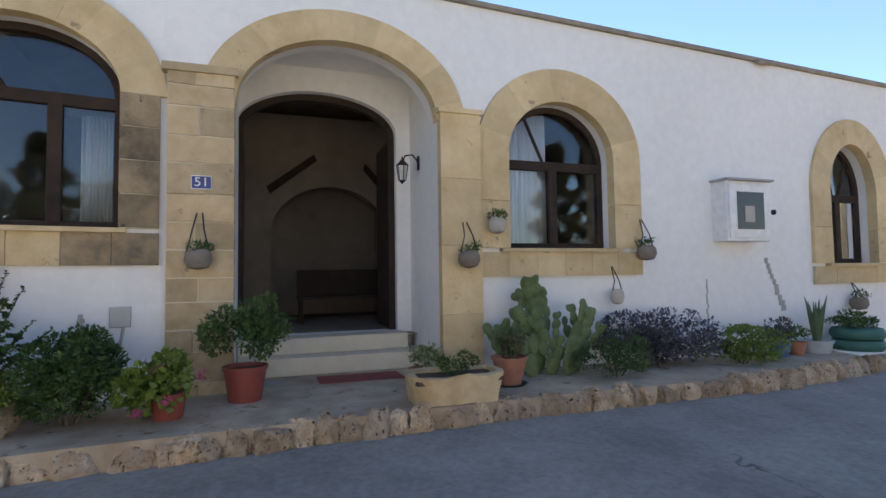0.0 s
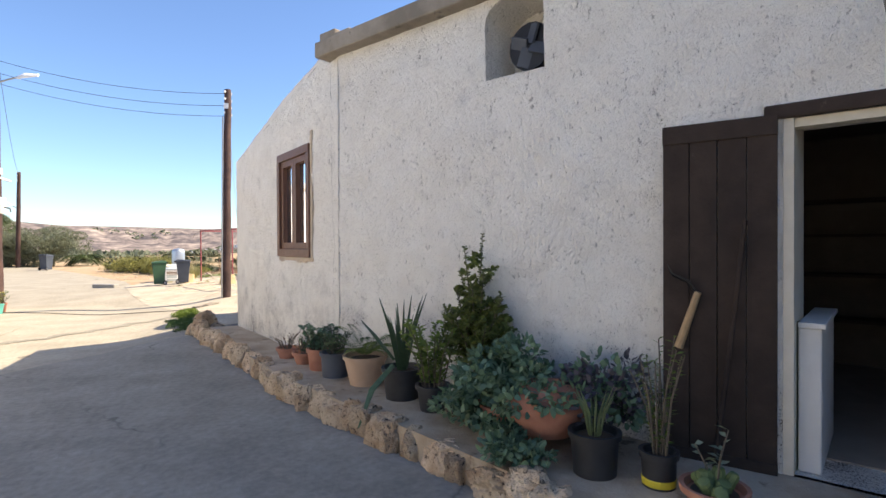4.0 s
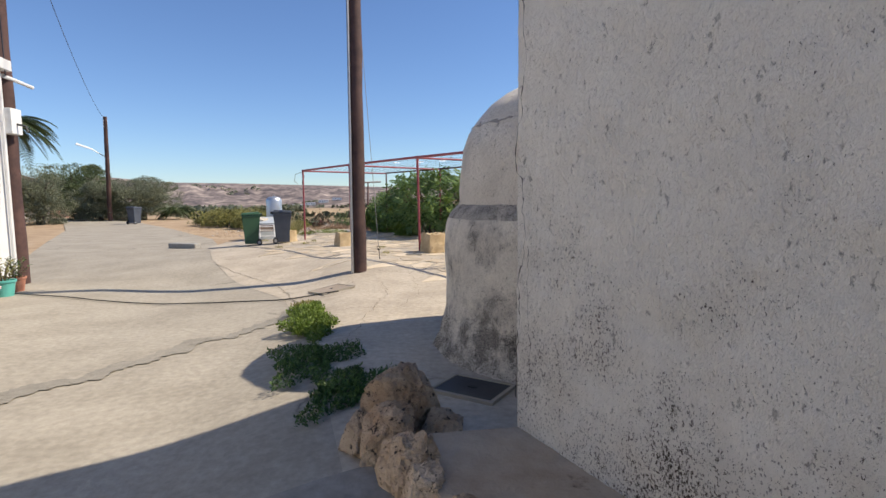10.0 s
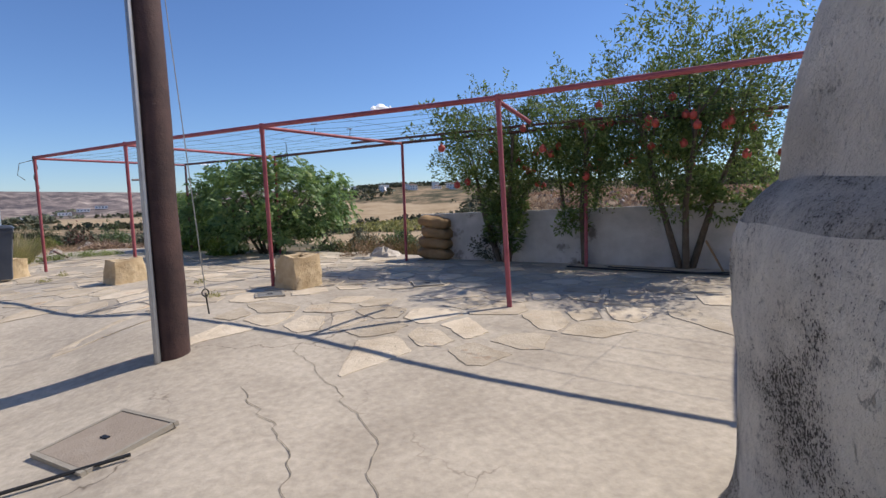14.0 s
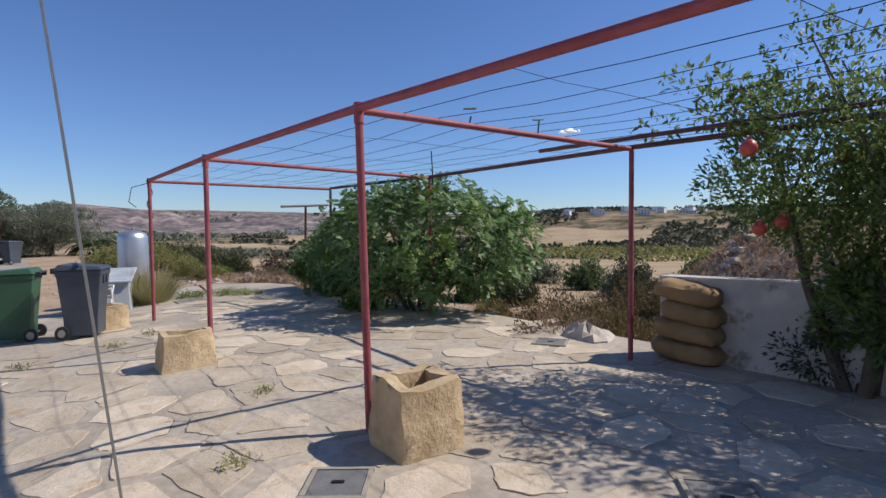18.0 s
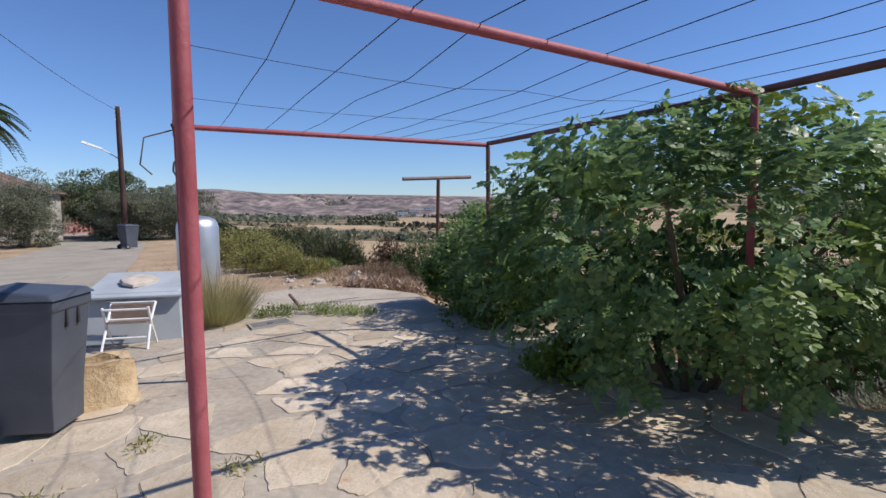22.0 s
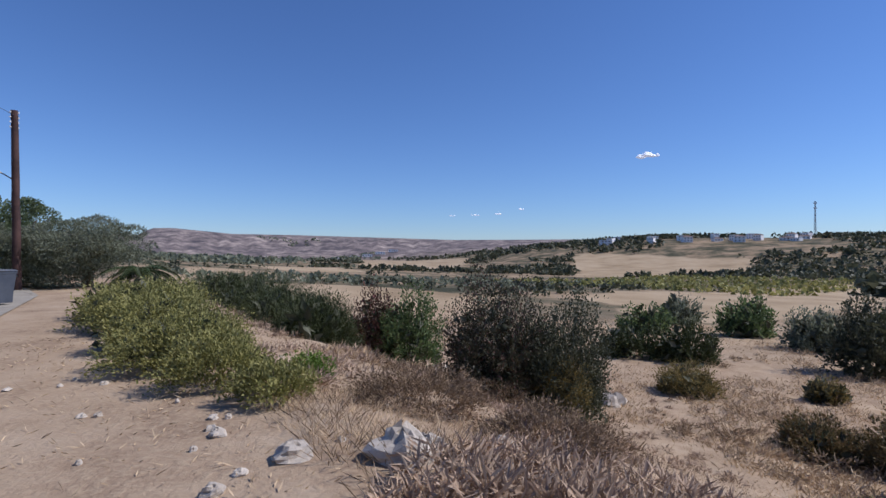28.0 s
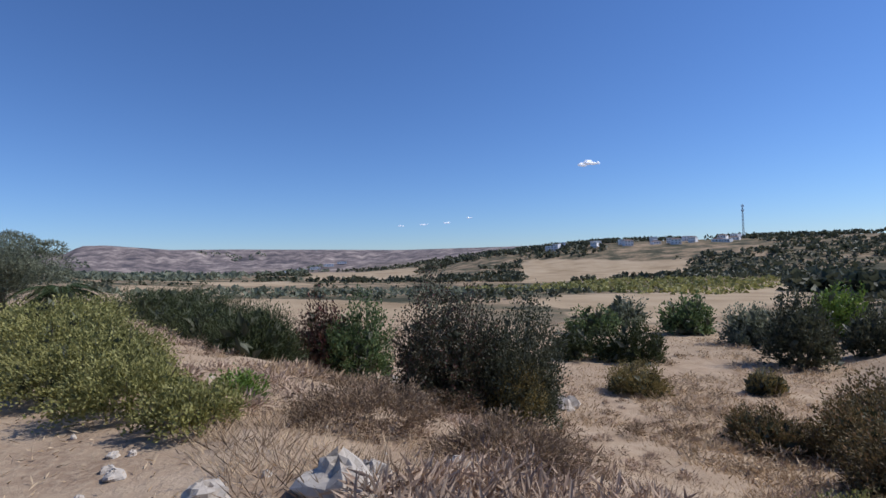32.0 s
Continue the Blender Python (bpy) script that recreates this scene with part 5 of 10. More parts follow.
vent = struct(new("window_5"), "small rounded vent hole with a black fan", "window")
vr = Geo()
vr.tube([FB @ Vector((2.2, -0.30, 3.07)), FB @ Vector((2.2, -0.16, 3.07))], 0.19, 16)
vr.ob("fan_ring", M_BLACKMETAL, vent)
for k in range(4):
    b = Geo().box(0.02, -0.01, -0.05, 0.17, 0.01, 0.05, FB @ pose(2.2, -0.15, 3.07) @ pose(0, 0, 0, 0, k * 90 + 20, 0) @ pose(0, 0, 0, 25, 0, 0))
    b.ob("blade", M_GREYPLASTIC, vent)
struct(Geo().box(1.75, -0.5, 2.7, 2.55, -0.44, 3.5, FB).ob("wall_behind_vent", M_PLASTER33), "plaster behind the vent", "wall")


# ---- the oven ----
def oven():
    o = thing("bread_oven", "tall beehive bread oven of sooty grey plaster", "oven", pose(1.70, 8.70, 0))
    n = 110

    def shell(prof, amp):
        g = Geo()
        for r, z in prof:
            for k in range(n):
                a = 2 * math.pi * k / n
                c, d = math.cos(a), math.sin(a)
                q = r + amp * (noise.noise((c * 1.7, d * 1.7, z * 1.5)) + 0.35 * noise.noise((c * 6, d * 6, z * 5)) + 0.12 * noise.noise((c * 17, d * 17, z * 14)))
                g.v.append((q * c, q * d, z + 0.4 * amp * noise.noise((c * 5, d * 5, 2)) * (r > 0.2)))
        for i in range(len(prof) - 1):
            for k in range(n):
                a, b = i * n + k, i * n + (k + 1) % n
                g.f.append((a, b, b + n, a + n))
        return g

    drum = [(1.28, -0.25), (1.25, 0.0), (1.19, 0.1), (1.16, 0.22), (1.13, 0.34), (1.125, 0.46), (1.13, 0.58), (1.14, 0.7), (1.15, 0.82), (1.15, 0.94), (1.145, 1.02), (1.13, 1.07)]
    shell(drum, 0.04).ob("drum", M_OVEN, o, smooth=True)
    ledge_ = [(1.13, 1.065), (1.115, 1.10), (1.085, 1.135), (1.05, 1.165), (1.02, 1.19), (0.97, 1.21)]
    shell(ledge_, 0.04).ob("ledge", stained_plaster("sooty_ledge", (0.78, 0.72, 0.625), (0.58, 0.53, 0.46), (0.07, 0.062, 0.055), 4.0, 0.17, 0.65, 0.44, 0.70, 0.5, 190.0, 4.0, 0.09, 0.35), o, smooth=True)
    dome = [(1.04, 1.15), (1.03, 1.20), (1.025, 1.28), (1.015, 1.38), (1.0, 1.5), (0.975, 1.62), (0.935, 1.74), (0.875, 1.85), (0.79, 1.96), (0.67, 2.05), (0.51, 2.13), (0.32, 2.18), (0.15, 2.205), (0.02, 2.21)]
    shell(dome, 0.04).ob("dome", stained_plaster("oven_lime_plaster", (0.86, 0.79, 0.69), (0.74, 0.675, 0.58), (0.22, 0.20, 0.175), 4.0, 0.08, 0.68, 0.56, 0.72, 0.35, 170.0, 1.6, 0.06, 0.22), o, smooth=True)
    # chipped seam below the crown
    seam = Geo()
    for k in range(70):
        a = math.pi * (0.72 + 0.62 * k / 69)
        z = 1.79 + 0.05 * noise.noise((k * 0.11, 1, 0)) + 0.02 * noise.noise((k * 0.5, 4, 0))
        w = max(0.0015, 0.007 + 0.022 * noise.noise((k * 0.23, 7, 0)) + 0.006 * noise.noise((k * 0.9, 3, 0)))
        for dz in (-w, w):
            r = float(np.interp(z + dz, [q[1] for q in dome], [q[0] for q in dome]))
            c, d = math.cos(a), math.sin(a)
            r += 0.04 * (noise.noise((c * 1.7, d * 1.7, z * 1.5)) + 0.35 * noise.noise((c * 6, d * 6, z * 5))) + 0.006
            seam.v.append((r * c, r * d, z + dz))
        if k:
            seam.f.append((2 * k - 2, 2 * k, 2 * k + 1, 2 * k - 1))
    seam.ob("seam", surf("chipped_seam", (0.24, 0.21, 0.18), (0.44, 0.395, 0.34), 30, 0.95, 0.6, 90), o, "dark chipped seam in the plaster")


oven()


# ---- the white house across the road ----
def left_house():
    FH = wall_frame((-5.20, 8.0), (-6.30, 14.75))
    h = thing("house", "low white-painted house with a flat roof", "house", pose(-5.2, 8, 0))
    inv = h.matrix_world.inverted()

    def P(g, name, mat, label="", bevel=0.0):
        g.v = [tuple(inv @ Vector(p)) for p in g.v]
        return g.ob(name, mat, h, label, bevel=bevel)

    wm = wall_mesh((-4.942, 6.421), (-6.30, 14.75), [(0, 3.155), (8.44, 3.50)], [(1.63, 2.42, 0.2, 2.14, 0), (5.02, 6.40, 1.0, 2.42, 0)], 0.3, base=-0.5, step=0.8)
    P(wm, "wall", M_HOUSE)
    g = Geo().box(6.54, -5, -0.5, 6.84, -0.31, 3.48, FH)
    P(g, "wall", M_HOUSE)
    r = Geo()
    vs = [FH @ Vector(p) for p in ((-1.6, -5, 3.155), (-1.6, 0.12, 3.155), (6.95, 0.12, 3.50), (6.95, -5, 3.50), (-1.6, -5, 3.335), (-1.6, 0.12, 3.335), (6.95, 0.12, 3.68), (6.95, -5, 3.68))]
    r.add(vs, [(3, 2, 1, 0), (4, 5, 6, 7), (0, 1, 5, 4), (1, 2, 6, 5), (2, 3, 7, 6), (3, 0, 4, 7)])
    P(r, "roof", M_HOUSE, "white slab roof edge", 0.01)
    # door with a grille, set back a little
    M_PALEDOOR = plain("pale_grey_door_paint", (0.62, 0.66, 0.70), 0.5)
    d = P(Geo().box(0.06, -0.16, 0.22, 0.79, -0.11, 2.11, FH), "door", M_PALEDOOR, "pale grey glazed door", 0.008)

    def Q(g, name, mat, par):
        g.v = [tuple(inv @ Vector(p)) for p in g.v]
        return g.ob(name, mat, par)
    Q(Geo().box(0.14, -0.108, 1.15, 0.71, -0.10, 2.02, FH), "pane", plain("dark_pane", (0.10, 0.13, 0.17), 0.1), d)
    for k in range(6):
        u = 0.16 + k * 0.105
        Q(Geo().box(u, -0.098, 1.1, u + 0.018, -0.08, 1.6, FH), "bar", M_WHITEMETAL, d)
    Q(Geo().box(0.14, -0.098, 1.58, 0.71, -0.08, 1.61, FH), "bar", M_WHITEMETAL, d)
    Q(Geo().box(0.14, -0.098, 1.08, 0.71, -0.08, 1.11, FH), "bar", M_WHITEMETAL, d)
    w = P(Geo().box(3.42, -0.12, 1.0, 4.80, -0.10, 2.42, FH), "window", plain("shadowy_pane", (0.20, 0.20, 0.19), 0.15), "screened window with a grey frame")
    for b in ((3.40, 0.98, 4.82, 1.06), (3.40, 2.36, 4.82, 2.44), (3.40, 1.06, 3.48, 2.36), (4.74, 1.06, 4.82, 2.36), (4.08, 1.06, 4.14, 2.36)):
        Q(Geo().box(b[0], -0.10, b[1], b[2], 0.02, b[3], FH), "frame", plain("grey_frame_paint", (0.36, 0.35, 0.33), 0.5), w)
    for k in range(11):
        z = 1.12 + k * 0.115
        Q(Geo().box(3.48, -0.095, z, 4.74, -0.08, z + 0.012, FH), "bar", M_STEEL, w)
    for k in range(9):
        z = 3.55 + k * 0.13
        Q(Geo().tube([FH @ Vector((z, -0.07, 1.1)), FH @ Vector((z + 0.03, -0.07, 2.3))], 0.008, 5), "bar", M_STEEL, w)
    # small canopy and porch lamp
    P(Geo().box(-0.02, 0, 2.16, 0.9, 0.12, 2.2, FH), "canopy", M_HOUSE)
    lamp = P(Geo().lathe([(0.03, 0), (0.10, 0.03), (0.115, 0.1), (0.06, 0.17)], 14, FH @ Vector((0.12, 0.16, 2.38))), "porch_lamp", plain("opal_lamp_glass", (0.7, 0.7, 0.68), 0.3), "white globe porch lamp")
    P(Geo().box(0.86, 0, 1.95, 0.96, 0.06, 2.05, FH), "switch_box", plain("pale_box", (0.55, 0.55, 0.53), 0.5))
    # the nearer, taller wing
    P(Geo().box(-9.3, -1.6, -0.4, -4.22, 6.55, 3.78), "wing", M_HOUSE)
    # white wall out of view, added to bounce light onto the house front
    P(Geo().box(-4.52, -15, -0.4, -4.22, -1.6, 2.75), "yard_wall", M_HOUSE)
    P(Geo().box(-9.4, -1.7, 3.78, -4.12, 6.65, 4.0), "roof", M_HOUSE, "white slab roof edge", 0.01)
    # steps of red tile with rails
    M_REDTILE = surf("red_brown_tile", (0.36, 0.14, 0.09), (0.45, 0.2, 0.13), 8, 0.7, 0.2, 50)
    P(Geo().box(-0.02, 0.0, -0.4, 1.3, 0.9, 0.2, FH), "step", M_REDTILE, "red-tiled doorstep", 0.01)
    P(Geo().box(-0.02, 0.9, -0.4, 1.0, 1.2, 0.02, FH), "step", M_REDTILE, "", 0.01)
    for u in (0.02, 1.25):
        P(Geo().tube([FH @ Vector((u, 0.05, 1.0)), FH @ Vector((u, 0.95, 0.85)), FH @ Vector((u, 1.0, -0.1))], 0.014, 6), "handrail", M_WHITEMETAL)
        P(Geo().tube([FH @ Vector((u, 0.1, 0.2)), FH @ Vector((u, 0.1, 1.0))], 0.014, 6), "handrail", M_WHITEMETAL)
    # gutter pipe and bracket arm on the corner
    P(Geo().tube([FH @ Vector((6.6, 0.06, 3.35)), FH @ Vector((6.6, 0.06, -0.3))], 0.03, 8), "drainpipe", M_HOUSE)
    P(Geo().tube([FH @ Vector((6.9, 0.0, 3.42)), FH @ Vector((7.9, 0.05, 3.42))], 0.035, 8), "spout", M_HOUSE)
    return FH


FH = left_house()


# ---- pergola ----
def pergola():
    p = thing("pergola", "red-painted steel pipe pergola strung with wires", "pergola", pose(0.95, 15.36, 0.1))
    inv = p.matrix_world.inverted()

    def P(g, name, mat, label=""):
        g.v = [tuple(inv @ Vector(q)) for q in g.v]
        return g.ob(name, mat, p, label, smooth=True)

    zt = lambda i: 2.07
    lean = {2: (-0.035, -0.07), 3: (0.085, 0.235)}
    tops_f = [(x + lean.get(i, (0, 0))[0], y + lean.get(i, (0, 0))[1]) for i, (x, y) in enumerate(PERG_F)]
    for i, (x, y) in enumerate(PERG_F):
        P(Geo().tube([(x, y, gz(x, y) - 0.02), (tops_f[i][0], tops_f[i][1], 2.06)], 0.0245, 12), "post", M_REDPIPE)
        P(Geo().tube([(tops_f[i][0], tops_f[i][1], 2.0), (tops_f[i][0], tops_f[i][1], 2.12)], 0.030, 12), "joint", M_REDPIPE)
    for i, (x, y) in enumerate(PERG_B):
        P(Geo().tube([(x, y, gz(x, y) - 0.02), (x, y, 2.06)], 0.0235, 12), "post", M_DARKPIPE if i == 0 else M_REDPIPE)
    for a, b in zip(tops_f[:-1], tops_f[1:]):
        P(Geo().tube([(*a, 2.09), (*b, 2.09)], 0.026, 12), "beam", M_REDPIPE)
    for a, b in zip(PERG_B[:-1], PERG_B[1:]):
        P(Geo().tube([(*a, 2.09), (*b, 2.09)], 0.023, 12), "beam", M_DARKPIPE)
    for i in range(5):
        if i != 3:
            P(Geo().tube([(*tops_f[i], 2.075), (*PERG_B[i], 2.075)], 0.022, 12), "crossbar", M_REDPIPE)
    a, b = Vector((*tops_f[3], 2.06)), Vector((*PERG_B[3], 2.06))
    P(Geo().tube([a, a + (b - a) * 0.28 + Vector((0, 0, -0.12))], 0.022, 8), "crossbar", M_REDPIPE, "short broken red crossbar")
    # loose pipe laid on the back beam
    P(Geo().tube([(2.75, 17.3, 2.13), (4.6, 14.5, 2.15), (5.4, 13.3, 2.15)], 0.02, 8), "loose_pipe", M_DARKPIPE)
    for i, f in enumerate((0.55, 0.3)):
        q = Vector((*PERG_F[2], 2.1)).lerp(Vector((*PERG_B[2], 2.1)), f)
        P(Geo().tube([q, q + Vector((0.01, 0, 0.10 if i == 0 else 0.05))], 0.006, 5), "wire_end", M_WIRE)
        P(Geo().tube([q + Vector((-0.04, 0, 0.1)), q + Vector((0.05, 0.02, 0.11))], 0.007, 5), "wire_end", M_WIRE)
    # wires the long way
    random.seed(11)
    nw = 9
    for k in range(1, nw):
        f = k / nw
        pts = []
        for i in range(5):
            A, B = Vector((*tops_f[i], 2.1)), Vector((*PERG_B[i], 2.1))
            pts.append(A.lerp(B, f + random.uniform(-0.012, 0.012)))
            if i < 4:
                A2, B2 = Vector((*tops_f[i + 1], 2.1)), Vector((*PERG_B[i + 1], 2.1))
                for s in (0.25, 0.5, 0.75):
                    q = A.lerp(A2, s).lerp(B.lerp(B2, s), f + random.uniform(-0.012, 0.012))
                    pts.append(q + Vector((0, 0, -0.025 + random.uniform(-0.018, 0.012))))
        P(Geo().tube(pts, 0.0022, 4, cap=False), "wire", M_WIRE)
    for i in range(4):
        for s in (0.35, 0.7):
            A = Vector((*tops_f[i], 2.1)).lerp(Vector((*tops_f[i + 1], 2.1)), s)
            B = Vector((*PERG_B[i], 2.1)).lerp(Vector((*PERG_B[i + 1], 2.1)), min(1, s + 0.12))
            mid = [A.lerp(B, u) + Vector((0, 0, -0.04 * math.sin(math.pi * u) + random.uniform(-0.015, 0.015))) for u in np.linspace(0, 1, 8)]
            P(Geo().tube(mid, 0.0016, 4, cap=False), "wire", M_WIRE)
    q = Vector((*PERG_F[1], 2.1)).lerp(Vector((*PERG_B[2], 2.1)), 0.55)
    P(Geo().tube([q, q + Vector((0.01, 0, -0.16)), q + Vector((0.015, 0.01, -0.32))], 0.006, 5), "wire_end", M_WIRE)
    # old vine tied to the corner post
    x, y = PERG_F[0]
    vine = [(x + 0.03 * math.cos(k), y + 0.03 * math.sin(k * 1.3), 1.55 + 0.06 * k) for k in range(10)]
    P(Geo().tube(vine, 0.008, 5), "vine", M_BARK, "dry vine twisted round the post")
    P(Geo().tube([(x - 0.02, y, 2.05), (x - 0.2, y - 0.1, 1.98), (x - 0.24, y - 0.1, 1.78), (x - 0.14, y - 0.12, 1.7)], 0.006, 5), "vine", M_BARK)


pergola()


# ---- poles, wires ----
def utility_pole(base, top, r0, r1, label, plates=()):
    p = thing("utility_pole", label, "pole", pose(*base), "wooden utility poles")
    b, t = Vector(base), Vector(top)
    n = 10
    g = Geo().tube([(t - b) * (k / n) + Vector((0.008 * math.sin(k * 2.3), 0.008 * math.cos(k * 1.7), 0)) for k in range(n + 1)], [r0 + (r1 - r0) * k / n for k in range(n + 1)], 14)
    g.ob("shaft", M_POLE, p, smooth=True)
    return p


def insulators(p, top, b):
    t = Vector(top) - Vector(b)
    for k, dz in enumerate((-0.12, -0.32, -0.52, -0.72)):
        for s in (-1, 1):
            q = t + Vector((0.14 * s * 0.5, 0.12 * s, dz))
            Geo().tube([t + Vector((0, 0, dz)), q], 0.01, 5).ob("bracket", M_BLACKMETAL, p)
            Geo().lathe([(0.015, 0), (0.03, 0.02), (0.03, 0.05), (0.015, 0.07)], 8, q).ob("insulator", M_WHITEMETAL, p)


B1, T1 = (-0.256, 13.17, -0.02), (-0.222, 13.75, 6.0)
up1 = utility_pole(B1, T1, 0.125, 0.095, "dark brown creosoted pole standing in the yard")
insulators(up1, T1, B1)
Geo().tube([(-0.10, -0.10, 0.05), (-0.09, 0.42, 5.2)], 0.022, 8).ob("conduit", M_STEEL, up1, "grey cable conduit")
Geo().box(-0.06, -0.14, 5.45, 0.06, -0.06, 5.6, pose(0, 0.55, 0)).ob("tag", M_WHITEMETAL, up1, "white tag plate")
B2, T2 = (-6.42, 14.95, -0.3), (-6.55, 15.2, 8.3)
up2 = utility_pole(B2, T2, 0.17, 0.13, "reddish brown wooden pole beside the white house")
insulators(up2, T2, B2)
Geo().box(-0.02, -0.26, 2.72, 0.26, 0.02, 3.16).ob("meter_box", M_WHITEMETAL, up2, "white meter box", bevel=0.01)
Geo().tube([(0.24, -0.12, 2.9), (0.40, -0.12, 2.86), (0.42, -0.12, 2.76)], 0.02, 6).ob("cable", M_WIRE, up2)
arm = Geo().tube([(-0.26, 0.16, 6.2), (0.0, 0.05, 6.36), (0.4, -0.05, 6.48), (0.62, -0.1, 6.54)], 0.025, 8).ob("lamp_arm", M_STEEL, up2)
Geo().tube([(0.58, -0.09, 6.52), (0.8, -0.14, 6.59), (1.15, -0.22, 6.60)], [0.05, 0.10, 0.06], 10, squash=0.5).ob("lamp_head", M_WHITEMETAL, up2, "white street lamp head")
B3, T3 = (-18.45, 44.9, -0.3), (-17.96, 44.07, 7.09)
up3 = utility_pole(B3, T3, 0.16, 0.12, "distant wooden pole with a street lamp")
insulators(up3, T3, B3)
Geo().tube([(0.3, -0.5, 4.6), (-0.5, -0.9, 5.2)], 0.03, 6).ob("lamp_arm", M_STEEL, up3)
Geo().tube([(-0.45, -0.88, 5.17), (-1.3, -1.2, 5.5)], [0.06, 0.1], 8, squash=0.5).ob("lamp_head", M_WHITEMETAL, up3, "white street lamp head")


def wire(a, b, sag, r=0.008, n=18, label="slack dark overhead cable between poles", mat=None):
    a, b = Vector(a), Vector(b)
    pts = [a.lerp(b, k / n) + Vector((0, 0, -4 * sag * (k / n) * (1 - k / n))) for k in range(n + 1)]
    return tagged(Geo().tube(pts, r, 4, cap=False).ob("overhead_cable", mat or M_WIRE), label, "cable", "overhead cables")


for dz in (-0.1, -0.45, -0.75):
    wire((T1[0], T1[1], T1[2] + dz), (T2[0], T2[1], T2[2] + dz - 1.4), 0.25)
wire((T2[0], T2[1], T2[2] - 0.3), (T3[0], T3[1], T3[2] - 0.2), 0.8, 0.010)
wire((T2[0], T2[1], T2[2] - 0.6), (-6.2, 14.7, 3.4), 0.1, 0.01)
wire((T2[0], T2[1], T2[2] - 0.2), (-7.5, -12, 8.0), 0.5)
# guy wire with its ground anchor
gw = thing("guy_wire", "thin stay wire with an iron ring anchor", "wire", pose(-0.05, 12.2, 0.03))
ANCH = (0.09, 14.24)
gw.matrix_world = pose(ANCH[0], ANCH[1], gz(*ANCH))
Geo().tube([(0, 0, 0.22), (T1[0] - ANCH[0], T1[1] - ANCH[1], 5.2)], 0.005, 5).ob("stay", M_STEEL, gw)
Geo().tube([(0.02, -0.01, -0.03), (0.0, 0, 0.2)], 0.007, 6).ob("anchor_rod", M_BLACKMETAL, gw)
Geo().tube([(0.03 * math.cos(k), 0, 0.2 + 0.035 * math.sin(k)) for k in np.linspace(0, 6.28, 12)], 0.006, 5).ob("ring", M_BLACKMETAL, gw)

# the T-shaped trellis post at the edge of the slope
tp = thing("trellis_post", "rusty T-shaped trellis post leaning at the slope", "post", pose(-0.08, 23.82, 0.0))
Geo().tube([(-0.08, 0.24, -0.3), (-0.01, 0.0, 1.83)], 0.026, 12).ob("post", M_DARKPIPE, tp, smooth=True)
for z in (0.35, 0.7, 1.0, 1.3):
    Geo().tube([(-0.075 + 0.033 * z, 0.19 - 0.11 * z, z), (-0.10 + 0.033 * z, 0.175 - 0.11 * z, z)], 0.009, 6).ob("bolt_hole", M_BLACKMETAL, tp)
Geo().tube([(-0.48, -0.31, 1.83), (0.45, 0.31, 1.88)], 0.025, 12).ob("crossbar", surf("grey_rusty_bar", (0.15, 0.11, 0.10), (0.24, 0.18, 0.165), 9, 0.7, 0.3, 60), tp, smooth=True)
# ---- foliage ----
RNG = np.random.default_rng(7)


def unit(v):
    return v / (np.linalg.norm(v, axis=-1, keepdims=True) + 1e-9)


def leaf_mesh(name, P, D, N, L, W, mat, parent=None, fold=0.25, label="", droop=0.0, oval=False):
    """Leaves as folded lozenges: at P, along D, facing N, of length L and width W (arrays or numbers)."""
    n = len(P)
    L = np.broadcast_to(np.asarray(L, float), (n,))[:, None]
    W = np.broadcast_to(np.asarray(W, float), (n,))[:, None]
    D = unit(D)
    S = unit(np.cross(D, N))
    N = unit(np.cross(S, D))
    tip = P + D * L - N * L * droop
    l = P + D * L * 0.45 + S * W * 0.5 + N * W * fold
    r = P + D * L * 0.45 - S * W * 0.5 + N * W * fold
    if oval:
        c1, c2 = P + D * L * 0.28, P + D * L * 0.7 - N * L * 0.06
        l1, r1 = c1 + S * W * 0.46 + N * W * fold * 0.7, c1 - S * W * 0.46 + N * W * fold * 0.7
        l2, r2 = c2 + S * W * 0.40 + N * W * fold * 0.5, c2 - S * W * 0.40 + N * W * fold * 0.5
        V = np.stack([P, l1, l2, tip, r2, r1], 1).reshape(-1, 3)
        base = np.arange(n)[:, None] * 6
        T = np.concatenate([base + np.array([[0, 3, 1]]), base + np.array([[1, 3, 2]]), base + np.array([[0, 5, 3]]), base + np.array([[5, 4, 3]])], 1).reshape(-1, 3)
    else:
        V = np.stack([P, l, tip, r], 1).reshape(-1, 3)
        base = np.arange(n)[:, None] * 4
        T = np.concatenate([base + np.array([[0, 2, 1]]), base + np.array([[0, 3, 2]])], 1).reshape(-1, 3)
    me = bpy.data.meshes.new(name)
    me.vertices.add(len(V))
    me.vertices.foreach_set("co", V.ravel())
    me.loops.add(T.size)
    me.loops.foreach_set("vertex_index", T.ravel().astype(np.int32))
    me.polygons.add(len(T))
    me.polygons.foreach_set("loop_start", np.arange(0, T.size, 3, dtype=np.int32))
    me.polygons.foreach_set("loop_total", np.full(len(T), 3, np.int32))
    me.materials.append(mat)
    me.update(calc_edges=True)
    o = new(name, me)
    if parent is not None:
        o.parent = parent
    if label:
        tagged(o, label)
    return o


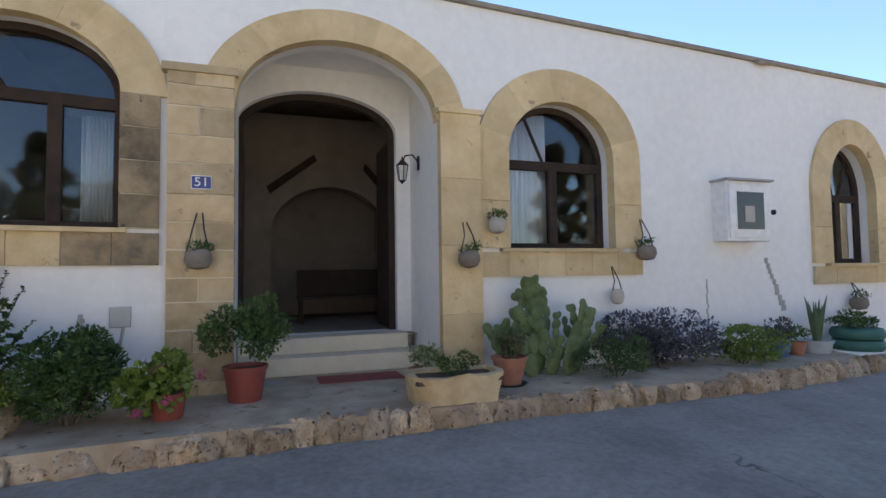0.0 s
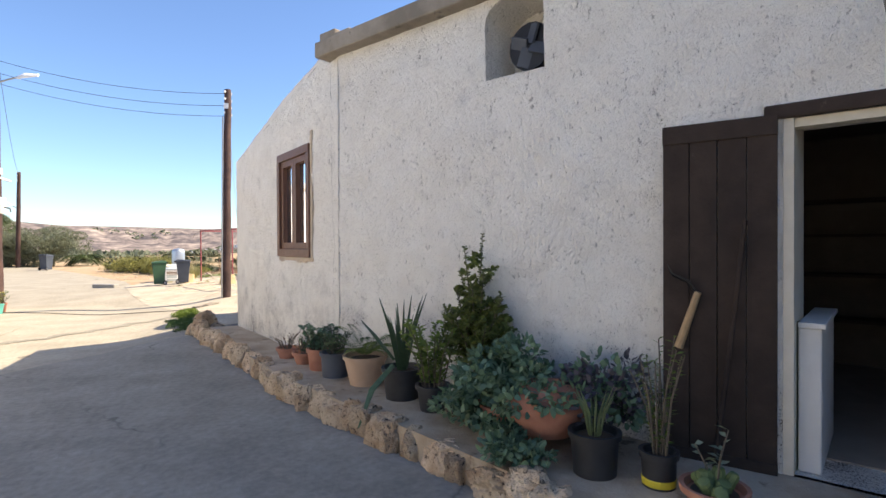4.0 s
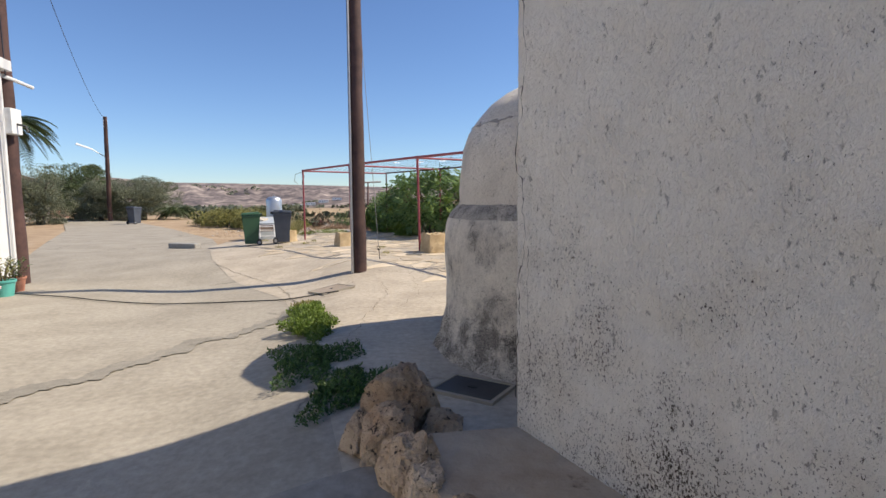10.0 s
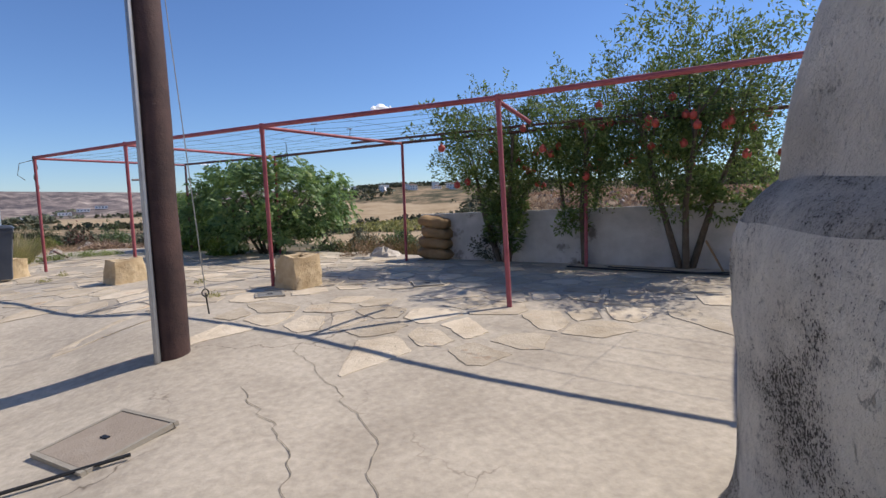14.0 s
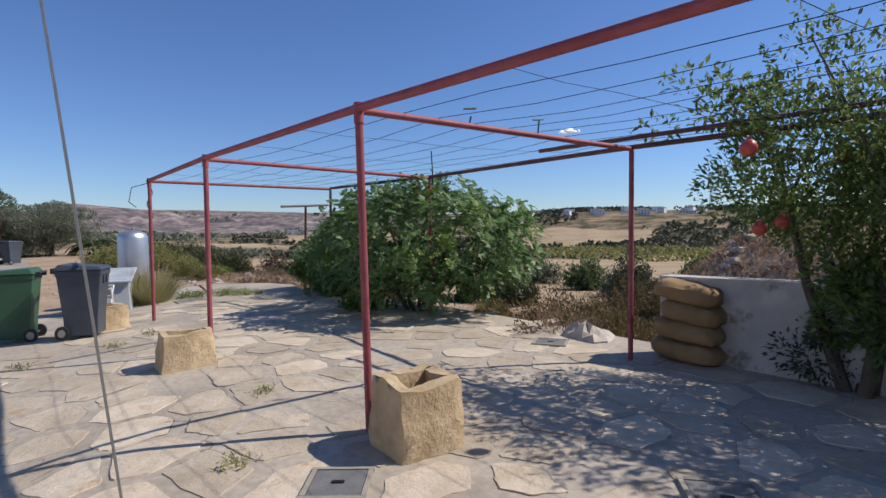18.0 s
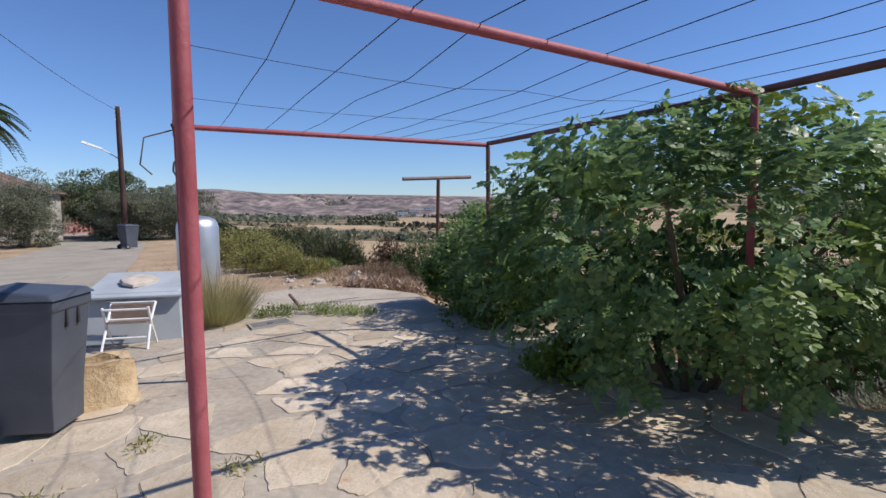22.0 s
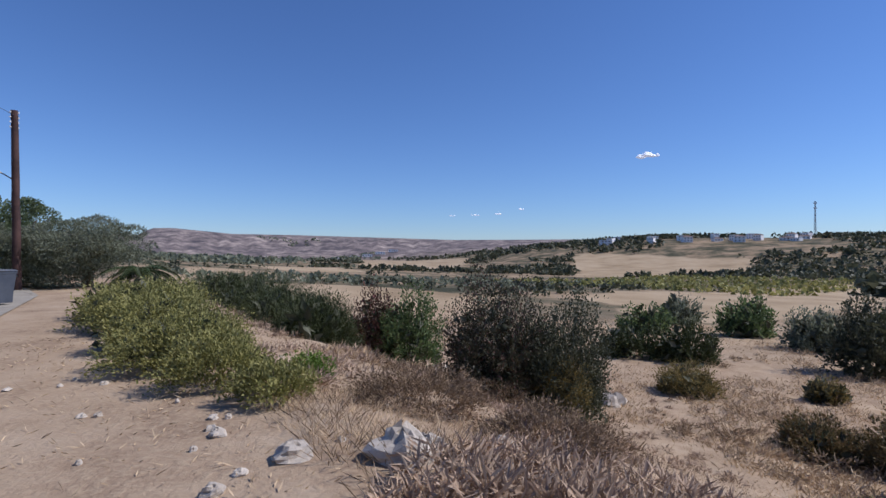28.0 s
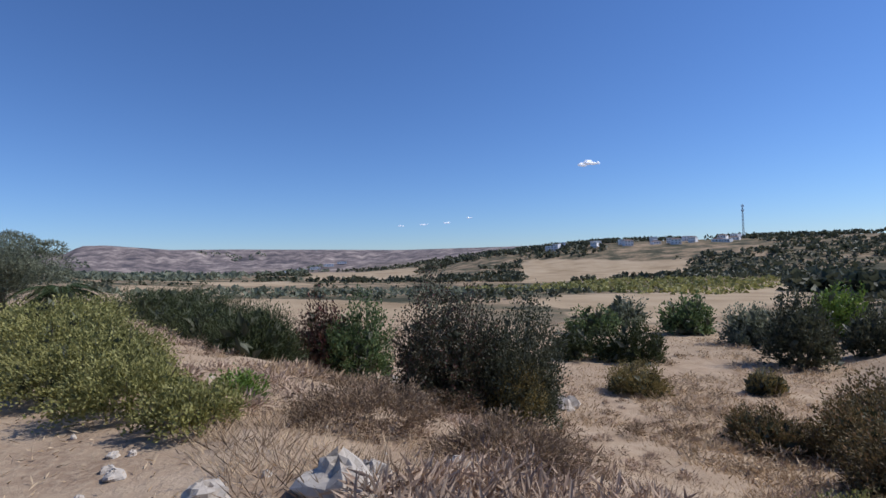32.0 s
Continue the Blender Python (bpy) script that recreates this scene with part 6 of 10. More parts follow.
def crown_points(n, radii, clumps=14, spread=0.38, flat=0.0, rng=None, inner=0.55):
    """Points of an uneven crown round the origin, with the way out at each."""
    g = rng if rng is not None else RNG
    radii = np.asarray(radii, float)
    c = unit(g.normal(size=(clumps, 3)))
    c[:, 2] = np.abs(c[:, 2]) * (1 - flat) + c[:, 2] * flat
    c *= g.uniform(inner, 0.88, size=(clumps, 1))
    c[: clumps // 4] *= 0.4
    size = g.uniform(0.6, 1.25, clumps) * spread
    k = g.integers(0, clumps, n)
    q = unit(g.normal(size=(n, 3))) * (g.uniform(0.35, 1.0, (n, 1)) ** 0.5)
    p = c[k] + q * size[k][:, None]
    out = unit(q + 0.5 * p)
    return p * radii, out


def crown(name, mat, n, centre, radii, leaf, wide, parent=None, clumps=14, spread=0.38, flat=0.3, floor=None, rng=None, label="", up=0.25, inner=0.55, oval=False):
    g = rng if rng is not None else RNG
    P, out = crown_points(n, radii, clumps, spread, flat, g, inner)
    P = P + np.asarray(centre, float)
    if floor is not None:
        P[:, 2] = np.maximum(P[:, 2], floor + g.uniform(0, 0.12, n))
    D = unit(out + g.normal(size=P.shape) * 0.6 + np.array([0, 0, up]))
    N = unit(out * 0.6 + g.normal(size=P.shape) * 0.5 + np.array([0, 0, 0.7]))
    return leaf_mesh(name, P, D, N, leaf * g.uniform(0.6, 1.25, n), leaf * wide * g.uniform(0.7, 1.2, n), mat, parent, label=label, oval=oval)


def blades(name, mat, n, radius, height, wid, parent=None, lean=0.5, rng=None, centre=(0, 0, 0), shape=None, label=""):
    """A tuft of grass or stalks."""
    g = rng if rng is not None else RNG
    a, r = g.uniform(0, 6.283, n), radius * np.sqrt(g.uniform(0, 1, n))
    P = np.stack([np.cos(a) * r, np.sin(a) * r, np.zeros(n)], 1)
    if shape is not None:
        P = shape(P)
    P = P + np.asarray(centre, float)
    D = np.stack([np.cos(a) * lean * g.uniform(0, 1, n), np.sin(a) * lean * g.uniform(0, 1, n), np.ones(n)], 1) + g.normal(size=(n, 3)) * 0.12
    N = unit(np.stack([np.cos(a), np.sin(a), np.full(n, 0.2)], 1) + g.normal(size=(n, 3)) * 0.4)
    return leaf_mesh(name, P, D, N, height * g.uniform(0.45, 1.1, n), wid, mat, parent, fold=0.1, label=label)


def limbs(pairs, r0, r1, parent, name="limb", mat=None, n=7):
    for a, b in pairs:
        a, b = Vector(a), Vector(b)
        m = (a + b) / 2 + Vector((random.uniform(-0.06, 0.06), random.uniform(-0.06, 0.06), 0.03)) * (b - a).length
        Geo().tube([a, m, b], [r0, (r0 + r1) / 2, r1], n).ob(name, mat or M_BARK, parent, smooth=True)


random.seed(3)
# ---- the big green shrub under the pergola ----
sh = thing("shrub", "big dense dark green shrub growing through the pergola", "shrub", pose(1.85, 20.15, 0.1))
for k in range(9):
    a = k * 0.7
    limbs([((0.15 * math.cos(a), 0.15 * math.sin(a), 0), (1.0 * math.cos(a), 0.9 * math.sin(a), 1.1 + 0.5 * random.random()))], 0.035, 0.012, sh)
rg = np.random.default_rng(21)
def pinnate(parent, clumps, per, centre, radii, mat, g, low=-0.6, size=0.2, bulge=0.3):
    """Clumps of feathered leaves all round a shrub: paired round leaflets on flat sprays that fan from each branch end."""
    c = unit(g.normal(size=(clumps, 3)))
    c[:, 2] = np.where(c[:, 2] < low, -c[:, 2], c[:, 2])
    c[:, :2] *= (1 + 0.45 * np.minimum(c[:, 2:], 0))
    C = np.asarray(centre) + c * np.asarray(radii) * g.uniform(0.72, 1.0, (clumps, 1))
    i = np.repeat(np.arange(clumps), per)
    m = len(i)
    ax = unit(c[i] * 0.8 + np.array([0, 0, 0.45]))
    turn = unit(np.cross(ax, g.normal(size=(m, 3))))
    d = unit(ax * g.uniform(0.1, 0.9, (m, 1)) + turn + np.array([0, 0, 0.1]))
    O = C[i] + ax * g.uniform(-bulge, bulge, (m, 1)) * 0.7 + turn * g.uniform(0.0, 0.10, (m, 1))
    up = unit(ax + np.array([0, 0, 0.8]) + g.normal(size=(m, 3)) * 0.3)
    sd = unit(np.cross(d, up))
    up = np.cross(sd, d)
    L = size * g.uniform(0.7, 1.2, m)
    ps, ds, ns, ls = [], [], [], []
    for k in range(5):
        f = 0.18 + 0.2 * k
        for sg in (-1, 1):
            ps.append(O + d * (L * f)[:, None] - up * (L * f * f * 0.25)[:, None])
            ds.append(sd * sg + d * 0.45 + g.normal(size=(m, 3)) * 0.12)
            ns.append(up + g.normal(size=(m, 3)) * 0.2)
            ls.append(L * (0.36 - 0.02 * abs(k - 2)))
    ps.append(O + d * L[:, None] - up * (L * 0.25)[:, None])
    ds.append(d + g.normal(size=(m, 3)) * 0.1)
    ns.append(up)
    ls.append(L * 0.34)
    P, D, N, S = np.concatenate(ps), np.concatenate(ds), np.concatenate(ns), np.concatenate(ls)
    P[:, 2] = np.maximum(P[:, 2], 0.03)
    return leaf_mesh("leaves", P, D, N, S, S * 0.74, mat, parent, fold=0.10, droop=0.10, oval=True)


# a darker green inside paints in the shade between the clumps
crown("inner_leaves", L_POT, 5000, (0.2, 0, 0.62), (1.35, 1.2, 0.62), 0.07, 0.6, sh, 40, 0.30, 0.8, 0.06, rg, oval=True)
pinnate(sh, 250, 16, (0.14, 0, 0.88), (1.88, 1.68, 1.03), L_GREEN, rg, size=0.125, bulge=0.2)
pinnate(sh, 22, 9, (0.12, 0, 0.95), (1.96, 1.76, 1.05), L_LIME, rg, -0.2, 0.14, 0.2)
TIPS = []
for k in range(26):
    a, t = rg.uniform(0, 6.28), rg.uniform(0.1, 0.85)
    bx, by = 1.5 * t * math.cos(a), 1.4 * t * math.sin(a)
    bz = 0.86 + 0.95 * math.sqrt(max(0.05, 1 - t * t))
    hgt = rg.uniform(0.12, 0.34)
    Pt = np.stack([np.full(26, bx) + rg.normal(size=26) * 0.035, np.full(26, by) + rg.normal(size=26) * 0.035, bz - 0.15 + np.linspace(0, hgt + 0.15, 26)], 1)
    TIPS.append(Pt)
Pt = np.concatenate(TIPS)
tagged(leaf_mesh("shoot_leaves", Pt, rg.normal(size=Pt.shape) + np.array([0, 0, 0.4]), rg.normal(size=Pt.shape) + np.array([0, 0, 1.0]), 0.07, 0.044, L_GREEN, sh, oval=True), kind="stuff")
th = thing("shrub", "lower green thicket climbing round the trellis post", "shrub", pose(0.45, 22.7, 0.0))
crown("crown", L_THICKET, 14000, (0.30, 0.0, 0.68), (0.90, 1.35, 0.98), 0.05, 0.7, th, 60, 0.26, 0.8, 0.0, rg, oval=True)
crown("skirt", L_LIME, 5500, (0.16, -0.05, 0.30), (0.70, 1.2, 0.40), 0.05, 0.7, th, 40, 0.28, 0.8, 0.0, rg, oval=True)
crown("inner_leaves", L_THICKET, 2000, (0.45, 0.0, 0.55), (0.7, 1.1, 0.7), 0.09, 0.7, th, 30, 0.3, 0.8, 0.0, rg, oval=True)
for k, (x, y, h) in enumerate(((0.3, -0.6, 1.85), (0.1, 0.6, 1.75), (0.55, 0.2, 1.95), (0.75, -0.5, 2.1), (0.6, -0.9, 1.9), (0.9, 0.4, 1.7), (0.35, -0.3, 1.7))):
    n = 52
    z = np.linspace(0.7, h, n)
    Pt = np.stack([x + 0.10 * np.sin(z * 4 + k) + rg.normal(size=n) * 0.03, y + 0.08 * np.cos(z * 5 + k) + rg.normal(size=n) * 0.03, z], 1)
    tagged(leaf_mesh("shoot_leaves", Pt, rg.normal(size=(n, 3)) + np.array([0, 0, 0.3]), rg.normal(size=(n, 3)) + np.array([0, 0, 0.8]), 0.06, 0.042, L_LIME if k % 2 else L_THICKET, th, oval=True), kind="stuff")
    Geo().tube([(x, y, 0.3), (x + 0.05, y, 0.5 * (0.3 + h)), (x + 0.1 * math.sin(h * 4 + k), y + 0.08 * math.cos(h * 5 + k), h)], [0.008, 0.006, 0.003], 5).ob("stem", M_BARK, th)
tp = thing("shrub", "leafy shrub round the foot of the trellis post", "shrub", pose(0.08, 23.42, gz(0.08, 23.42) - 0.05))
crown("crown", L_LIME, 4600, (0, 0, 0.46), (0.40, 0.42, 0.48), 0.045, 0.7, tp, 34, 0.3, 0.8, 0.0, rg, oval=True)
crown("young_leaves", L_LIME, 900, (0, 0, 0.66), (0.38, 0.4, 0.36), 0.045, 0.7, tp, 12, 0.4, 0.8, 0.2, rg, oval=True)
for k in range(4):
    limbs([((0.03 * k, 0.02, 0.0), (0.35 * math.cos(k * 1.7), 0.35 * math.sin(k * 1.7), 0.7))], 0.014, 0.005, tp, "stem")
# leaves close to the trellis post, on the far side
vn = thing("vine", "bright green vine leaves sprawling beside the trellis post", "vine", pose(1.0, 23.5, -0.1))
crown("foliage", L_GREEN, 4600, (0.1, 0.15, 0.45), (0.7, 0.7, 0.65), 0.068, 0.75, vn, 16, 0.4, 0.6, 0.0, rg, oval=True)
crown("foliage", L_LIME, 900, (0.1, 0.15, 0.75), (0.7, 0.7, 0.65), 0.068, 0.75, vn, 8, 0.4, 0.6, 0.0, rg, oval=True)


# ---- pomegranate trees ----
def pomegranate(x, y, stems, cz, radii, n, label, fruit, seed, extra=()):
    g = np.random.default_rng(seed)
    t = thing("pomegranate_tree", label, "tree", pose(x, y, gz(x, y)), "pomegranate trees by the wall")
    for k in range(stems):
        a = k * 2.4 + seed
        top = Vector((0.55 * radii[0] * math.cos(a), 0.55 * radii[1] * math.sin(a), cz + 0.15 * k % 0.5))
        b = Vector((0.07 * math.cos(a), 0.07 * math.sin(a), -0.05))
        m1 = b.lerp(top, 0.45) + Vector((0.06 * math.sin(a * 3), 0.05, 0))
        Geo().tube([b, m1, top], [0.05, 0.035, 0.014], 8).ob("trunk", M_BARK, t, smooth=True)
        for j in range(3):
            e = top + Vector((g.uniform(-0.5, 0.5), g.uniform(-0.5, 0.5), g.uniform(0.1, 0.6)))
            limbs([(m1.lerp(top, 0.4 + 0.25 * j), e)], 0.015, 0.005, t, "limb")
    crown("crown", L_FIG, n, (0, 0, cz), radii, 0.052, 0.42, t, 60, 0.27, 0.95, None, g, inner=0.45, oval=True)
    for c, r, m in extra:
        crown("crown", L_FIG, m, c, r, 0.08, 0.42, t, 9, 0.4, 0.9, 0.05, g)
    sp = []
    for k in range(26):
        d = unit(g.normal(size=3) + np.array([0, 0, 0.9]))
        d[2] = abs(d[2])
        b0 = np.array([0, 0, cz]) + d * np.asarray(radii) * 0.86
        w = unit(d + g.normal(size=3) * 0.35 + np.array([0, 0, 0.3]))
        tt = np.linspace(0, g.uniform(0.25, 0.65), 34)[:, None]
        sp.append(b0 + w * tt + np.array([0, 0, -0.35]) * tt ** 2 + g.normal(size=(34, 3)) * 0.018)
    sp = np.concatenate(sp)
    tagged(leaf_mesh("sprays", sp, g.normal(size=sp.shape) + np.array([0, 0, 0.5]), g.normal(size=sp.shape) + np.array([0, 0, 1.0]), 0.055, 0.022, L_FIG, t, oval=True), kind="stuff")
    Pf, out = crown_points(fruit, radii, 60, 0.5, 0.8, g)
    for k in range(fruit):
        p = Pf[k] * 1.0
        p[2] = p[2] * 0.6 - 0.1
        f = Geo().lathe([(0.007, -0.05), (0.032, -0.042), (0.048, -0.012), (0.048, 0.015), (0.032, 0.042), (0.011, 0.05), (0.015, 0.064)], 12, (p[0], p[1], cz + p[2]))
        f.ob("fruit", M_POMEGRANATE, t, "red pomegranate", smooth=True)
    return t


pomegranate(4.54, 15.50, 4, 1.62, (1.02, 1.05, 1.0), 15500, "slim pomegranate tree with a leafy foot", 10, 31, [((-0.05, 0.0, 0.6), (0.42, 0.42, 0.65), 2400), ((-0.75, 0.75, 2.2), (0.6, 0.6, 0.3), 500)])
pomegranate(5.22, 14.42, 3, 1.72, (1.0, 1.05, 1.12), 17000, "pomegranate tree hung with red fruit before the white wall", 22, 33, [((-0.2, 0.1, 0.62), (0.3, 0.3, 0.3), 400)])
pomegranate(5.85, 13.22, 5, 1.92, (1.45, 1.5, 1.25), 31000, "spreading pomegranate tree hung with red fruit", 40, 32, [((0.55, -0.75, 0.85), (0.5, 0.5, 0.28), 450), ((0.0, 0.0, 0.95), (0.6, 0.6, 0.5), 1800), ((-0.3, 0.2, 3.2), (0.7, 0.7, 0.55), 450), ((0.5, -1.3, 2.9), (0.6, 0.6, 0.5), 350)])
dk = thing("shrub", "dark low shrub at the foot of the white wall", "shrub", pose(4.55, 15.75, 0.1))
crown("crown", L_DARK, 1500, (0, 0, 0.4), (0.42, 0.4, 0.45), 0.06, 0.4, dk, 10, 0.4, 0.8, 0.0, rg)


# ---- scrub on the bank and in the valley ----
def scrub(x, y, radii, mat, n, leaf, wide, label, cat="bush", name="bush", group="", seed=0, twigs=0, dz=0.0):
    g = np.random.default_rng(seed + int(abs(x * 13) + abs(y * 7)))
    z = float(land(x, y)) + dz
    b = thing(name, label, cat, pose(x, y, z), group)
    per = 20
    m = n // per
    c = unit(g.normal(size=(m, 3)) + np.array([0, 0, 0.25]))
    c[:, 2] = np.abs(c[:, 2])
    lobe = unit(g.normal(size=(7, 3)) + np.array([0, 0, 0.4]))
    lobe[:, 2] = np.abs(lobe[:, 2])
    ln_ = (0.62 + 0.38 * np.max(np.maximum(0, c @ lobe.T) ** 5, 1)) * g.uniform(0.8, 1.0, m)
    end = c * ln_[:, None] * np.asarray(radii) * np.array([0.98, 0.98, 1.0])
    foot = c * np.asarray(radii) * np.array([0.3, 0.3, 0.0])
    t = g.uniform(0.3, 1.0, (m, per)) ** 0.8
    P = (foot[:, None] * (1 - t[..., None]) + end[:, None] * t[..., None]).reshape(-1, 3)
    P[:, 2] += np.repeat(0.10 * radii[2] * (1 - c[:, 2]), per) * np.sin(np.pi * t.ravel())
    P += g.normal(size=P.shape) * leaf * 0.55
    P[:, 2] = np.maximum(P[:, 2], -0.1)
    D = np.repeat(unit(end - foot), per, 0) * 0.9 + g.normal(size=P.shape) * 0.55 + np.array([0, 0, 0.2])
    N = g.normal(size=P.shape) + np.repeat(c, per, 0) * 0.6 + np.array([0, 0, 0.5])
    leaf_mesh("crown", P, D, N, leaf * g.uniform(0.6, 1.3, len(P)), leaf * wide * g.uniform(0.7, 1.2, len(P)), mat, b)
    # large dark leaves at the core stand in for the bush's inner shade
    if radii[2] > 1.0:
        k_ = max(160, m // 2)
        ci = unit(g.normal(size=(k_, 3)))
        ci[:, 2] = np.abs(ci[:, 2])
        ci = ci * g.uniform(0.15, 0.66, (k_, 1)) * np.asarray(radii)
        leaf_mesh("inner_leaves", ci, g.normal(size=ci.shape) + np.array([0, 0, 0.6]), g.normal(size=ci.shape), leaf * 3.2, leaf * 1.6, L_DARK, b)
    for k in range(max(3, twigs)):
        a = k * 2.4
        e = (radii[0] * 0.4 * math.cos(a), radii[1] * 0.4 * math.sin(a), radii[2] * (0.4 + 0.2 * random.random()))
        limbs([((0.1 * math.cos(a), 0.1 * math.sin(a), -0.1), e)], min(0.03, 0.012 * radii[2]), 0.004, b, "twig", n=5)
    return b



for k, (x, y, r) in enumerate(((-9.5, 44.5, 2.6), (-7.4, 41.4, 2.4), (-5.6, 38.4, 2.0), (-4.4, 36.0, 1.3), (-11.5, 48.5, 2.6))):
    scrub(x, y, (r * 1.15, r * 1.15, 2.15 - 0.16 * k + 0.5 * (k == 4)), leafy("broom_green", (0.035, 0.05, 0.018), (0.075, 0.09, 0.03), 0.7, 0.15) if k == 0 else bpy.data.materials["broom_green"], 17000, 0.12, 0.14, "fine-leaved dark green broom on the bank", group="broom along the bank", seed=20 + k, dz=-0.2)
leafy("rusty_scrub", (0.15, 0.12, 0.045), (0.32, 0.25, 0.09), 0.7, 0.25)
leafy("reddish_bush", (0.07, 0.04, 0.032), (0.13, 0.085, 0.05), 0.5, 0.2, (0.21, 0.06, 0.06))
leafy("dark_bronze", (0.04, 0.045, 0.026), (0.105, 0.10, 0.06), 0.55, 0.2, (0.17, 0.08, 0.07))
leafy("dark_rust_scrub", (0.085, 0.07, 0.032), (0.22, 0.165, 0.072), 0.7, 0.25, (0.27, 0.16, 0.08))
BUSHES = [
    (2.05, 37.5, 1.85, 3.75, "dark_scrub", "big dark grey-green bush in the dry grass"),
    (0.25, 37.3, 1.6, 3.55, "dark_bronze", "tall bronze-tipped dark bush beside a bigger one"),
    (1.9, 36.9, 1.25, 1.95, "rusty_scrub", "brown-green low bush at the foot of another"),
    (0.1, 36.2, 1.0, 0.8, "brown_scrub", "low dry brush round a big bush"),
    (-2.2, 42.7, 1.5, 2.9, "bush_green", "rounded green bush on the slope"),
    (-3.5, 42.9, 1.1, 2.6, "reddish_bush", "green bush flushed with red leaves"),
    (9.7, 45.0, 1.6, 1.45, "rusty_scrub", "low brown-green cushion bush in the field"),
    (13.9, 53.3, 2.6, 2.3, "broom_green", "dark rounded bush in the valley"),
    (10.6, 54.5, 2.2, 1.9, "broom_green", "dark low bush in the valley"),
    (17.9, 68.4, 2.7, 2.4, "bush_green", "green bush in a stubble field"),
    (25.8, 78.2, 2.9, 3.1, "olive_grey_green", "grey-green bush in a stubble field"),
    (27.1, 68.4, 2.9, 3.5, "bush_green", "green bush in a stubble field"),
    (27.5, 60.4, 2.3, 3.2, "olive_grey_green", "grey-green bush on the valley floor"),
    (23.0, 50.6, 2.3, 4.6, "dark_scrub", "tall dark bush on the valley floor"),
    (39.3, 64.7, 3.1, 5.0, "bright_weed", "lime green leafy tree behind a dark bush"),
    (29.6, 52.5, 2.2, 2.9, "dark_scrub", "dark bush below the rubble mound"),
    (11.2, 35.4, 2.0, 1.7, "dark_rust_scrub", "dark brown-green prickly scrub on the bank"),
    (10.6, 32.6, 2.4, 2.3, "dark_rust_scrub", "dark brown-green prickly scrub on the bank"),
    (13.6, 36.6, 2.0, 1.7, "dark_rust_scrub", "dark brown-green prickly scrub on the bank"),
    (12.6, 31.4, 2.2, 2.6, "dark_rust_scrub", "dark brown-green prickly scrub on the bank"),
    (15.4, 44.3, 1.0, 1.1, "rusty_scrub", "low brown-green cushion bush in the field"),
    (9.3, 32.6, 1.5, 1.3, "dark_rust_scrub", "dark brown-green prickly scrub on the bank"),
    (9.5, 36.9, 1.4, 1.3, "dark_rust_scrub", "dark brown-green prickly scrub on the bank"),
    (7.4, 30.9, 1.3, 0.9, "dark_rust_scrub", "brown prickly scrub on the bank"),
    (13.3, 29.2, 1.7, 2.0, "dark_scrub", "dark scrub in the hollow below the mound"),
    (12.6, 26.6, 1.5, 1.8, "dark_scrub", "dark scrub in the hollow below the mound"),
    (9.5, 23.6, 1.3, 1.5, "olive_grey_green", "grey-green bush in the hollow beyond the yard"),
    (12.2, 26.4, 1.5, 1.7, "yellow_green_scrub", "yellow-green bush in the hollow beyond the yard"),
    (7.6, 21.6, 1.3, 1.3, "rusty_scrub", "brown-green scrub beyond the yard edge"),
    (3.9, 28.9, 0.8, 0.9, "yellow_green_scrub", "yellowish weeds below the trellis post"),
    (6.0, 28.6, 1.1, 1.2, "yellow_green_scrub", "yellowish weeds below the trellis post"),
    (5.2, 27.2, 0.9, 0.9, "yellow_green_scrub", "yellowish weeds below the trellis post"),
    (-8.6, 35.6, 1.5, 1.25, "yellow_green_scrub", "yellow-green scrub heaped along the edge"),
    (-7.3, 33.6, 1.4, 1.2, "yellow_green_scrub", "yellow-green scrub heaped along the edge"),
    (-6.0, 31.6, 1.25, 1.1, "yellow_green_scrub", "yellow-green scrub heaped along the edge"),
    (-4.9, 30.0, 1.05, 0.95, "yellow_green_scrub", "yellow-green scrub heaped along the edge"),
    (-3.9, 28.8, 0.75, 0.7, "yellow_green_scrub", "yellow-green scrub heaped along the edge"),
    (-3.1, 28.0, 0.5, 0.5, "yellow_green_scrub", "yellow-green scrub heaped along the edge"),
    (-3.0, 29.0, 0.3, 0.4, "bright_weed", "bright green weed among dry stalks"),
    (-1.7, 28.3, 0.9, 0.45, "brown_scrub", "matted brown stalks on the bank"),
    (-0.6, 27.3, 0.7, 0.4, "brown_scrub", "matted brown stalks on the bank"),
]
for k, (x, y, w, h, mt, lb) in enumerate(BUSHES):
    d = math.hypot(x + 1.5, y - 23)
    lf = min(0.34, max(0.045, 0.006 * d))
    wide = 0.3 if mt in ("rusty_scrub", "brown_scrub") else 0.5
    n = int(min(24000 if d < 20 else 11000, 15.0 * w * h / (lf * lf * wide)))
    scrub(x, y, (w * 1.22, w * 1.12, h * (1.3 if h > 1.5 else 1.1)), bpy.data.materials[mt], n, lf, wide, lb, group="bushes of the valley", seed=200 + k, twigs=3 if h > 1.5 else 0)
# dry thicket behind the yard's edge
for k, (x, y, r, h) in enumerate(((4.3, 18.6, 0.9, 0.95), (5.3, 17.4, 0.9, 0.95), (3.9, 19.8, 1.0, 0.9), (5.6, 19.2, 1.2, 1.2), (6.6, 17.0, 1.1, 1.3), (4.6, 21.4, 1.2, 1.0))):
    scrub(x, y, (r, r, h), bpy.data.materials["dark_rust_scrub"] if k % 2 == 0 else L_OLIVE, 3600, 0.07, 0.3, "tangled half-dry thicket behind the yard", group="thicket behind the yard", seed=80 + k, twigs=4)
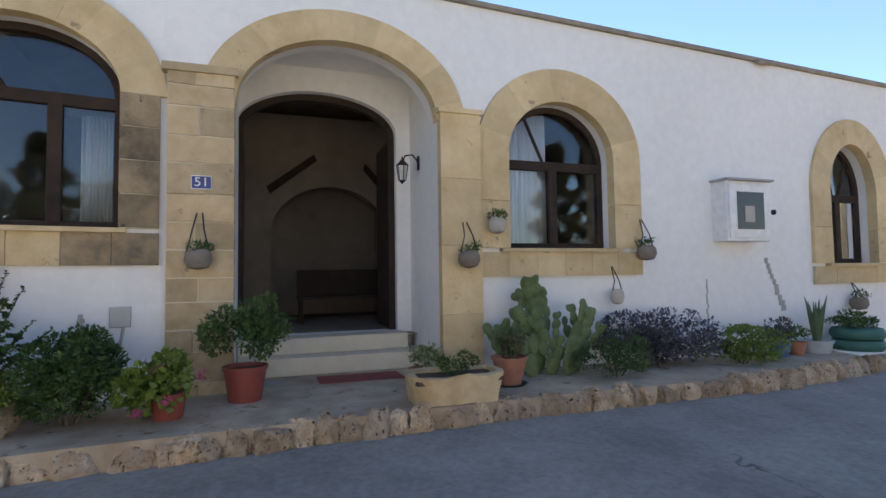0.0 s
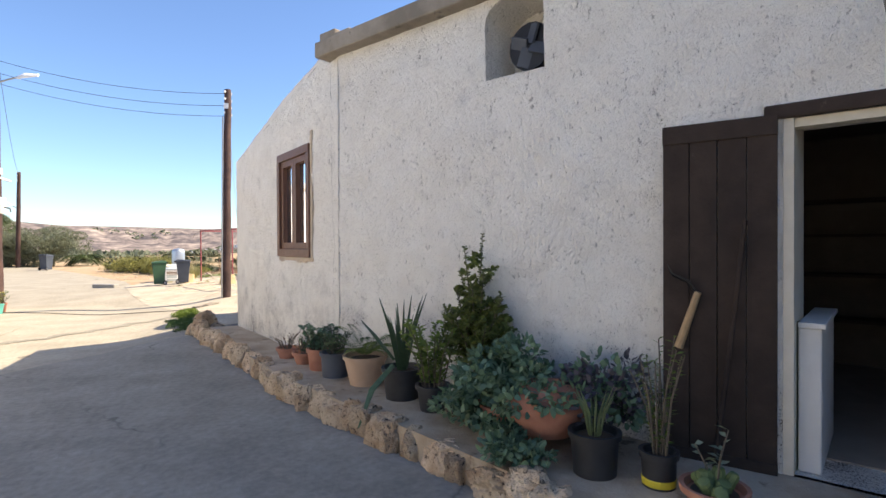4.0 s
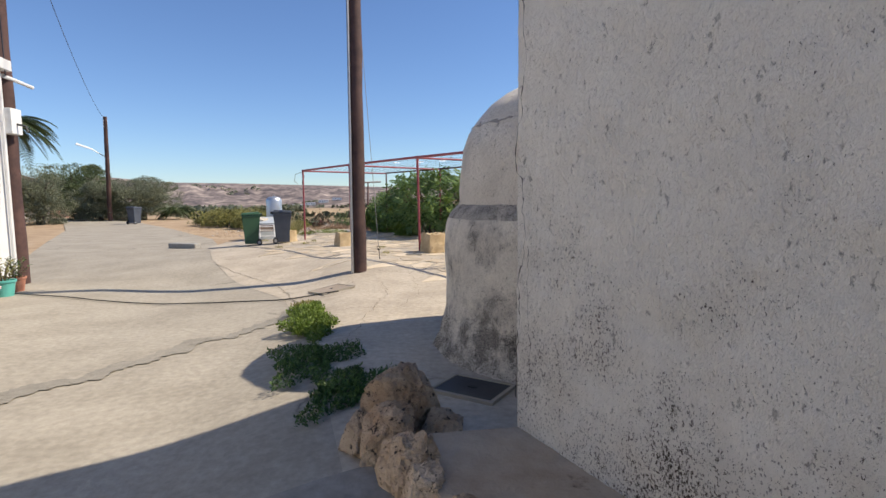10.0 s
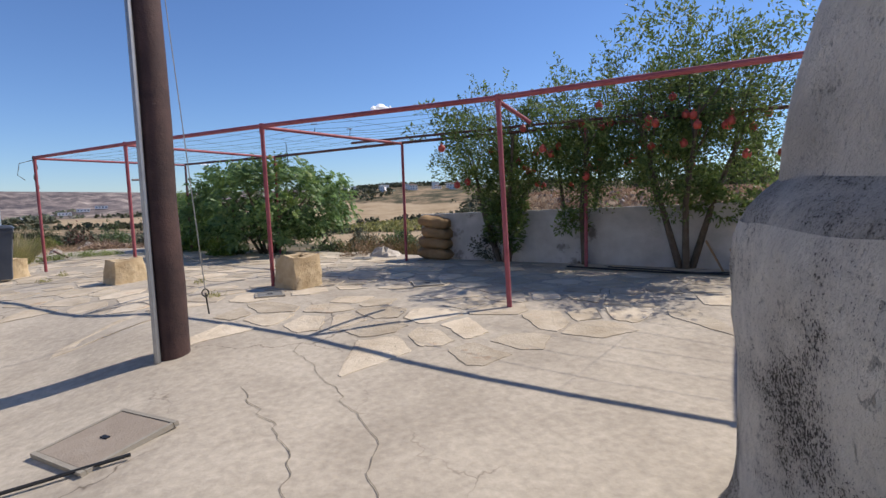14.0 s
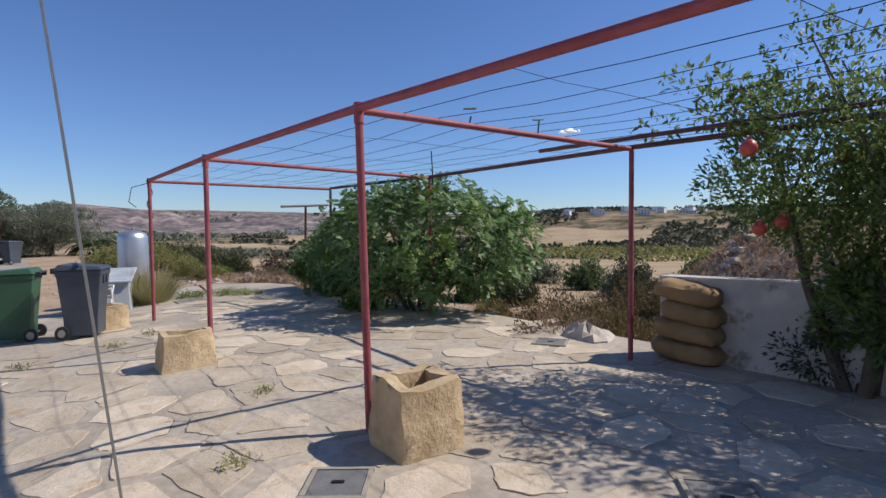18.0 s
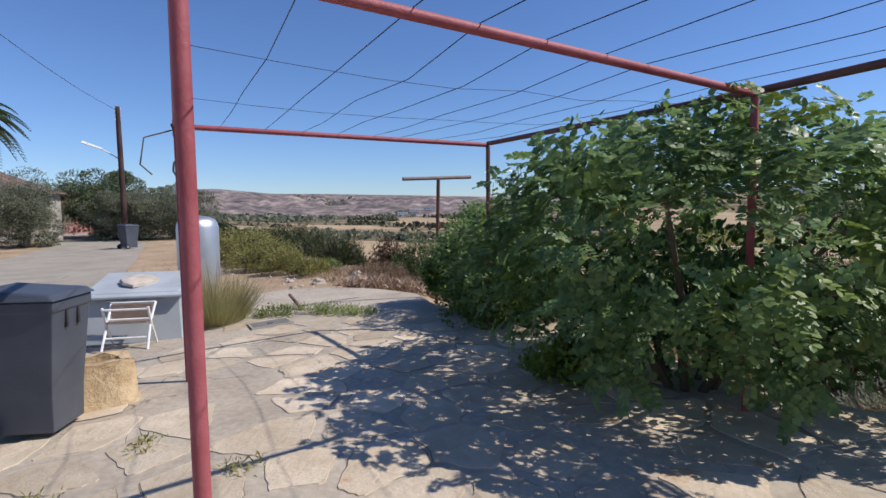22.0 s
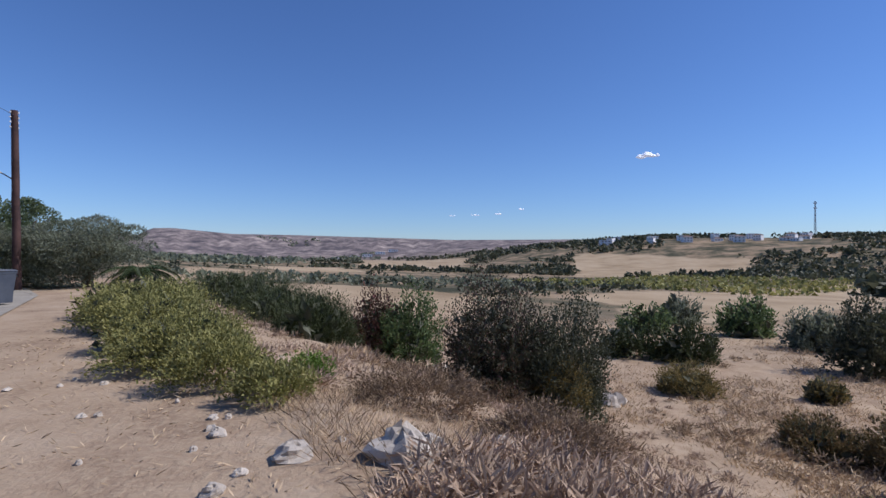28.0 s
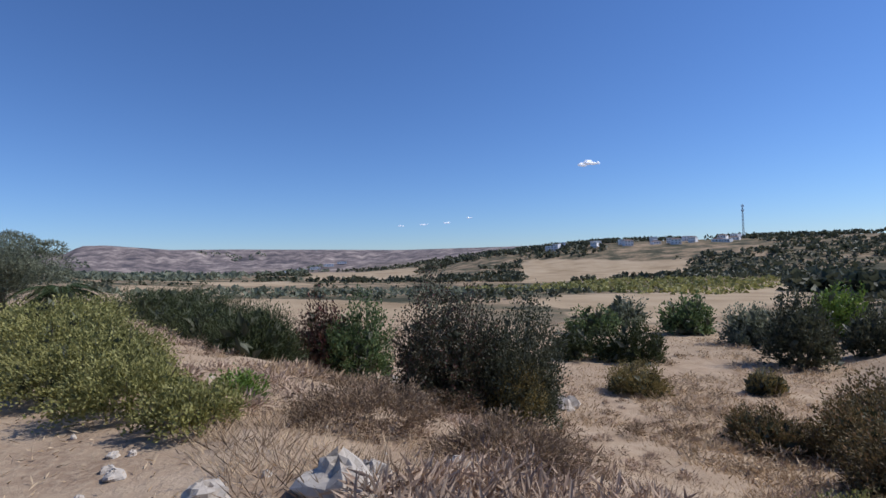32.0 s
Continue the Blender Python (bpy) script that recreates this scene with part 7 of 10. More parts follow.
# dead dark branches low at the yard's rim
scrub(3.3, 18.2, (0.7, 0.5, 0.5), L_BROWN, 900, 0.07, 0.3, "low dry weeds at the yard rim", seed=91)


# ---- grass, litter, far scrub: stuff ----
def scatter(name, mat, n, pick, length, wid, label, lean=0.45, per=14, rad=0.16, seed=0, cat="grass"):
    g = np.random.default_rng(seed)
    XY = pick(g, n)
    Z = land(XY[:, 0], XY[:, 1])
    k = len(XY)
    C = np.repeat(np.stack([XY[:, 0], XY[:, 1], Z], 1), per, 0)
    m = len(C)
    a = g.uniform(0, 6.283, m)
    C[:, 0] += np.cos(a) * rad * g.uniform(0, 1, m)
    C[:, 1] += np.sin(a) * rad * g.uniform(0, 1, m)
    C[:, 2] -= 0.03
    D = np.stack([np.cos(a) * lean, np.sin(a) * lean, np.ones(m)], 1) + g.normal(size=(m, 3)) * 0.25
    N = g.normal(size=(m, 3))
    o = leaf_mesh(name, C, D, N, length * g.uniform(0.4, 1.2, m), wid, mat, fold=0.1)
    return tagged(o, label, cat, "", "stuff")


def far_pick(r0, r1, a0, a1):
    def f(g, n):
        r = np.exp(g.uniform(math.log(r0), math.log(r1), n))
        a = np.radians(g.uniform(a0, a1, n))
        return np.stack([-1.5 - np.sin(a) * r, 23 + np.cos(a) * r], 1)
    return f


def clump_filter(pick, freq, thr):
    def f(g, n):
        XY = pick(g, n)
        v = np.array([noise.noise((float(x) * freq, float(y) * freq, 0.5)) for x, y in XY])
        return XY[v > thr]
    return f


def on_bank(g, n):
    d = 2.6 + 24 * g.uniform(0, 1, n) ** 1.7
    a = np.radians(g.uniform(-95, 42, n))
    X, Y = -1.5 - np.sin(a) * d, 22.9 + np.cos(a) * d
    s = 0.87 * (X - 0.5) + 0.49 * (Y - 23.2)
    keep = (s > -0.9) & (Y > 23.6 - 0.3 * X)
    return np.stack([X, Y], 1)[keep]


scatter("dry_grass", L_DRY, 9500, clump_filter(on_bank, 0.55, -0.3), 0.14, 0.007, "bleached dry grass on the bank", 0.9, 14, 0.17, 1)
scatter("field_grass", leafy("field_straw", (0.31, 0.215, 0.125), (0.53, 0.39, 0.235), 0.9, 0.3), 9000, clump_filter(far_pick(9, 62, -75, 12), 0.12, -0.1), 0.22, 0.03, "pinkish dry grass over the valley slope", 0.9, 9, 0.6, 12)
scatter("dry_brush", L_BROWN, 1500, clump_filter(on_bank, 0.9, 0.05), 0.24, 0.008, "brown dead stalks on the bank", 0.9, 16, 0.2, 2)


def cushions(name, mat, pick, n, size, per, leaf, label, seed):
    """Low matted cushions of dead plants."""
    g = np.random.default_rng(seed)
    XY = pick(g, n)
    S = size * g.uniform(0.5, 1.4, len(XY))
    C = np.repeat(np.stack([XY[:, 0], XY[:, 1], land(XY[:, 0], XY[:, 1]) - 0.02], 1), per, 0)
    S = np.repeat(S, per)
    q = unit(g.normal(size=(len(C), 3)))
    q[:, 2] = np.abs(q[:, 2]) * 0.7
    P = C + q * S[:, None] * g.uniform(0.5, 1.0, (len(C), 1))
    o = leaf_mesh(name, P, q + g.normal(size=q.shape) * 0.7, g.normal(size=q.shape), leaf * g.uniform(0.5, 1.4, len(C)), leaf * 0.16, mat)
    return tagged(o, label, "dry plants", "", "stuff")


cushions("matted_plants", leafy("dead_pinkish_stalks", (0.28, 0.195, 0.14), (0.52, 0.39, 0.28), 0.9, 0.15), clump_filter(on_bank, 0.4, -0.25), 1500, 0.20, 90, 0.13, "matted pinkish dead plants on the bank", 41)
cushions("matted_plants", L_DRY, clump_filter(far_pick(14, 60, -75, 12), 0.10, 0.0), 1100, 0.42, 40, 0.26, "matted straw-coloured plants down the slope", 42)
cushions("matted_plants", L_BROWN, clump_filter(far_pick(9, 40, -70, 8), 0.2, 0.12), 420, 0.34, 70, 0.2, "brown dead cushions of thistle on the slope", 43)


def on_shelf(g, n):
    X, Y = g.uniform(-9, 0.5, n), g.uniform(24.2, 37, n)
    s = 0.87 * (X - 0.5) + 0.49 * (Y - 23.2)
    keep = (s < 0.4) & (s > -6) & (Y > 25.0 + 0.25 * (-X - 2) * 0 + 0.0)
    return np.stack([X, Y], 1)[keep]


scatter("straw_litter", L_DRY, 900, on_shelf, 0.10, 0.012, "trodden straw on the earth track", 2.2, 6, 0.3, 3, "straw")


def on_mound(g, n):
    r = 12.5 + 32 * g.uniform(0, 1, n) ** 1.5
    a = np.radians(g.uniform(49, 112, n))
    return np.stack([-1.5 + np.sin(a) * r, 23 + np.cos(a) * r], 1)


scatter("mound_grass", leafy("rusty_straw", (0.24, 0.15, 0.10), (0.43, 0.29, 0.19), 0.9, 0.3), 10500, on_mound, 0.26, 0.06, "dry grass over the rubble mound", 0.8, 9, 0.4, 4)
scatter("mound_rubble", leafy("rubble_chips", (0.10, 0.08, 0.075), (0.30, 0.255, 0.235), 0.95, 0.02, (0.55, 0.5, 0.45)), 1700, on_mound, 0.22, 0.26, "broken grey rubble spilled down the mound", 1.6, 4, 0.5, 14, "rubble")


def far_trees(name, mat, pick, n, size, label, per=9, seed=0):
    g = np.random.default_rng(seed)
    XY = pick(g, n)
    if n:
        XY = XY[stubble(XY[:, 0], XY[:, 1]) < 0.5]
    d = np.hypot(XY[:, 0], XY[:, 1] - 23)
    S = size * g.uniform(0.6, 1.5, len(XY)) * np.interp(d, [60, 300, 900], [0.8, 1.0, 1.9])
    C = np.stack([XY[:, 0], XY[:, 1], land(XY[:, 0], XY[:, 1])], 1)
    C, S = np.repeat(C, per, 0), np.repeat(S, per)
    q = unit(g.normal(size=(len(C), 3)))
    q[:, 2] = np.abs(q[:, 2]) * 0.8
    P = C + q * S[:, None] * 0.55
    o = leaf_mesh(name, P, q + g.normal(size=q.shape) * 0.6, q + np.array([0, 0, 0.4]), S * 0.9, S * 0.75, mat)
    return tagged(o, label, "trees", "", "stuff")


far_trees("valley_scrub", L_DARK, clump_filter(far_pick(75, 420, -72, 40), 0.02, 0.05), 1700, 1.25, "dark scrub scattered through the valley", seed=5)
far_trees("hill_scrub", L_DARK, clump_filter(far_pick(330, 1100, -72, 12), 0.008, 0.0), 5600, 2.6, "dark wooded hillside below the village", seed=6)
far_trees("far_hill_scrub", L_OLIVE, clump_filter(far_pick(420, 1500, 5, 60), 0.006, 0.1), 2600, 3.0, "sparse scrub on the far hills", seed=7)

far_trees("ridge_trees", L_DARK, clump_filter(far_pick(690, 800, -50, -6), 0.02, -0.15), 900, 2.6, "dark trees along the village ridge", seed=15)
far_trees("hillside_grove", L_DARK, far_pick(200, 300, -54, -41), 260, 4.4, "dark grove on the near hillside", per=14, seed=16)


def orchard(name, cx, cy, ang, nx, ny, dx, dy, size, seed, mat):
    def pick(g, n):
        u, v = np.meshgrid((np.arange(nx) - nx / 2) * dx, (np.arange(ny) - ny / 2) * dy)
        u, v = u.ravel() + g.normal(size=nx * ny) * 0.35, v.ravel() + g.normal(size=nx * ny) * 0.35
        keep = g.uniform(0, 1, nx * ny) < 0.9
        c, s = math.cos(radians(ang)), math.sin(radians(ang))
        return np.stack([cx + u * c - v * s, cy + u * s + v * c], 1)[keep]
    return far_trees(name, mat, pick, 0, size, "rows of young olive trees in a field", 9, seed)


orchard("olive_orchard", -24, 150, 8, 22, 6, 4.6, 7.5, 1.35, 8, L_OLIVE)
orchard("olive_orchard", 5, 195, 4, 20, 4, 5.6, 9.0, 1.5, 9, L_OLIVE)
orchard("orchard_rows", 108, 232, 41, 34, 15, 5.0, 6.4, 1.6, 10, L_YELLOW)


# ---- trees and houses down the road ----
def tree(x, y, h, r, mat, n, leaf, wide, label, seed, low=0.3, name="tree", stems=1):
    g = np.random.default_rng(seed)
    t = thing(name, label, "tree", pose(x, y, float(land(x, y))))
    for k in range(stems):
        a = k * 2.1 + seed
        Geo().tube([(0.12 * math.cos(a) * (stems > 1), 0.12 * math.sin(a), -0.2), (0.15 * math.cos(a), 0.1, h * 0.35), (0.4 * r * math.cos(a), 0.4 * r * math.sin(a), h * 0.7)], [0.16, 0.12, 0.04], 8).ob("trunk", M_BARK, t, smooth=True)
        for j in range(3):
            limbs([((0.15 * math.cos(a), 0.1, h * 0.35), (r * 0.7 * math.cos(a + 2.1 * j), r * 0.7 * math.sin(a + 2.1 * j), h * (0.6 + 0.1 * j)))], 0.06, 0.015, t)
    zc = h * (low + (1 - low) / 2)
    crown("crown", mat, n, (0, 0, zc), (r, r, h * (1 - low) / 2 * 1.05), leaf, wide, t, 40, 0.30, 0.9, 0.1, g)
    if low < 0.2:
        crown("skirt", mat, n // 2, (0, 0, h * 0.27), (r * 0.95, r * 0.95, h * 0.3), leaf, wide, t, 26, 0.36, 1.0, 0.0, g)
    return t


tree(-22.6, 49.5, 4.6, 3.3, leafy("grey_green_tree", (0.075, 0.105, 0.05), (0.16, 0.20, 0.095), 0.5, 0.4), 26000, 0.15, 0.45, "broad dark green tree behind the roadside pole", 51, 0.08, stems=3)
tree(-17.2, 47.4, 3.4, 2.9, L_OLIVE, 20000, 0.14, 0.34, "grey-green olive tree by the road bend", 52, 0.1, "olive_tree", 3)
tree(-19.6, 46.2, 2.9, 2.0, L_OLIVE, 14000, 0.13, 0.34, "small olive tree by the roadside pole", 53, 0.1, "olive_tree", 2)
tree(-20.5, 40.5, 3.6, 2.0, L_OLIVE, 16000, 0.12, 0.34, "olive tree beside the far side of the road", 54, 0.12, "olive_tree", 2)
tree(-23.0, 39.5, 3.0, 2.2, L_YELLOW, 2000, 0.2, 0.5, "yellow-green bush in a roadside garden", 55, 0.0)
for k, (x, y, h, r) in enumerate(((-7.6, -3.2, 4.5, 1.7), (-8.6, -5.6, 5.4, 1.9), (-7.4, -7.6, 4.8, 1.8), (-8.4, -10.2, 4.9, 2.0), (-7.8, -12.8, 4.6, 1.9))):
    tree(x, y, h, r, L_DARK, 2600, 0.2, 0.5, "dark leafy tree across the road from the white house", 58 + k, 0.1)


def palm(x, y, h, fl, n, label, seed, r=0.22):
    g = np.random.default_rng(seed)
    p = thing("palm_tree", label, "tree", pose(x, y, float(land(x, y))))
    if h > 0.8:
        Geo().lathe([(r * (1.1 - 0.25 * k / 12) * (1.06 if k % 2 else 0.95), h * k / 12) for k in range(13)], 12).ob("trunk", M_BARK, p)
    for k in range(n):
        a = k * 2.399 + g.uniform(-0.2, 0.2)
        lift = g.uniform(-0.35, 1.0)
        ln_ = fl * g.uniform(0.8, 1.1)
        m = 26
        t = np.linspace(0.06, 1, m)
        R = ln_ * t * (1 - 0.12 * t * max(0.0, 1 - lift))
        Zc = h + ln_ * (lift * t * 0.75 - 0.75 * t ** 2)
        C = np.stack([np.cos(a) * R, np.sin(a) * R, Zc], 1)
        side = np.array([-math.sin(a), math.cos(a), 0.0])
        fw = np.array([math.cos(a), math.sin(a), 0.0])
        Pn = np.concatenate([C, C])
        D = np.concatenate([np.tile(side, (m, 1)), np.tile(-side, (m, 1))]) + fw * 0.7 + np.array([0, 0, -0.25])
        Lf = np.concatenate([0.24 * ln_ * np.sin(np.pi * (0.1 + 0.85 * t))] * 2)
        Geo().tube([tuple(q) for q in C[::5]] + [tuple(C[-1])], 0.012, 4).ob("frond_rib", L_PALM, p)
        leaf_mesh("frond", Pn, D, np.tile(np.array([0, 0, 1.0]), (2 * m, 1)), Lf, 0.035 * ln_ / 1.5, L_PALM, p, 0.1, droop=0.2)
    return p


palm(-19.4, 36.0, 5.7, 2.6, 44, "tall date palm beside the road", 61)
palm(-14.9, 47.6, 0.7, 1.9, 22, "low young palm at the road bend", 62)


def far_house(x, y, w, d, h, yaw, mat, label, roof=None, win=3, floors=1, group=""):
    z = float(land(x, y)) - 0.3
    o = thing("house", label, "house", pose(x, y, z, 0, 0, yaw), group)
    Geo().box(-w / 2, -d / 2, 0, w / 2, d / 2, h).ob("wall", mat, o)
    if roof == "tile":
        Geo().add([(-w / 2 - 0.3, -d / 2 - 0.3, h), (w / 2 + 0.3, -d / 2 - 0.3, h), (w / 2 + 0.3, d / 2 + 0.3, h), (-w / 2 - 0.3, d / 2 + 0.3, h), (-w / 4, 0, h + d * 0.2), (w / 4, 0, h + d * 0.2)],
                  [(0, 1, 5, 4), (1, 2, 5), (2, 3, 4, 5), (3, 0, 4), (3, 2, 1, 0)]).ob("roof", M_TILE, o)
    else:
        Geo().box(-w / 2 - 0.15, -d / 2 - 0.15, h, w / 2 + 0.15, d / 2 + 0.15, h + 0.25).ob("roof", mat, o)
    dk_ = bpy.data.materials.get("far_window") or plain("far_window", (0.07, 0.08, 0.09), 0.2)
    for f in range(floors):
        for k in range(win):
            u = -w / 2 + w * (k + 0.5) / win
            zz = h * (f + 0.35) / floors
            Geo().box(u - w / win * 0.2, -d / 2 - 0.06, zz, u + w / win * 0.2, -d / 2 + 0.1, zz + h / floors * 0.38).ob("window", dk_, o)
    return o


far_house(-33.5, 57.5, 9, 7, 3.4, 38, M_PINK, "low pink house with a flat roof by the road", win=3)
far_house(-28.5, 45.5, 8, 7, 3.0, 52, surf("weathered_grey_render", (0.40, 0.36, 0.32), (0.52, 0.48, 0.43), 2, 0.9, 0.2, 30), "grey house with a dark tiled roof beyond the palm", "tile", 3)
gv = random.Random(9)
for k in range(22):
    az = (-20.5, -25.2, -28.5, -32.0, -35.5)[min(4, k // 4)] + gv.uniform(-1.5, 1.5) - 0.8 * (k // 20)
    r = 668 + gv.uniform(-30, 40)
    x, y = -1.5 + math.sin(radians(-az)) * r, 23 + math.cos(radians(az)) * r
    fl_ = gv.choice((1, 2, 2))
    far_house(x, y, gv.uniform(6, 12), gv.uniform(6, 9), 2.8 * fl_ + 0.4, az + gv.uniform(-40, 40), M_FARWHITE, "white village house on the ridge", gv.choice((None, None, "tile")), 3, fl_, "village on the ridge")
far_house(-1.5 + math.sin(radians(50.6)) * 230, 23 + math.cos(radians(50.6)) * 230, 15, 9, 6.4, -50, M_FARWHITE, "large pale house among dark trees", "tile", 5, 2)
for k in range(5):
    az = 9 - k * 1.4
    r = 1150 + 30 * k
    far_house(-1.5 - math.sin(radians(az)) * r, 23 + math.cos(radians(az)) * r, 22, 10, 6, az, M_FARWHITE, "white building far across the valley", None, 4, 1, "far white buildings")


def mast(az, r, h):
    x, y = -1.5 - math.sin(radians(az)) * r, 23 + math.cos(radians(az)) * r
    m = thing("radio_mast", "slim lattice radio mast on the ridge", "mast", pose(x, y, float(land(x, y)) - 1))
    for k in range(3):
        a = k * 2.094
        Geo().tube([(1.3 * math.cos(a), 1.3 * math.sin(a), 0), (0.5 * math.cos(a), 0.5 * math.sin(a), h)], 0.22, 5).ob("leg", M_STEEL, m)
    for j in range(12):
        z0, z1 = h * j / 12, h * (j + 1) / 12
        for k in range(3):
            a, b = k * 2.094, (k + 1) * 2.094
            r0, r1 = 1.3 - 0.8 * j / 12, 1.3 - 0.8 * (j + 1) / 12
            Geo().tube([(r0 * math.cos(a), r0 * math.sin(a), z0), (r1 * math.cos(b), r1 * math.sin(b), z1)], 0.12, 4).ob("brace", M_STEEL, m)
    for z in (h * 0.8, h * 0.93):
        Geo().box(-1.1, -1.1, z, 1.1, 1.1, z + 1.6).ob("antenna", M_WHITEMETAL, m)


mast(-37.6, 720, 42)
# trees on the plateau above the mound
for k, (az, r, h, w, mt) in enumerate(((-61.5, 62, 5.2, 2.4, L_FIG), (-63.5, 66, 6.6, 2.7, L_FIG), (-59.5, 80, 3.4, 2.6, L_DARK), (-70.5, 64, 3.4, 1.2, L_DARK), (-66.5, 72, 3.2, 2.4, L_LIME), (-57, 96, 4.2, 3.2, L_DARK))):
    tree(-1.5 - math.sin(radians(az)) * r, 23 + math.cos(radians(az)) * r, h, w, mt, 1500, 0.4, 0.5, "rounded tree on the plateau above the mound", 70 + k, 0.25)


def cypress(az, r, h):
    x, y = -1.5 - math.sin(radians(az)) * r, 23 + math.cos(radians(az)) * r
    c = thing("conifer_tree", "pointed dark conifer on the plateau", "tree", pose(x, y, float(land(x, y)) - 0.2))
    Geo().tube([(0, 0, 0), (0.05, 0, h)], [0.15, 0.03], 6).ob("trunk", M_BARK, c)
    n = 1500
    z = RNG.uniform(0.1, 1, n)
    rr = (1 - z) * h * 0.22 * (0.7 + 0.5 * np.sin(z * 40))
    a = RNG.uniform(0, 6.28, n)
    P = np.stack([np.cos(a) * rr * RNG.uniform(0.3, 1, n), np.sin(a) * rr * RNG.uniform(0.3, 1, n), z * h], 1)
    leaf_mesh("crown", P, np.stack([np.cos(a), np.sin(a), np.full(n, 0.2)], 1), np.tile(np.array([0, 0, 1.0]), (n, 1)), 0.5, 0.22, L_DARK, c)


cypress(-72.6, 62, 6.2)
cypress(-54, 120, 6.0)
cypress(-71.2, 60, 3.6)
# dark conifers behind the houses across the road, mirrored in the window panes
for x, y, h in ((-13.0, -9.5, 8.5), (-14.5, -6.0, 7.5), (-12.5, -2.5, 8.0), (-15.0, 1.0, 7.0), (-13.5, -13.0, 8.0), (-10.5, -16.5, 8.0), (-12.0, -20.0, 9.0), (-9.5, -23.5, 8.5), (-11.0, -27.5, 9.0), (-6.5, -29.0, 8.0)):
    c = thing("conifer_tree", "dark conifer behind the house across the road", "tree", pose(x, y, -0.1))
    Geo().tube([(0, 0, 0), (0.05, 0, h)], [0.2, 0.03], 6).ob("trunk", M_BARK, c)
    n = 2600
    z = RNG.uniform(0.08, 1, n)
    rr = (1 - z) ** 0.7 * h * 0.24 * (0.75 + 0.4 * np.sin(z * 37 + x))
    a = RNG.uniform(0, 6.28, n)
    P = np.stack([np.cos(a) * rr * RNG.uniform(0.3, 1, n), np.sin(a) * rr * RNG.uniform(0.3, 1, n), z * h], 1)
    leaf_mesh("crown", P, np.stack([np.cos(a), np.sin(a), np.full(n, 0.1)], 1), np.tile(np.array([0, 0, 1.0]), (n, 1)), 0.55, 0.26, L_DARK, c)

# small fair-weather clouds far off
cloud_m, cnt, cln, cp = nodes_of("cloud_white")
cp.inputs["Base Color"].default_value = (0.9, 0.9, 0.92, 1)
cp.inputs["Roughness"].default_value = 1.0
# faint emission stands in for sunlight scattered inside the cloud
cp.inputs["Emission Color"].default_value = (0.85, 0.9, 1.0, 1)
cp.inputs["Emission Strength"].default_value = 0.35


def cloud(x, y, z, w, h, n, seed, label):
    g = random.Random(seed)
    c = Geo()
    for k in range(n):
        u = g.uniform(-1, 1)
        r = w * 0.22 * (1 - 0.6 * abs(u)) * g.uniform(0.6, 1.1)
        q = (u * w * 0.5, g.uniform(-0.1, 0.1) * w, g.uniform(-0.2, 0.5) * h * (1 - abs(u)))
        c.lathe([(r * math.cos(t) * (1 + 0.15 * g.random()), h * 0.35 * math.sin(t) * (1 if t > 0 else 0.4)) for t in np.linspace(-1.5, 1.5, 7)], 12, q, 0.3)
    o = c.ob("cloud", cloud_m, smooth=True)
    o.matrix_world = look((x, y, z), (x * 2, y * 2, z)) @ pose(0, 0, 0, -90, 0, 0)
    return tagged(o, label, "cloud", "small clouds")


cloud(1567, 3634, 674, 150, 45, 9, 1, "small white cloud in a clear sky")
for k, (az, el, w) in enumerate(((-5.5, 4.0, 60), (-8.0, 4.1, 70), (-10.5, 4.6, 50), (-3.0, 3.9, 50))):
    r = 3900
    cloud(-math.sin(radians(az)) * r, math.cos(radians(az)) * r, 1.5 + r * math.tan(radians(el)), w, 14, 5, 10 + k, "thin wisp of cloud low over the valley")
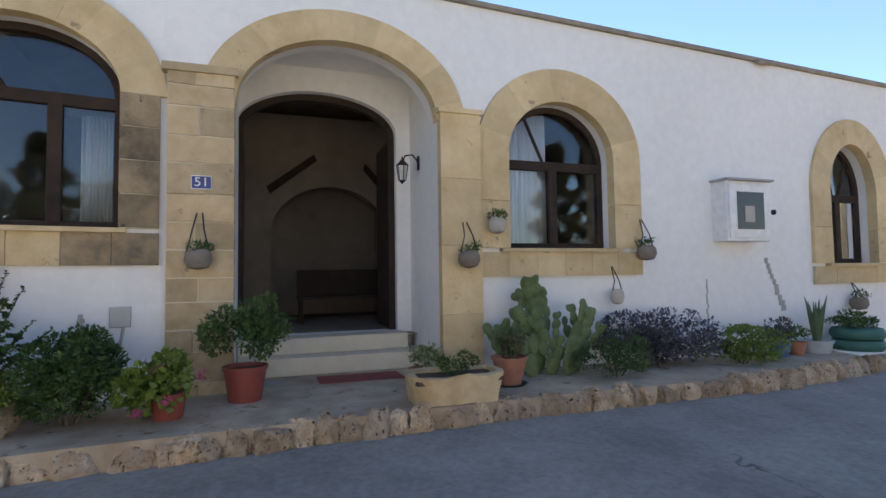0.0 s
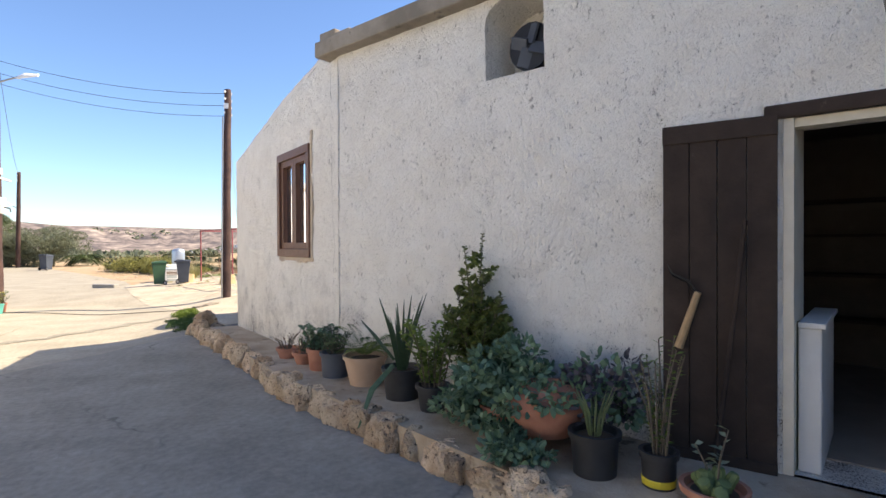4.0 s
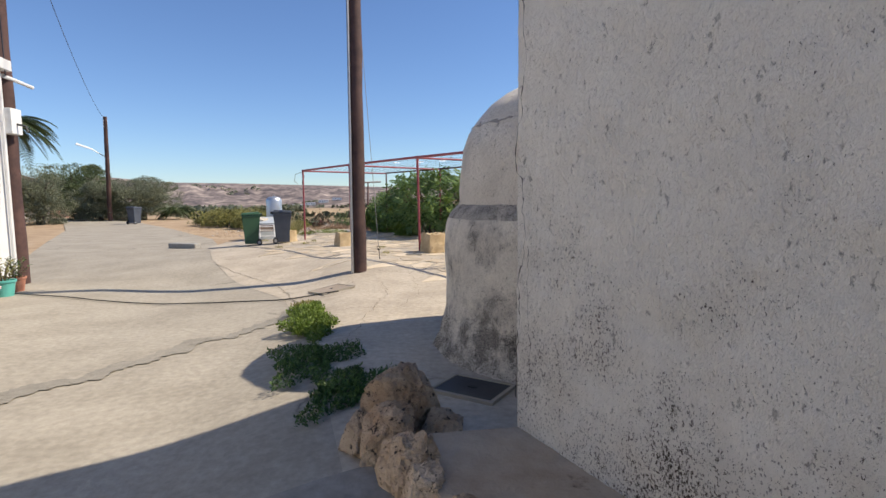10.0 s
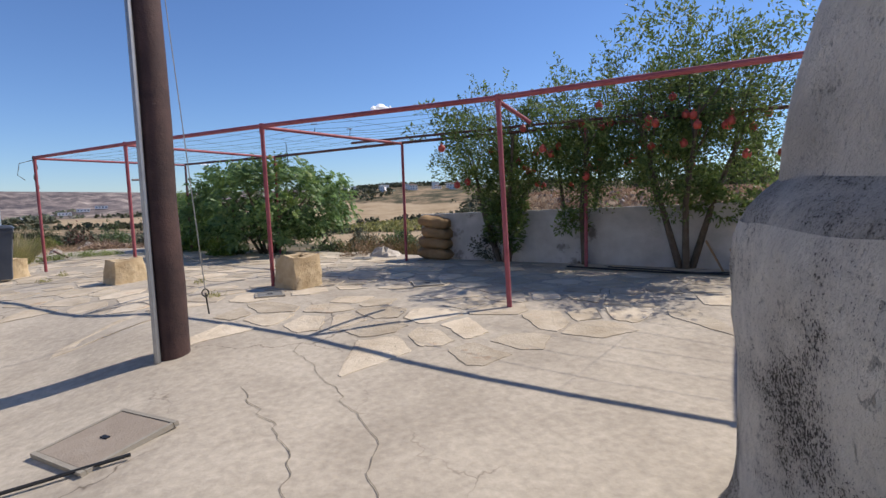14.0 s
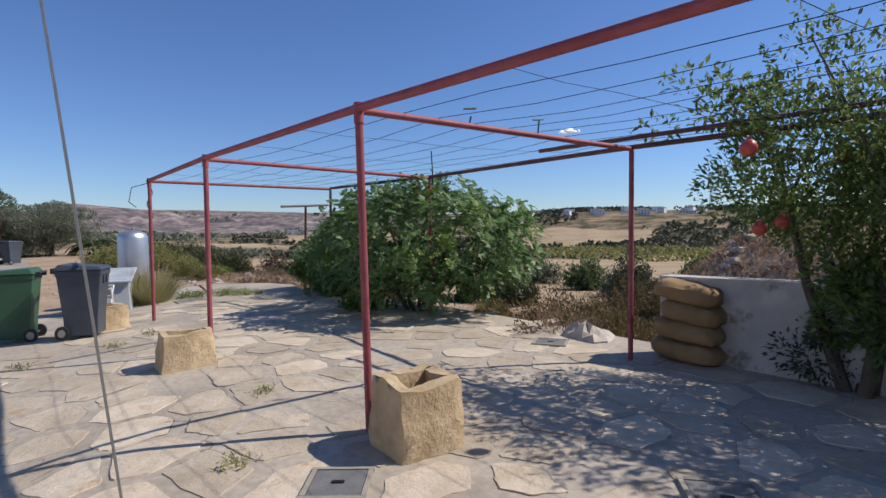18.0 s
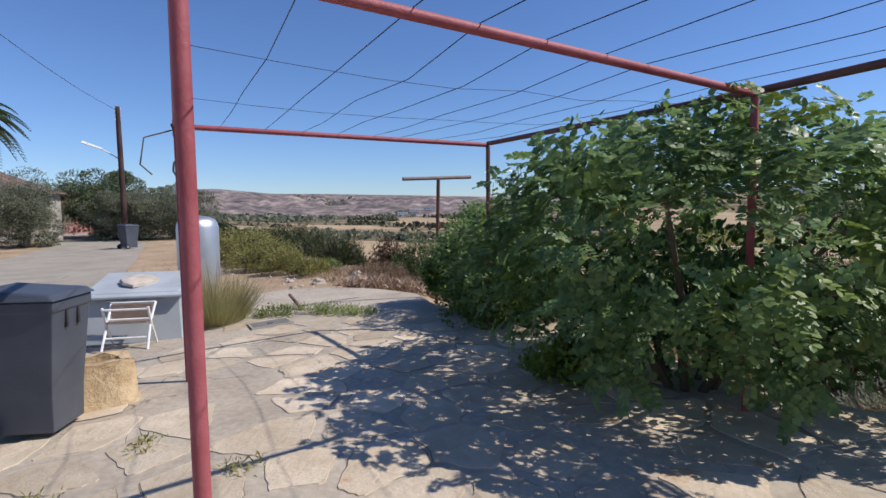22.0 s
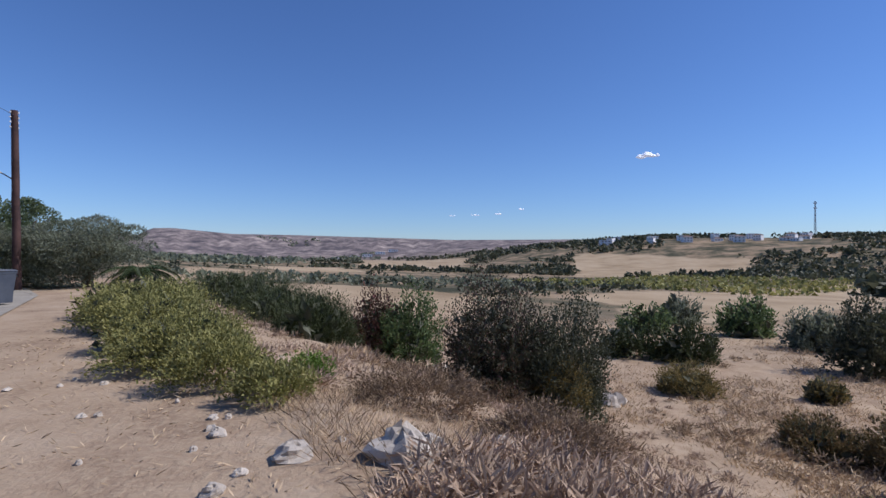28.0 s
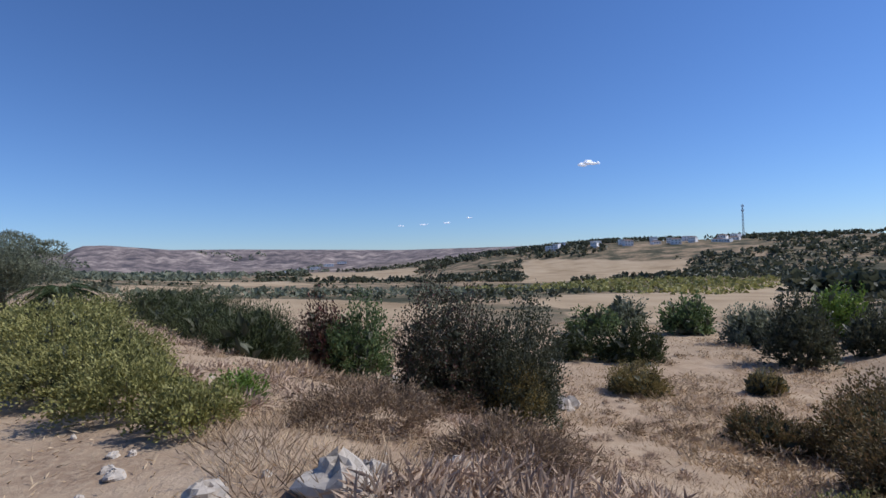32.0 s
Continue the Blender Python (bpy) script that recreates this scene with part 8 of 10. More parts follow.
# ---- yard things ----
def bin_(x, y, yaw, mat, label, tilt=0.0):
    b = thing("wheeled_bin", label, "bin", pose(x, y, gz(x, y), 0, 0, yaw) @ Matrix.Diagonal((0.76, 0.74, 0.87, 1)), "wheeled bins in the yard")
    w0, w1, d0, d1 = 0.21, 0.27, 0.24, 0.33
    g = Geo()
    ring = lambda w, d, z, c=0.0: [(-w, -d + c, z), (-w + 0.05, -d - 0.0 + c, z), (w - 0.05, -d + c, z), (w, -d + c, z), (w, d + c, z), (-w, d + c, z)]
    lv = [ring(w0, d0, 0.05), ring(w0 + 0.01, d0 + 0.01, 0.3), ring(w1 - 0.012, d1 - 0.015, 0.9), ring(w1, d1, 0.91), ring(w1, d1, 0.98)]
    vs = [p for r in lv for p in r]
    n = 6
    fs = [tuple(range(n - 1, -1, -1)), tuple(range(4 * n, 5 * n))]
    for i in range(4):
        fs += [(i * n + k, i * n + (k + 1) % n, (i + 1) * n + (k + 1) % n, (i + 1) * n + k) for k in range(n)]
    g.add(vs, fs).ob("body", mat, b, bevel=0.012)
    lid = Geo()
    lid.add([(-0.3, -0.36, 0.985), (0.3, -0.36, 0.985), (0.3, 0.36, 0.985), (-0.3, 0.36, 0.985), (-0.26, -0.30, 1.03), (0.26, -0.30, 1.03), (0.26, 0.28, 1.07), (-0.26, 0.28, 1.07)],
            [(3, 2, 1, 0), (4, 5, 6, 7), (0, 1, 5, 4), (1, 2, 6, 5), (2, 3, 7, 6), (3, 0, 4, 7)])
    lo = lid.ob("lid", mat, b, bevel=0.015)
    for u in (-0.08, 0.08):
        Geo().box(u - 0.012, -0.325, 0.78, u + 0.012, -0.29, 0.9).ob("rib", M_BLACKPLASTIC, b)
    Geo().tube([(-0.2, 0.40, 1.0), (0.2, 0.40, 1.0)], 0.016, 8).ob("handle", M_BLACKPLASTIC, b)
    for u in (-0.2, 0.17):
        Geo().box(u, 0.32, 0.94, u + 0.03, 0.41, 1.01).ob("handle_arm", M_BLACKPLASTIC, b)
    Geo().tube([(-0.26, 0.26, 0.1), (0.26, 0.26, 0.1)], 0.012, 8).ob("axle", M_STEEL, b)
    for s in (-1, 1):
        w = Geo().tube([(s * 0.23, 0.26, 0.1), (s * 0.275, 0.26, 0.1)], 0.1, 20).ob("wheel", M_BLACKPLASTIC, b, smooth=True)
        Geo().tube([(s * 0.277, 0.26, 0.1), (s * 0.284, 0.26, 0.1)], 0.055, 12).ob("hub", M_STEEL, w)
    return b


bin_(-2.46, 19.52, 98, M_GREYPLASTIC, "dark grey wheeled bin standing on the yard")
bin_(-3.34, 19.70, -76, M_GREENPLASTIC, "green wheeled bin with its lid shut")
fb = bin_(-14.2, 38.6, 160, M_GREYPLASTIC, "grey wheeled bin at the roadside far off")
fb.matrix_world = pose(-14.2, 38.6, float(land(-14.2, 38.6)) + 0.01, 0, 0, 160)


def trough(x, y, yaw, w, d, h, label, seed, wall=0.09, z=None, group="carved stone troughs in the yard", taper=0.14):
    """A carved stone block with a hollow top, worn and uneven."""
    t = thing("stone_trough", label, "trough", pose(x, y, gz(x, y) - 0.015 if z is None else z, 0, 0, yaw), group)
    g = Geo()
    n = 9
    pts, idx = [], {}

    def vid(px, py, pz):
        k = (round(px, 4), round(py, 4), round(pz, 4))
        if k not in idx:
            idx[k] = len(g.v)
            q = Vector((px, py, pz))
            e = noise.noise_vector((px * 4 + seed, py * 4, pz * 4)) * 0.034 + noise.noise_vector((px * 13 + seed, py * 13, pz * 13)) * 0.012
            f = 1 - taper * (pz / h)
            # rounded corners
            cx, cy = abs(px) / (w / 2), abs(py) / (d / 2)
            rr = 1 - 0.09 * (max(0, cx - 0.6) / 0.4) * (max(0, cy - 0.6) / 0.4)
            g.v.append(tuple(Vector((q.x * f * rr, q.y * f * rr, q.z)) + e))
        return idx[k]

    def sheet(o, a, b, na, nb):
        for i in range(na):
            for j in range(nb):
                P = [Vector(o) + Vector(a) * (i + di) / na + Vector(b) * (j + dj) / nb for di, dj in ((0, 0), (1, 0), (1, 1), (0, 1))]
                g.f.append(tuple(vid(*p) for p in P))
    X, Y = w / 2, d / 2
    sheet((-X, -Y, 0), (w, 0, 0), (0, 0, h), n, 7)
    sheet((X, -Y, 0), (0, d, 0), (0, 0, h), n, 7)
    sheet((X, Y, 0), (-w, 0, 0), (0, 0, h), n, 7)
    sheet((-X, Y, 0), (0, -d, 0), (0, 0, h), n, 7)
    ix, iy, dp = X - wall, Y - wall, h * 0.55
    sheet((-X, -Y, h), (w, 0, 0), (0, wall, 0), n, 1)
    sheet((-X, Y - wall, h), (w, 0, 0), (0, wall, 0), n, 1)
    sheet((-X, -iy, h), (wall, 0, 0), (0, 2 * iy, 0), 1, n)
    sheet((ix, -iy, h), (wall, 0, 0), (0, 2 * iy, 0), 1, n)
    sheet((-ix, -iy, h - dp), (2 * ix, 0, 0), (0, 2 * iy, 0), n, n)
    sheet((ix, -iy, h - dp), (-2 * ix, 0, 0), (0, 0, dp), n, 4)
    sheet((-ix, iy, h - dp), (2 * ix, 0, 0), (0, 0, dp), n, 4)
    sheet((-ix, -iy, h - dp), (0, 2 * iy, 0), (0, 0, dp), n, 4)
    sheet((ix, iy, h - dp), (0, -2 * iy, 0), (0, 0, dp), n, 4)
    g.ob("block", M_TROUGH, t, smooth=True)
    return t


trough(1.24, 15.27, 24, 0.47, 0.45, 0.40, "square carved yellow limestone trough at a pergola post", 3)
trough(-0.66, 17.44, 30, 0.50, 0.38, 0.33, "worn yellow limestone trough beside a pergola post", 8, 0.07)
trough(-2.40, 20.0, 38, 0.46, 0.38, 0.34, "small yellow limestone trough by the bins", 15, 0.09)

# pressure tank
tk = thing("water_tank", "upright silver galvanised pressure tank in the weeds", "tank", pose(-3.33, 23.32, gz(-3.33, 23.32) - 0.02))
pr = [(0.255, 0.0), (0.265, 0.04), (0.265, 1.24), (0.253, 1.30), (0.22, 1.35), (0.15, 1.385), (0.06, 1.40), (0.02, 1.405)]
Geo().lathe(pr, 32).ob("shell", M_GALV, tk, smooth=True)
Geo().tube([(0.0, 0, 1.40), (0.0, 0, 1.46)], 0.022, 8).ob("valve", M_STEEL, tk)
Geo().tube([(0.26, -0.05, 0.16), (0.42, -0.06, 0.16), (0.46, -0.06, 0.1)], 0.018, 6).ob("outlet_pipe", M_BLACKMETAL, tk)

# sheet-metal cover with a stone on top
sk_ = thing("metal_enclosure", "low grey sheet-metal pump cover with a sloping lid", "enclosure", pose(-3.5, 22.35, gz(-3.5, 22.35), 0, 0, 14))
e = Geo()
e.add([(-0.5, -0.42, 0), (0.5, -0.42, 0), (0.5, 0.42, 0), (-0.5, 0.42, 0), (-0.46, -0.34, 0.56), (0.46, -0.34, 0.56), (0.46, 0.34, 0.66), (-0.46, 0.34, 0.66)],
      [(3, 2, 1, 0), (4, 5, 6, 7), (0, 1, 5, 4), (1, 2, 6, 5), (2, 3, 7, 6), (3, 0, 4, 7)])
e.ob("casing", M_SHEET, sk_, bevel=0.01)
e = Geo()
e.add([(-0.52, -0.43, 0.50), (0.52, -0.43, 0.50), (0.52, 0.40, 0.68), (-0.52, 0.40, 0.68), (-0.52, -0.43, 0.53), (0.52, -0.43, 0.53), (0.52, 0.40, 0.71), (-0.52, 0.40, 0.71)],
      [(3, 2, 1, 0), (4, 5, 6, 7), (0, 1, 5, 4), (1, 2, 6, 5), (2, 3, 7, 6), (3, 0, 4, 7)])
e.ob("lid", M_SHEET, sk_, bevel=0.008)
Geo().tube([(0.53, 0.0, 0.1), (0.57, 0.0, 0.1), (0.57, 0.0, 0.5), (0.60, 0.05, 0.56)], 0.014, 6).ob("lever", M_BLACKMETAL, sk_)
st = Geo()
st.lathe([(0.16, 0), (0.21, 0.02), (0.20, 0.05), (0.12, 0.065)], 9, (0, 0, 0), 0.4)
st_o = st.ob("flat_stone", M_ROCK)
st_o.matrix_world = sk_.matrix_world @ pose(-0.05, 0.02, 0.615, 12, 0, 30)
tagged(st_o, "flat pale stone weighing down the metal lid", "stone")


# folded white chair leaning there
fc = thing("folding_chair", "white-framed folding chair leaning on the pump cover", "chair", pose(-3.30, 21.72, gz(-3.30, 21.72), 0, 0, 12))
for s in (-0.22, 0.22):
    Geo().tube([(s, -0.14, 0.0), (s * 0.95, 0.02, 0.28), (s, 0.16, 0.46)], 0.014, 7).ob("leg", M_WHITEMETAL, fc)
    Geo().tube([(s, 0.14, 0.02), (s, 0.0, 0.26), (s, -0.06, 0.44)], 0.014, 7).ob("leg", M_WHITEMETAL, fc)
for z, y in ((0.46, 0.15), (0.30, 0.03), (0.12, -0.06), (0.42, -0.06)):
    Geo().tube([(-0.22, y, z), (0.22, y, z)], 0.012, 7).ob("rail", M_WHITEMETAL, fc)
Geo().box(-0.2, -0.05, 0.27, 0.2, 0.10, 0.29).ob("seat", surf("brown_canvas", (0.22, 0.16, 0.12), (0.3, 0.23, 0.18), 10, 0.9, 0.3, 90), fc)
Geo().box(-0.2, 0.10, 0.30, 0.2, 0.12, 0.45).ob("backrest", bpy.data.materials["brown_canvas"], fc)


# ---- low white wall with what leans on it ----
WL0, WL1 = (3.98, 16.98), (9.3, 7.55)
struct(wall_mesh(WL1, WL0, [(0, 1.08), (5.4, 0.98), (10.83, 0.86)], [], 0.18, base=-0.2, relief=0.008, step=0.2).ob("wall_yard", M_WALLWHITE, smooth=True), "low flaking whitewashed blockwork wall", "wall")
FW = wall_frame(WL1, WL0)
cap = Geo()
cap.add([FW @ Vector(p) for p in ((0, 0.015, 1.08), (10.83, 0.015, 0.86), (10.83, -0.195, 0.86), (0, -0.195, 1.08), (0, 0.015, 1.11), (10.83, 0.015, 0.89), (10.83, -0.195, 0.89), (0, -0.195, 1.11))],
        [(3, 2, 1, 0), (4, 5, 6, 7), (0, 1, 5, 4), (1, 2, 6, 5), (2, 3, 7, 6), (3, 0, 4, 7)])
struct(cap.ob("wall_cap_trim", M_WALLWHITE), "white cement cap of the yard wall", "trim")


def cushion(m, w, d, h, label, seed):
    g = Geo()
    nx, ny, nz = 10, 7, 4
    vs, fs = [], []
    ix = {}

    def v(i, j, k):
        if (i, j, k) not in ix:
            x, y, z = i / nx * 2 - 1, j / ny * 2 - 1, k / nz * 2 - 1
            pn = (abs(x) ** 4.5 + abs(y) ** 4.5 + abs(z) ** 3.0) ** (1 / 3.6)
            f = 1 / max(1.0, pn)
            p = Vector((x * f * w / 2, y * f * d / 2, z * f * h / 2)) + noise.noise_vector((x * 1.5 + seed, y * 1.5, z * 1.5)) * 0.02
            ix[(i, j, k)] = len(vs)
            vs.append(p)
        return ix[(i, j, k)]
    for i in range(nx):
        for j in range(ny):
            fs += [(v(i, j, 0), v(i, j + 1, 0), v(i + 1, j + 1, 0), v(i + 1, j, 0)), (v(i, j, nz), v(i + 1, j, nz), v(i + 1, j + 1, nz), v(i, j + 1, nz))]
    for i in range(nx):
        for k in range(nz):
            fs += [(v(i, 0, k), v(i + 1, 0, k), v(i + 1, 0, k + 1), v(i, 0, k + 1)), (v(i, ny, k), v(i, ny, k + 1), v(i + 1, ny, k + 1), v(i + 1, ny, k))]
    for j in range(ny):
        for k in range(nz):
            fs += [(v(0, j, k), v(0, j, k + 1), v(0, j + 1, k + 1), v(0, j + 1, k)), (v(nx, j, k), v(nx, j + 1, k), v(nx, j + 1, k + 1), v(nx, j, k + 1))]
    o = g.add(vs, fs).ob("seat_cushion", M_CRATE, smooth=True)
    o.matrix_world = m
    return tagged(o, label, "cushion", "old cushions stacked by the wall")


for k, (dx, dz, w, tl, lb) in enumerate(((0.02, 0.10, 0.64, 5, "worn ochre foam cushion at the foot of a stack"), (0.03, 0.285, 0.60, 6, "worn ochre foam cushion in a leaning stack"), (0.06, 0.455, 0.54, 7, "faded ochre foam cushion slipping in a stack"), (0.02, 0.63, 0.58, 8, "curled ochre foam cushion on top of a stack"))):
    cushion(pose(3.92 + dx * 0.55, 16.62 - dx, gz(3.9, 16.6) + dz, 2, tl, -58), w, 0.4, 0.185, lb, k * 5)

bk = thing("bucket", "white plastic bucket in the shade by the wall", "bucket", pose(5.80, 13.78, gz(5.8, 13.78)))
Geo().lathe([(0.09, 0), (0.12, 0.2), (0.128, 0.2), (0.128, 0.215), (0.115, 0.215), (0.11, 0.19), (0.085, 0.02)], 20).ob("pail", M_TUBWHITE, bk, smooth=True)
Geo().tube([(0.12 * math.cos(a), 0.03, 0.2 + 0.1 * math.sin(a)) for a in np.linspace(0, 3.14, 10)], 0.004, 5).ob("handle", M_STEEL, bk)
pk = thing("planter_box", "faded pink square planter with a straggly plant", "planter", pose(6.52, 12.42, gz(6.52, 12.42), 0, 0, -60))
Geo().box(-0.17, -0.15, 0, 0.17, 0.15, 0.30).ob("box", surf("faded_pink_paint", (0.33, 0.2, 0.19), (0.42, 0.27, 0.25), 6, 0.8, 0.3, 50), pk, bevel=0.012)
crown("plant", L_FIG, 220, (0, 0, 0.42), (0.16, 0.16, 0.2), 0.05, 0.5, pk, 6, 0.4, 0.6, 0.3)


def long_tool(x, y, top, head, label, col):
    t = thing("long_handled_tool", label, "tool", pose(x, y, gz(x, y)), "tools leaning on the yard wall")
    Geo().tube([(0, 0, 0), top], 0.014, 7).ob("handle", col, t)
    if head == "mop":
        crown("mop_head", M_CURTAIN, 160, (top[0], top[1], top[2]), (0.14, 0.1, 0.06), 0.06, 0.3, t, 5, 0.4, 0.5)
    return t


M_POLEGREY = surf("grey_broom_handle", (0.36, 0.34, 0.30), (0.46, 0.44, 0.39), 10, 0.7, 0.1, 60)
long_tool(6.12, 11.78, (0.52, 0.12, 1.05), "mop", "mop with a grey handle upside down against the wall", M_POLEGREY)
long_tool(6.16, 11.66, (0.58, 0.05, 1.04), "mop", "mop with a thin handle leaning on the wall", M_POLEGREY)
long_tool(5.9, 12.72, (0.22, 0.62, 0.72), "", "loose wooden stick leaning under the tree", M_HANDLE)
long_tool(6.05, 12.55, (0.25, 0.6, 0.66), "", "loose wooden stick leaning under the tree", M_HANDLE)

# hose and black pipe lying on the paving
def ground_line(pts, r, mat, name, label, cat):
    g = Geo()
    P = []
    for (x0, y0), (x1, y1) in zip(pts[:-1], pts[1:]):
        for k in range(10):
            x, y = x0 + (x1 - x0) * k / 10, y0 + (y1 - y0) * k / 10
            P.append((x + 0.02 * noise.noise((x * 2, y * 2, 0)), y + 0.02 * noise.noise((x * 2, y * 2, 5)), gz(x, y) + r + 0.006))
    P.append((pts[-1][0], pts[-1][1], gz(*pts[-1]) + r + 0.006))
    return tagged(g.tube(P, r, 6).ob(name, mat, smooth=True), label, cat)


ground_line([(4.75, 14.3), (4.95, 13.8), (5.2, 13.1), (5.75, 12.35), (6.1, 11.5), (6.9, 10.4)], 0.012, M_BLACKPLASTIC, "water_pipe", "black plastic water pipe lying along the wall", "pipe")
ground_line([(5.15, 13.9), (5.35, 13.35), (5.5, 12.8), (5.95, 12.5), (6.3, 11.8), (6.6, 11.6)], 0.009, M_BLACKPLASTIC, "hose", "thin black hose lying on the paving", "hose")
ground_line([(-0.5, 11.6), (-2.2, 12.0), (-4.1, 12.7), (-6.1, 13.9)], 0.010, M_WIRE, "ground_cable", "dark cable laid across the road", "cable")


# manhole covers
def cover(x, y, yaw, w, d, mat, label):
    up = Vector(((gz(x - 0.2, y) - gz(x + 0.2, y)) / 0.4, (gz(x, y - 0.2) - gz(x, y + 0.2)) / 0.4, 1.0)).normalized()
    lie = Vector((0, 0, 1)).rotation_difference(up).to_matrix().to_4x4()
    c = thing("manhole_cover", label, "cover", pose(x, y, gz(x, y) + 0.001) @ lie @ pose(0, 0, 0, 0, 0, yaw), "covers in the yard paving")
    Geo().box(-w / 2, -d / 2, -0.01, w / 2, d / 2, 0.012).ob("plate", mat, c, bevel=0.004)
    f = Geo()
    for s in (-1, 1):
        f.box(-w / 2 - 0.03, s * (d / 2 + 0.015) - 0.012, -0.01, w / 2 + 0.03, s * (d / 2 + 0.015) + 0.012, 0.016)
        f.box(s * (w / 2 + 0.015) - 0.012, -d / 2, -0.01, s * (w / 2 + 0.015) + 0.012, d / 2, 0.016)
    f.ob("rim", M_SEAM, c)
    Geo().box(-0.03, -0.012, 0.012, 0.03, 0.012, 0.018).ob("lift_slot", M_BLACKMETAL, c)
    return c


cover(0.80, 14.84, -10, 0.26, 0.26, M_IRON, "small square iron cover set in the paving")
cover(-2.08, 22.50, 32, 0.42, 0.30, M_IRON, "grey iron cover beside the weeds")
cover(-0.62, 11.95, -62, 0.50, 0.42, surf("rusty_cover", (0.30, 0.245, 0.19), (0.38, 0.32, 0.255), 8, 0.85, 0.4, 80), "rusty square cover in a cement frame")
cover(0.56, 7.72, -40, 0.40, 0.30, M_BLACKPLASTIC, "black square cover at the foot of the oven")
cover(2.96, 17.55, -30, 0.30, 0.26, M_IRON, "small grey cover near the dry weeds")
cover(2.55, 14.35, -20, 0.30, 0.30, M_IRON, "small dark cover in the tree shade")

# grass and weeds in the yard
def weed_patch(x, y, rx, ry, yaw, n, h, mat, label, leaf=0.05, wide=0.5, dz=0.0):
    w = thing("weeds", label, "weeds", pose(x, y, gz(x, y) + dz, 0, 0, yaw), "weeds in the yard")
    g = np.random.default_rng(int(abs(x * 100) + abs(y * 10)))
    a, r = g.uniform(0, 6.283, n), np.sqrt(g.uniform(0, 1, n))
    wob = 1 + 0.35 * np.sin(a * 3 + x) + 0.2 * np.sin(a * 7)
    P = np.stack([np.cos(a) * r * rx * wob, np.sin(a) * r * ry * wob, g.uniform(0, 1, n) ** 1.5 * h * (1.15 - r * 0.7)], 1)
    D = g.normal(size=(n, 3)) + np.array([0, 0, 0.9])
    leaf_mesh("foliage", P, D, g.normal(size=(n, 3)) + np.array([0, 0, 1.0]), leaf * g.uniform(0.6, 1.4, n), leaf * wide, mat, w)
    return w


weed_patch(-0.64, 9.62, 0.22, 0.36, 8, 3400, 0.17, L_LIME, "bright green weed growing from a crack", 0.034)
weed_patch(-0.76, 10.35, 0.16, 0.55, 5, 4600, 0.11, L_LIME, "bright green weeds along the paving joint", 0.03)
# weeds in the oven's shadow get a darker leaf, shade put into the colour
weed_patch(-0.52, 8.55, 0.30, 0.42, -18, 3600, 0.09, L_POT, "low weeds in the shade of the oven", 0.028)
weed_patch(-0.22, 7.85, 0.24, 0.40, -25, 3000, 0.07, L_POT, "low weeds in the shade of the oven", 0.028)
weed_patch(-0.88, 11.0, 0.12, 0.22, 0, 320, 0.06, L_YELLOW, "dry weeds by the iron cover", 0.035)
weed_patch(-1.45, 22.98, 0.72, 0.17, -18, 1500, 0.13, leafy("pale_weed", (0.17, 0.22, 0.06), (0.30, 0.36, 0.13), 0.6, 0.4), "pale green weeds along the slab edge", 0.06, 0.16)
weed_patch(-2.3, 23.05, 0.35, 0.2, 0, 500, 0.14, bpy.data.materials["pale_weed"], "green weeds along the slab edge", 0.05, 0.4)
for x, y in ((-1.75, 18.6), (-0.9, 18.9), (-1.6, 19.2), (0.25, 15.15), (-2.3, 17.9), (0.2, 16.4), (-3.2, 20.9)):
    weed_patch(x, y, 0.10, 0.10, 0, 70, 0.06, L_YELLOW, "tiny dry weed in a paving joint", 0.04, 0.25)
gt = thing("grass_tuft", "tall feathery green grass beside the tank", "grass", pose(-2.86, 22.72, gz(-2.86, 22.72)))
blades("tuft", leafy("feather_grass", (0.30, 0.30, 0.13), (0.48, 0.45, 0.22), 0.8, 0.5), 3600, 0.30, 0.66, 0.0045, gt, 1.0)
blades("tuft", L_DRY, 250, 0.24, 0.85, 0.008, gt, 0.5)
weed_patch(1.05, 20.35, 0.35, 0.25, 0, 900, 0.36, L_LIME, "light green sprout at the foot of the shrub", 0.07, 0.6)
gt2 = thing("grass_tuft", "dry feathery grass behind the pump cover", "grass", pose(-3.6, 23.05, gz(-3.6, 23.05)))
blades("tuft", bpy.data.materials["feather_grass"], 1400, 0.28, 0.5, 0.005, gt2, 0.9)
# a length of broken angle iron sticking out of the weeds
tagged(Geo().tube([(-1.95, 23.35, gz(-1.9, 23.3)), (-2.25, 23.75, gz(-2.2, 23.7) + 0.16)], 0.022, 4).ob("iron_stub", M_DARKPIPE), "short rusty iron stub sticking out of the slab", "metal")


# ---- rocks ----
def rock(x, y, r, h, label, seed, mat=None, zf=None, name="rock"):
    g = Geo()
    n, m = 12, 7
    for i in range(m + 1):
        t = -0.3 + (math.pi / 2 + 0.3) * i / m
        for k in range(n):
            a = 2 * math.pi * k / n
            d = 1 + 0.45 * noise.noise((math.cos(a) * 1.3 + seed * 3.1, math.sin(a) * 1.3, t * 1.5)) + 0.18 * noise.noise((math.cos(a) * 4 + seed, math.sin(a) * 4, t * 4))
            g.v.append((r * d * math.cos(t) * math.cos(a), r * d * math.cos(t) * math.sin(a), h * d * math.sin(t)))
    for i in range(m):
        for k in range(n):
            a, b = i * n + k, i * n + (k + 1) % n
            g.f.append((a, b, b + n, a + n))
    g.f.append(tuple(range(m * n, (m + 1) * n)))
    o = g.ob(name, mat or M_ROCK)
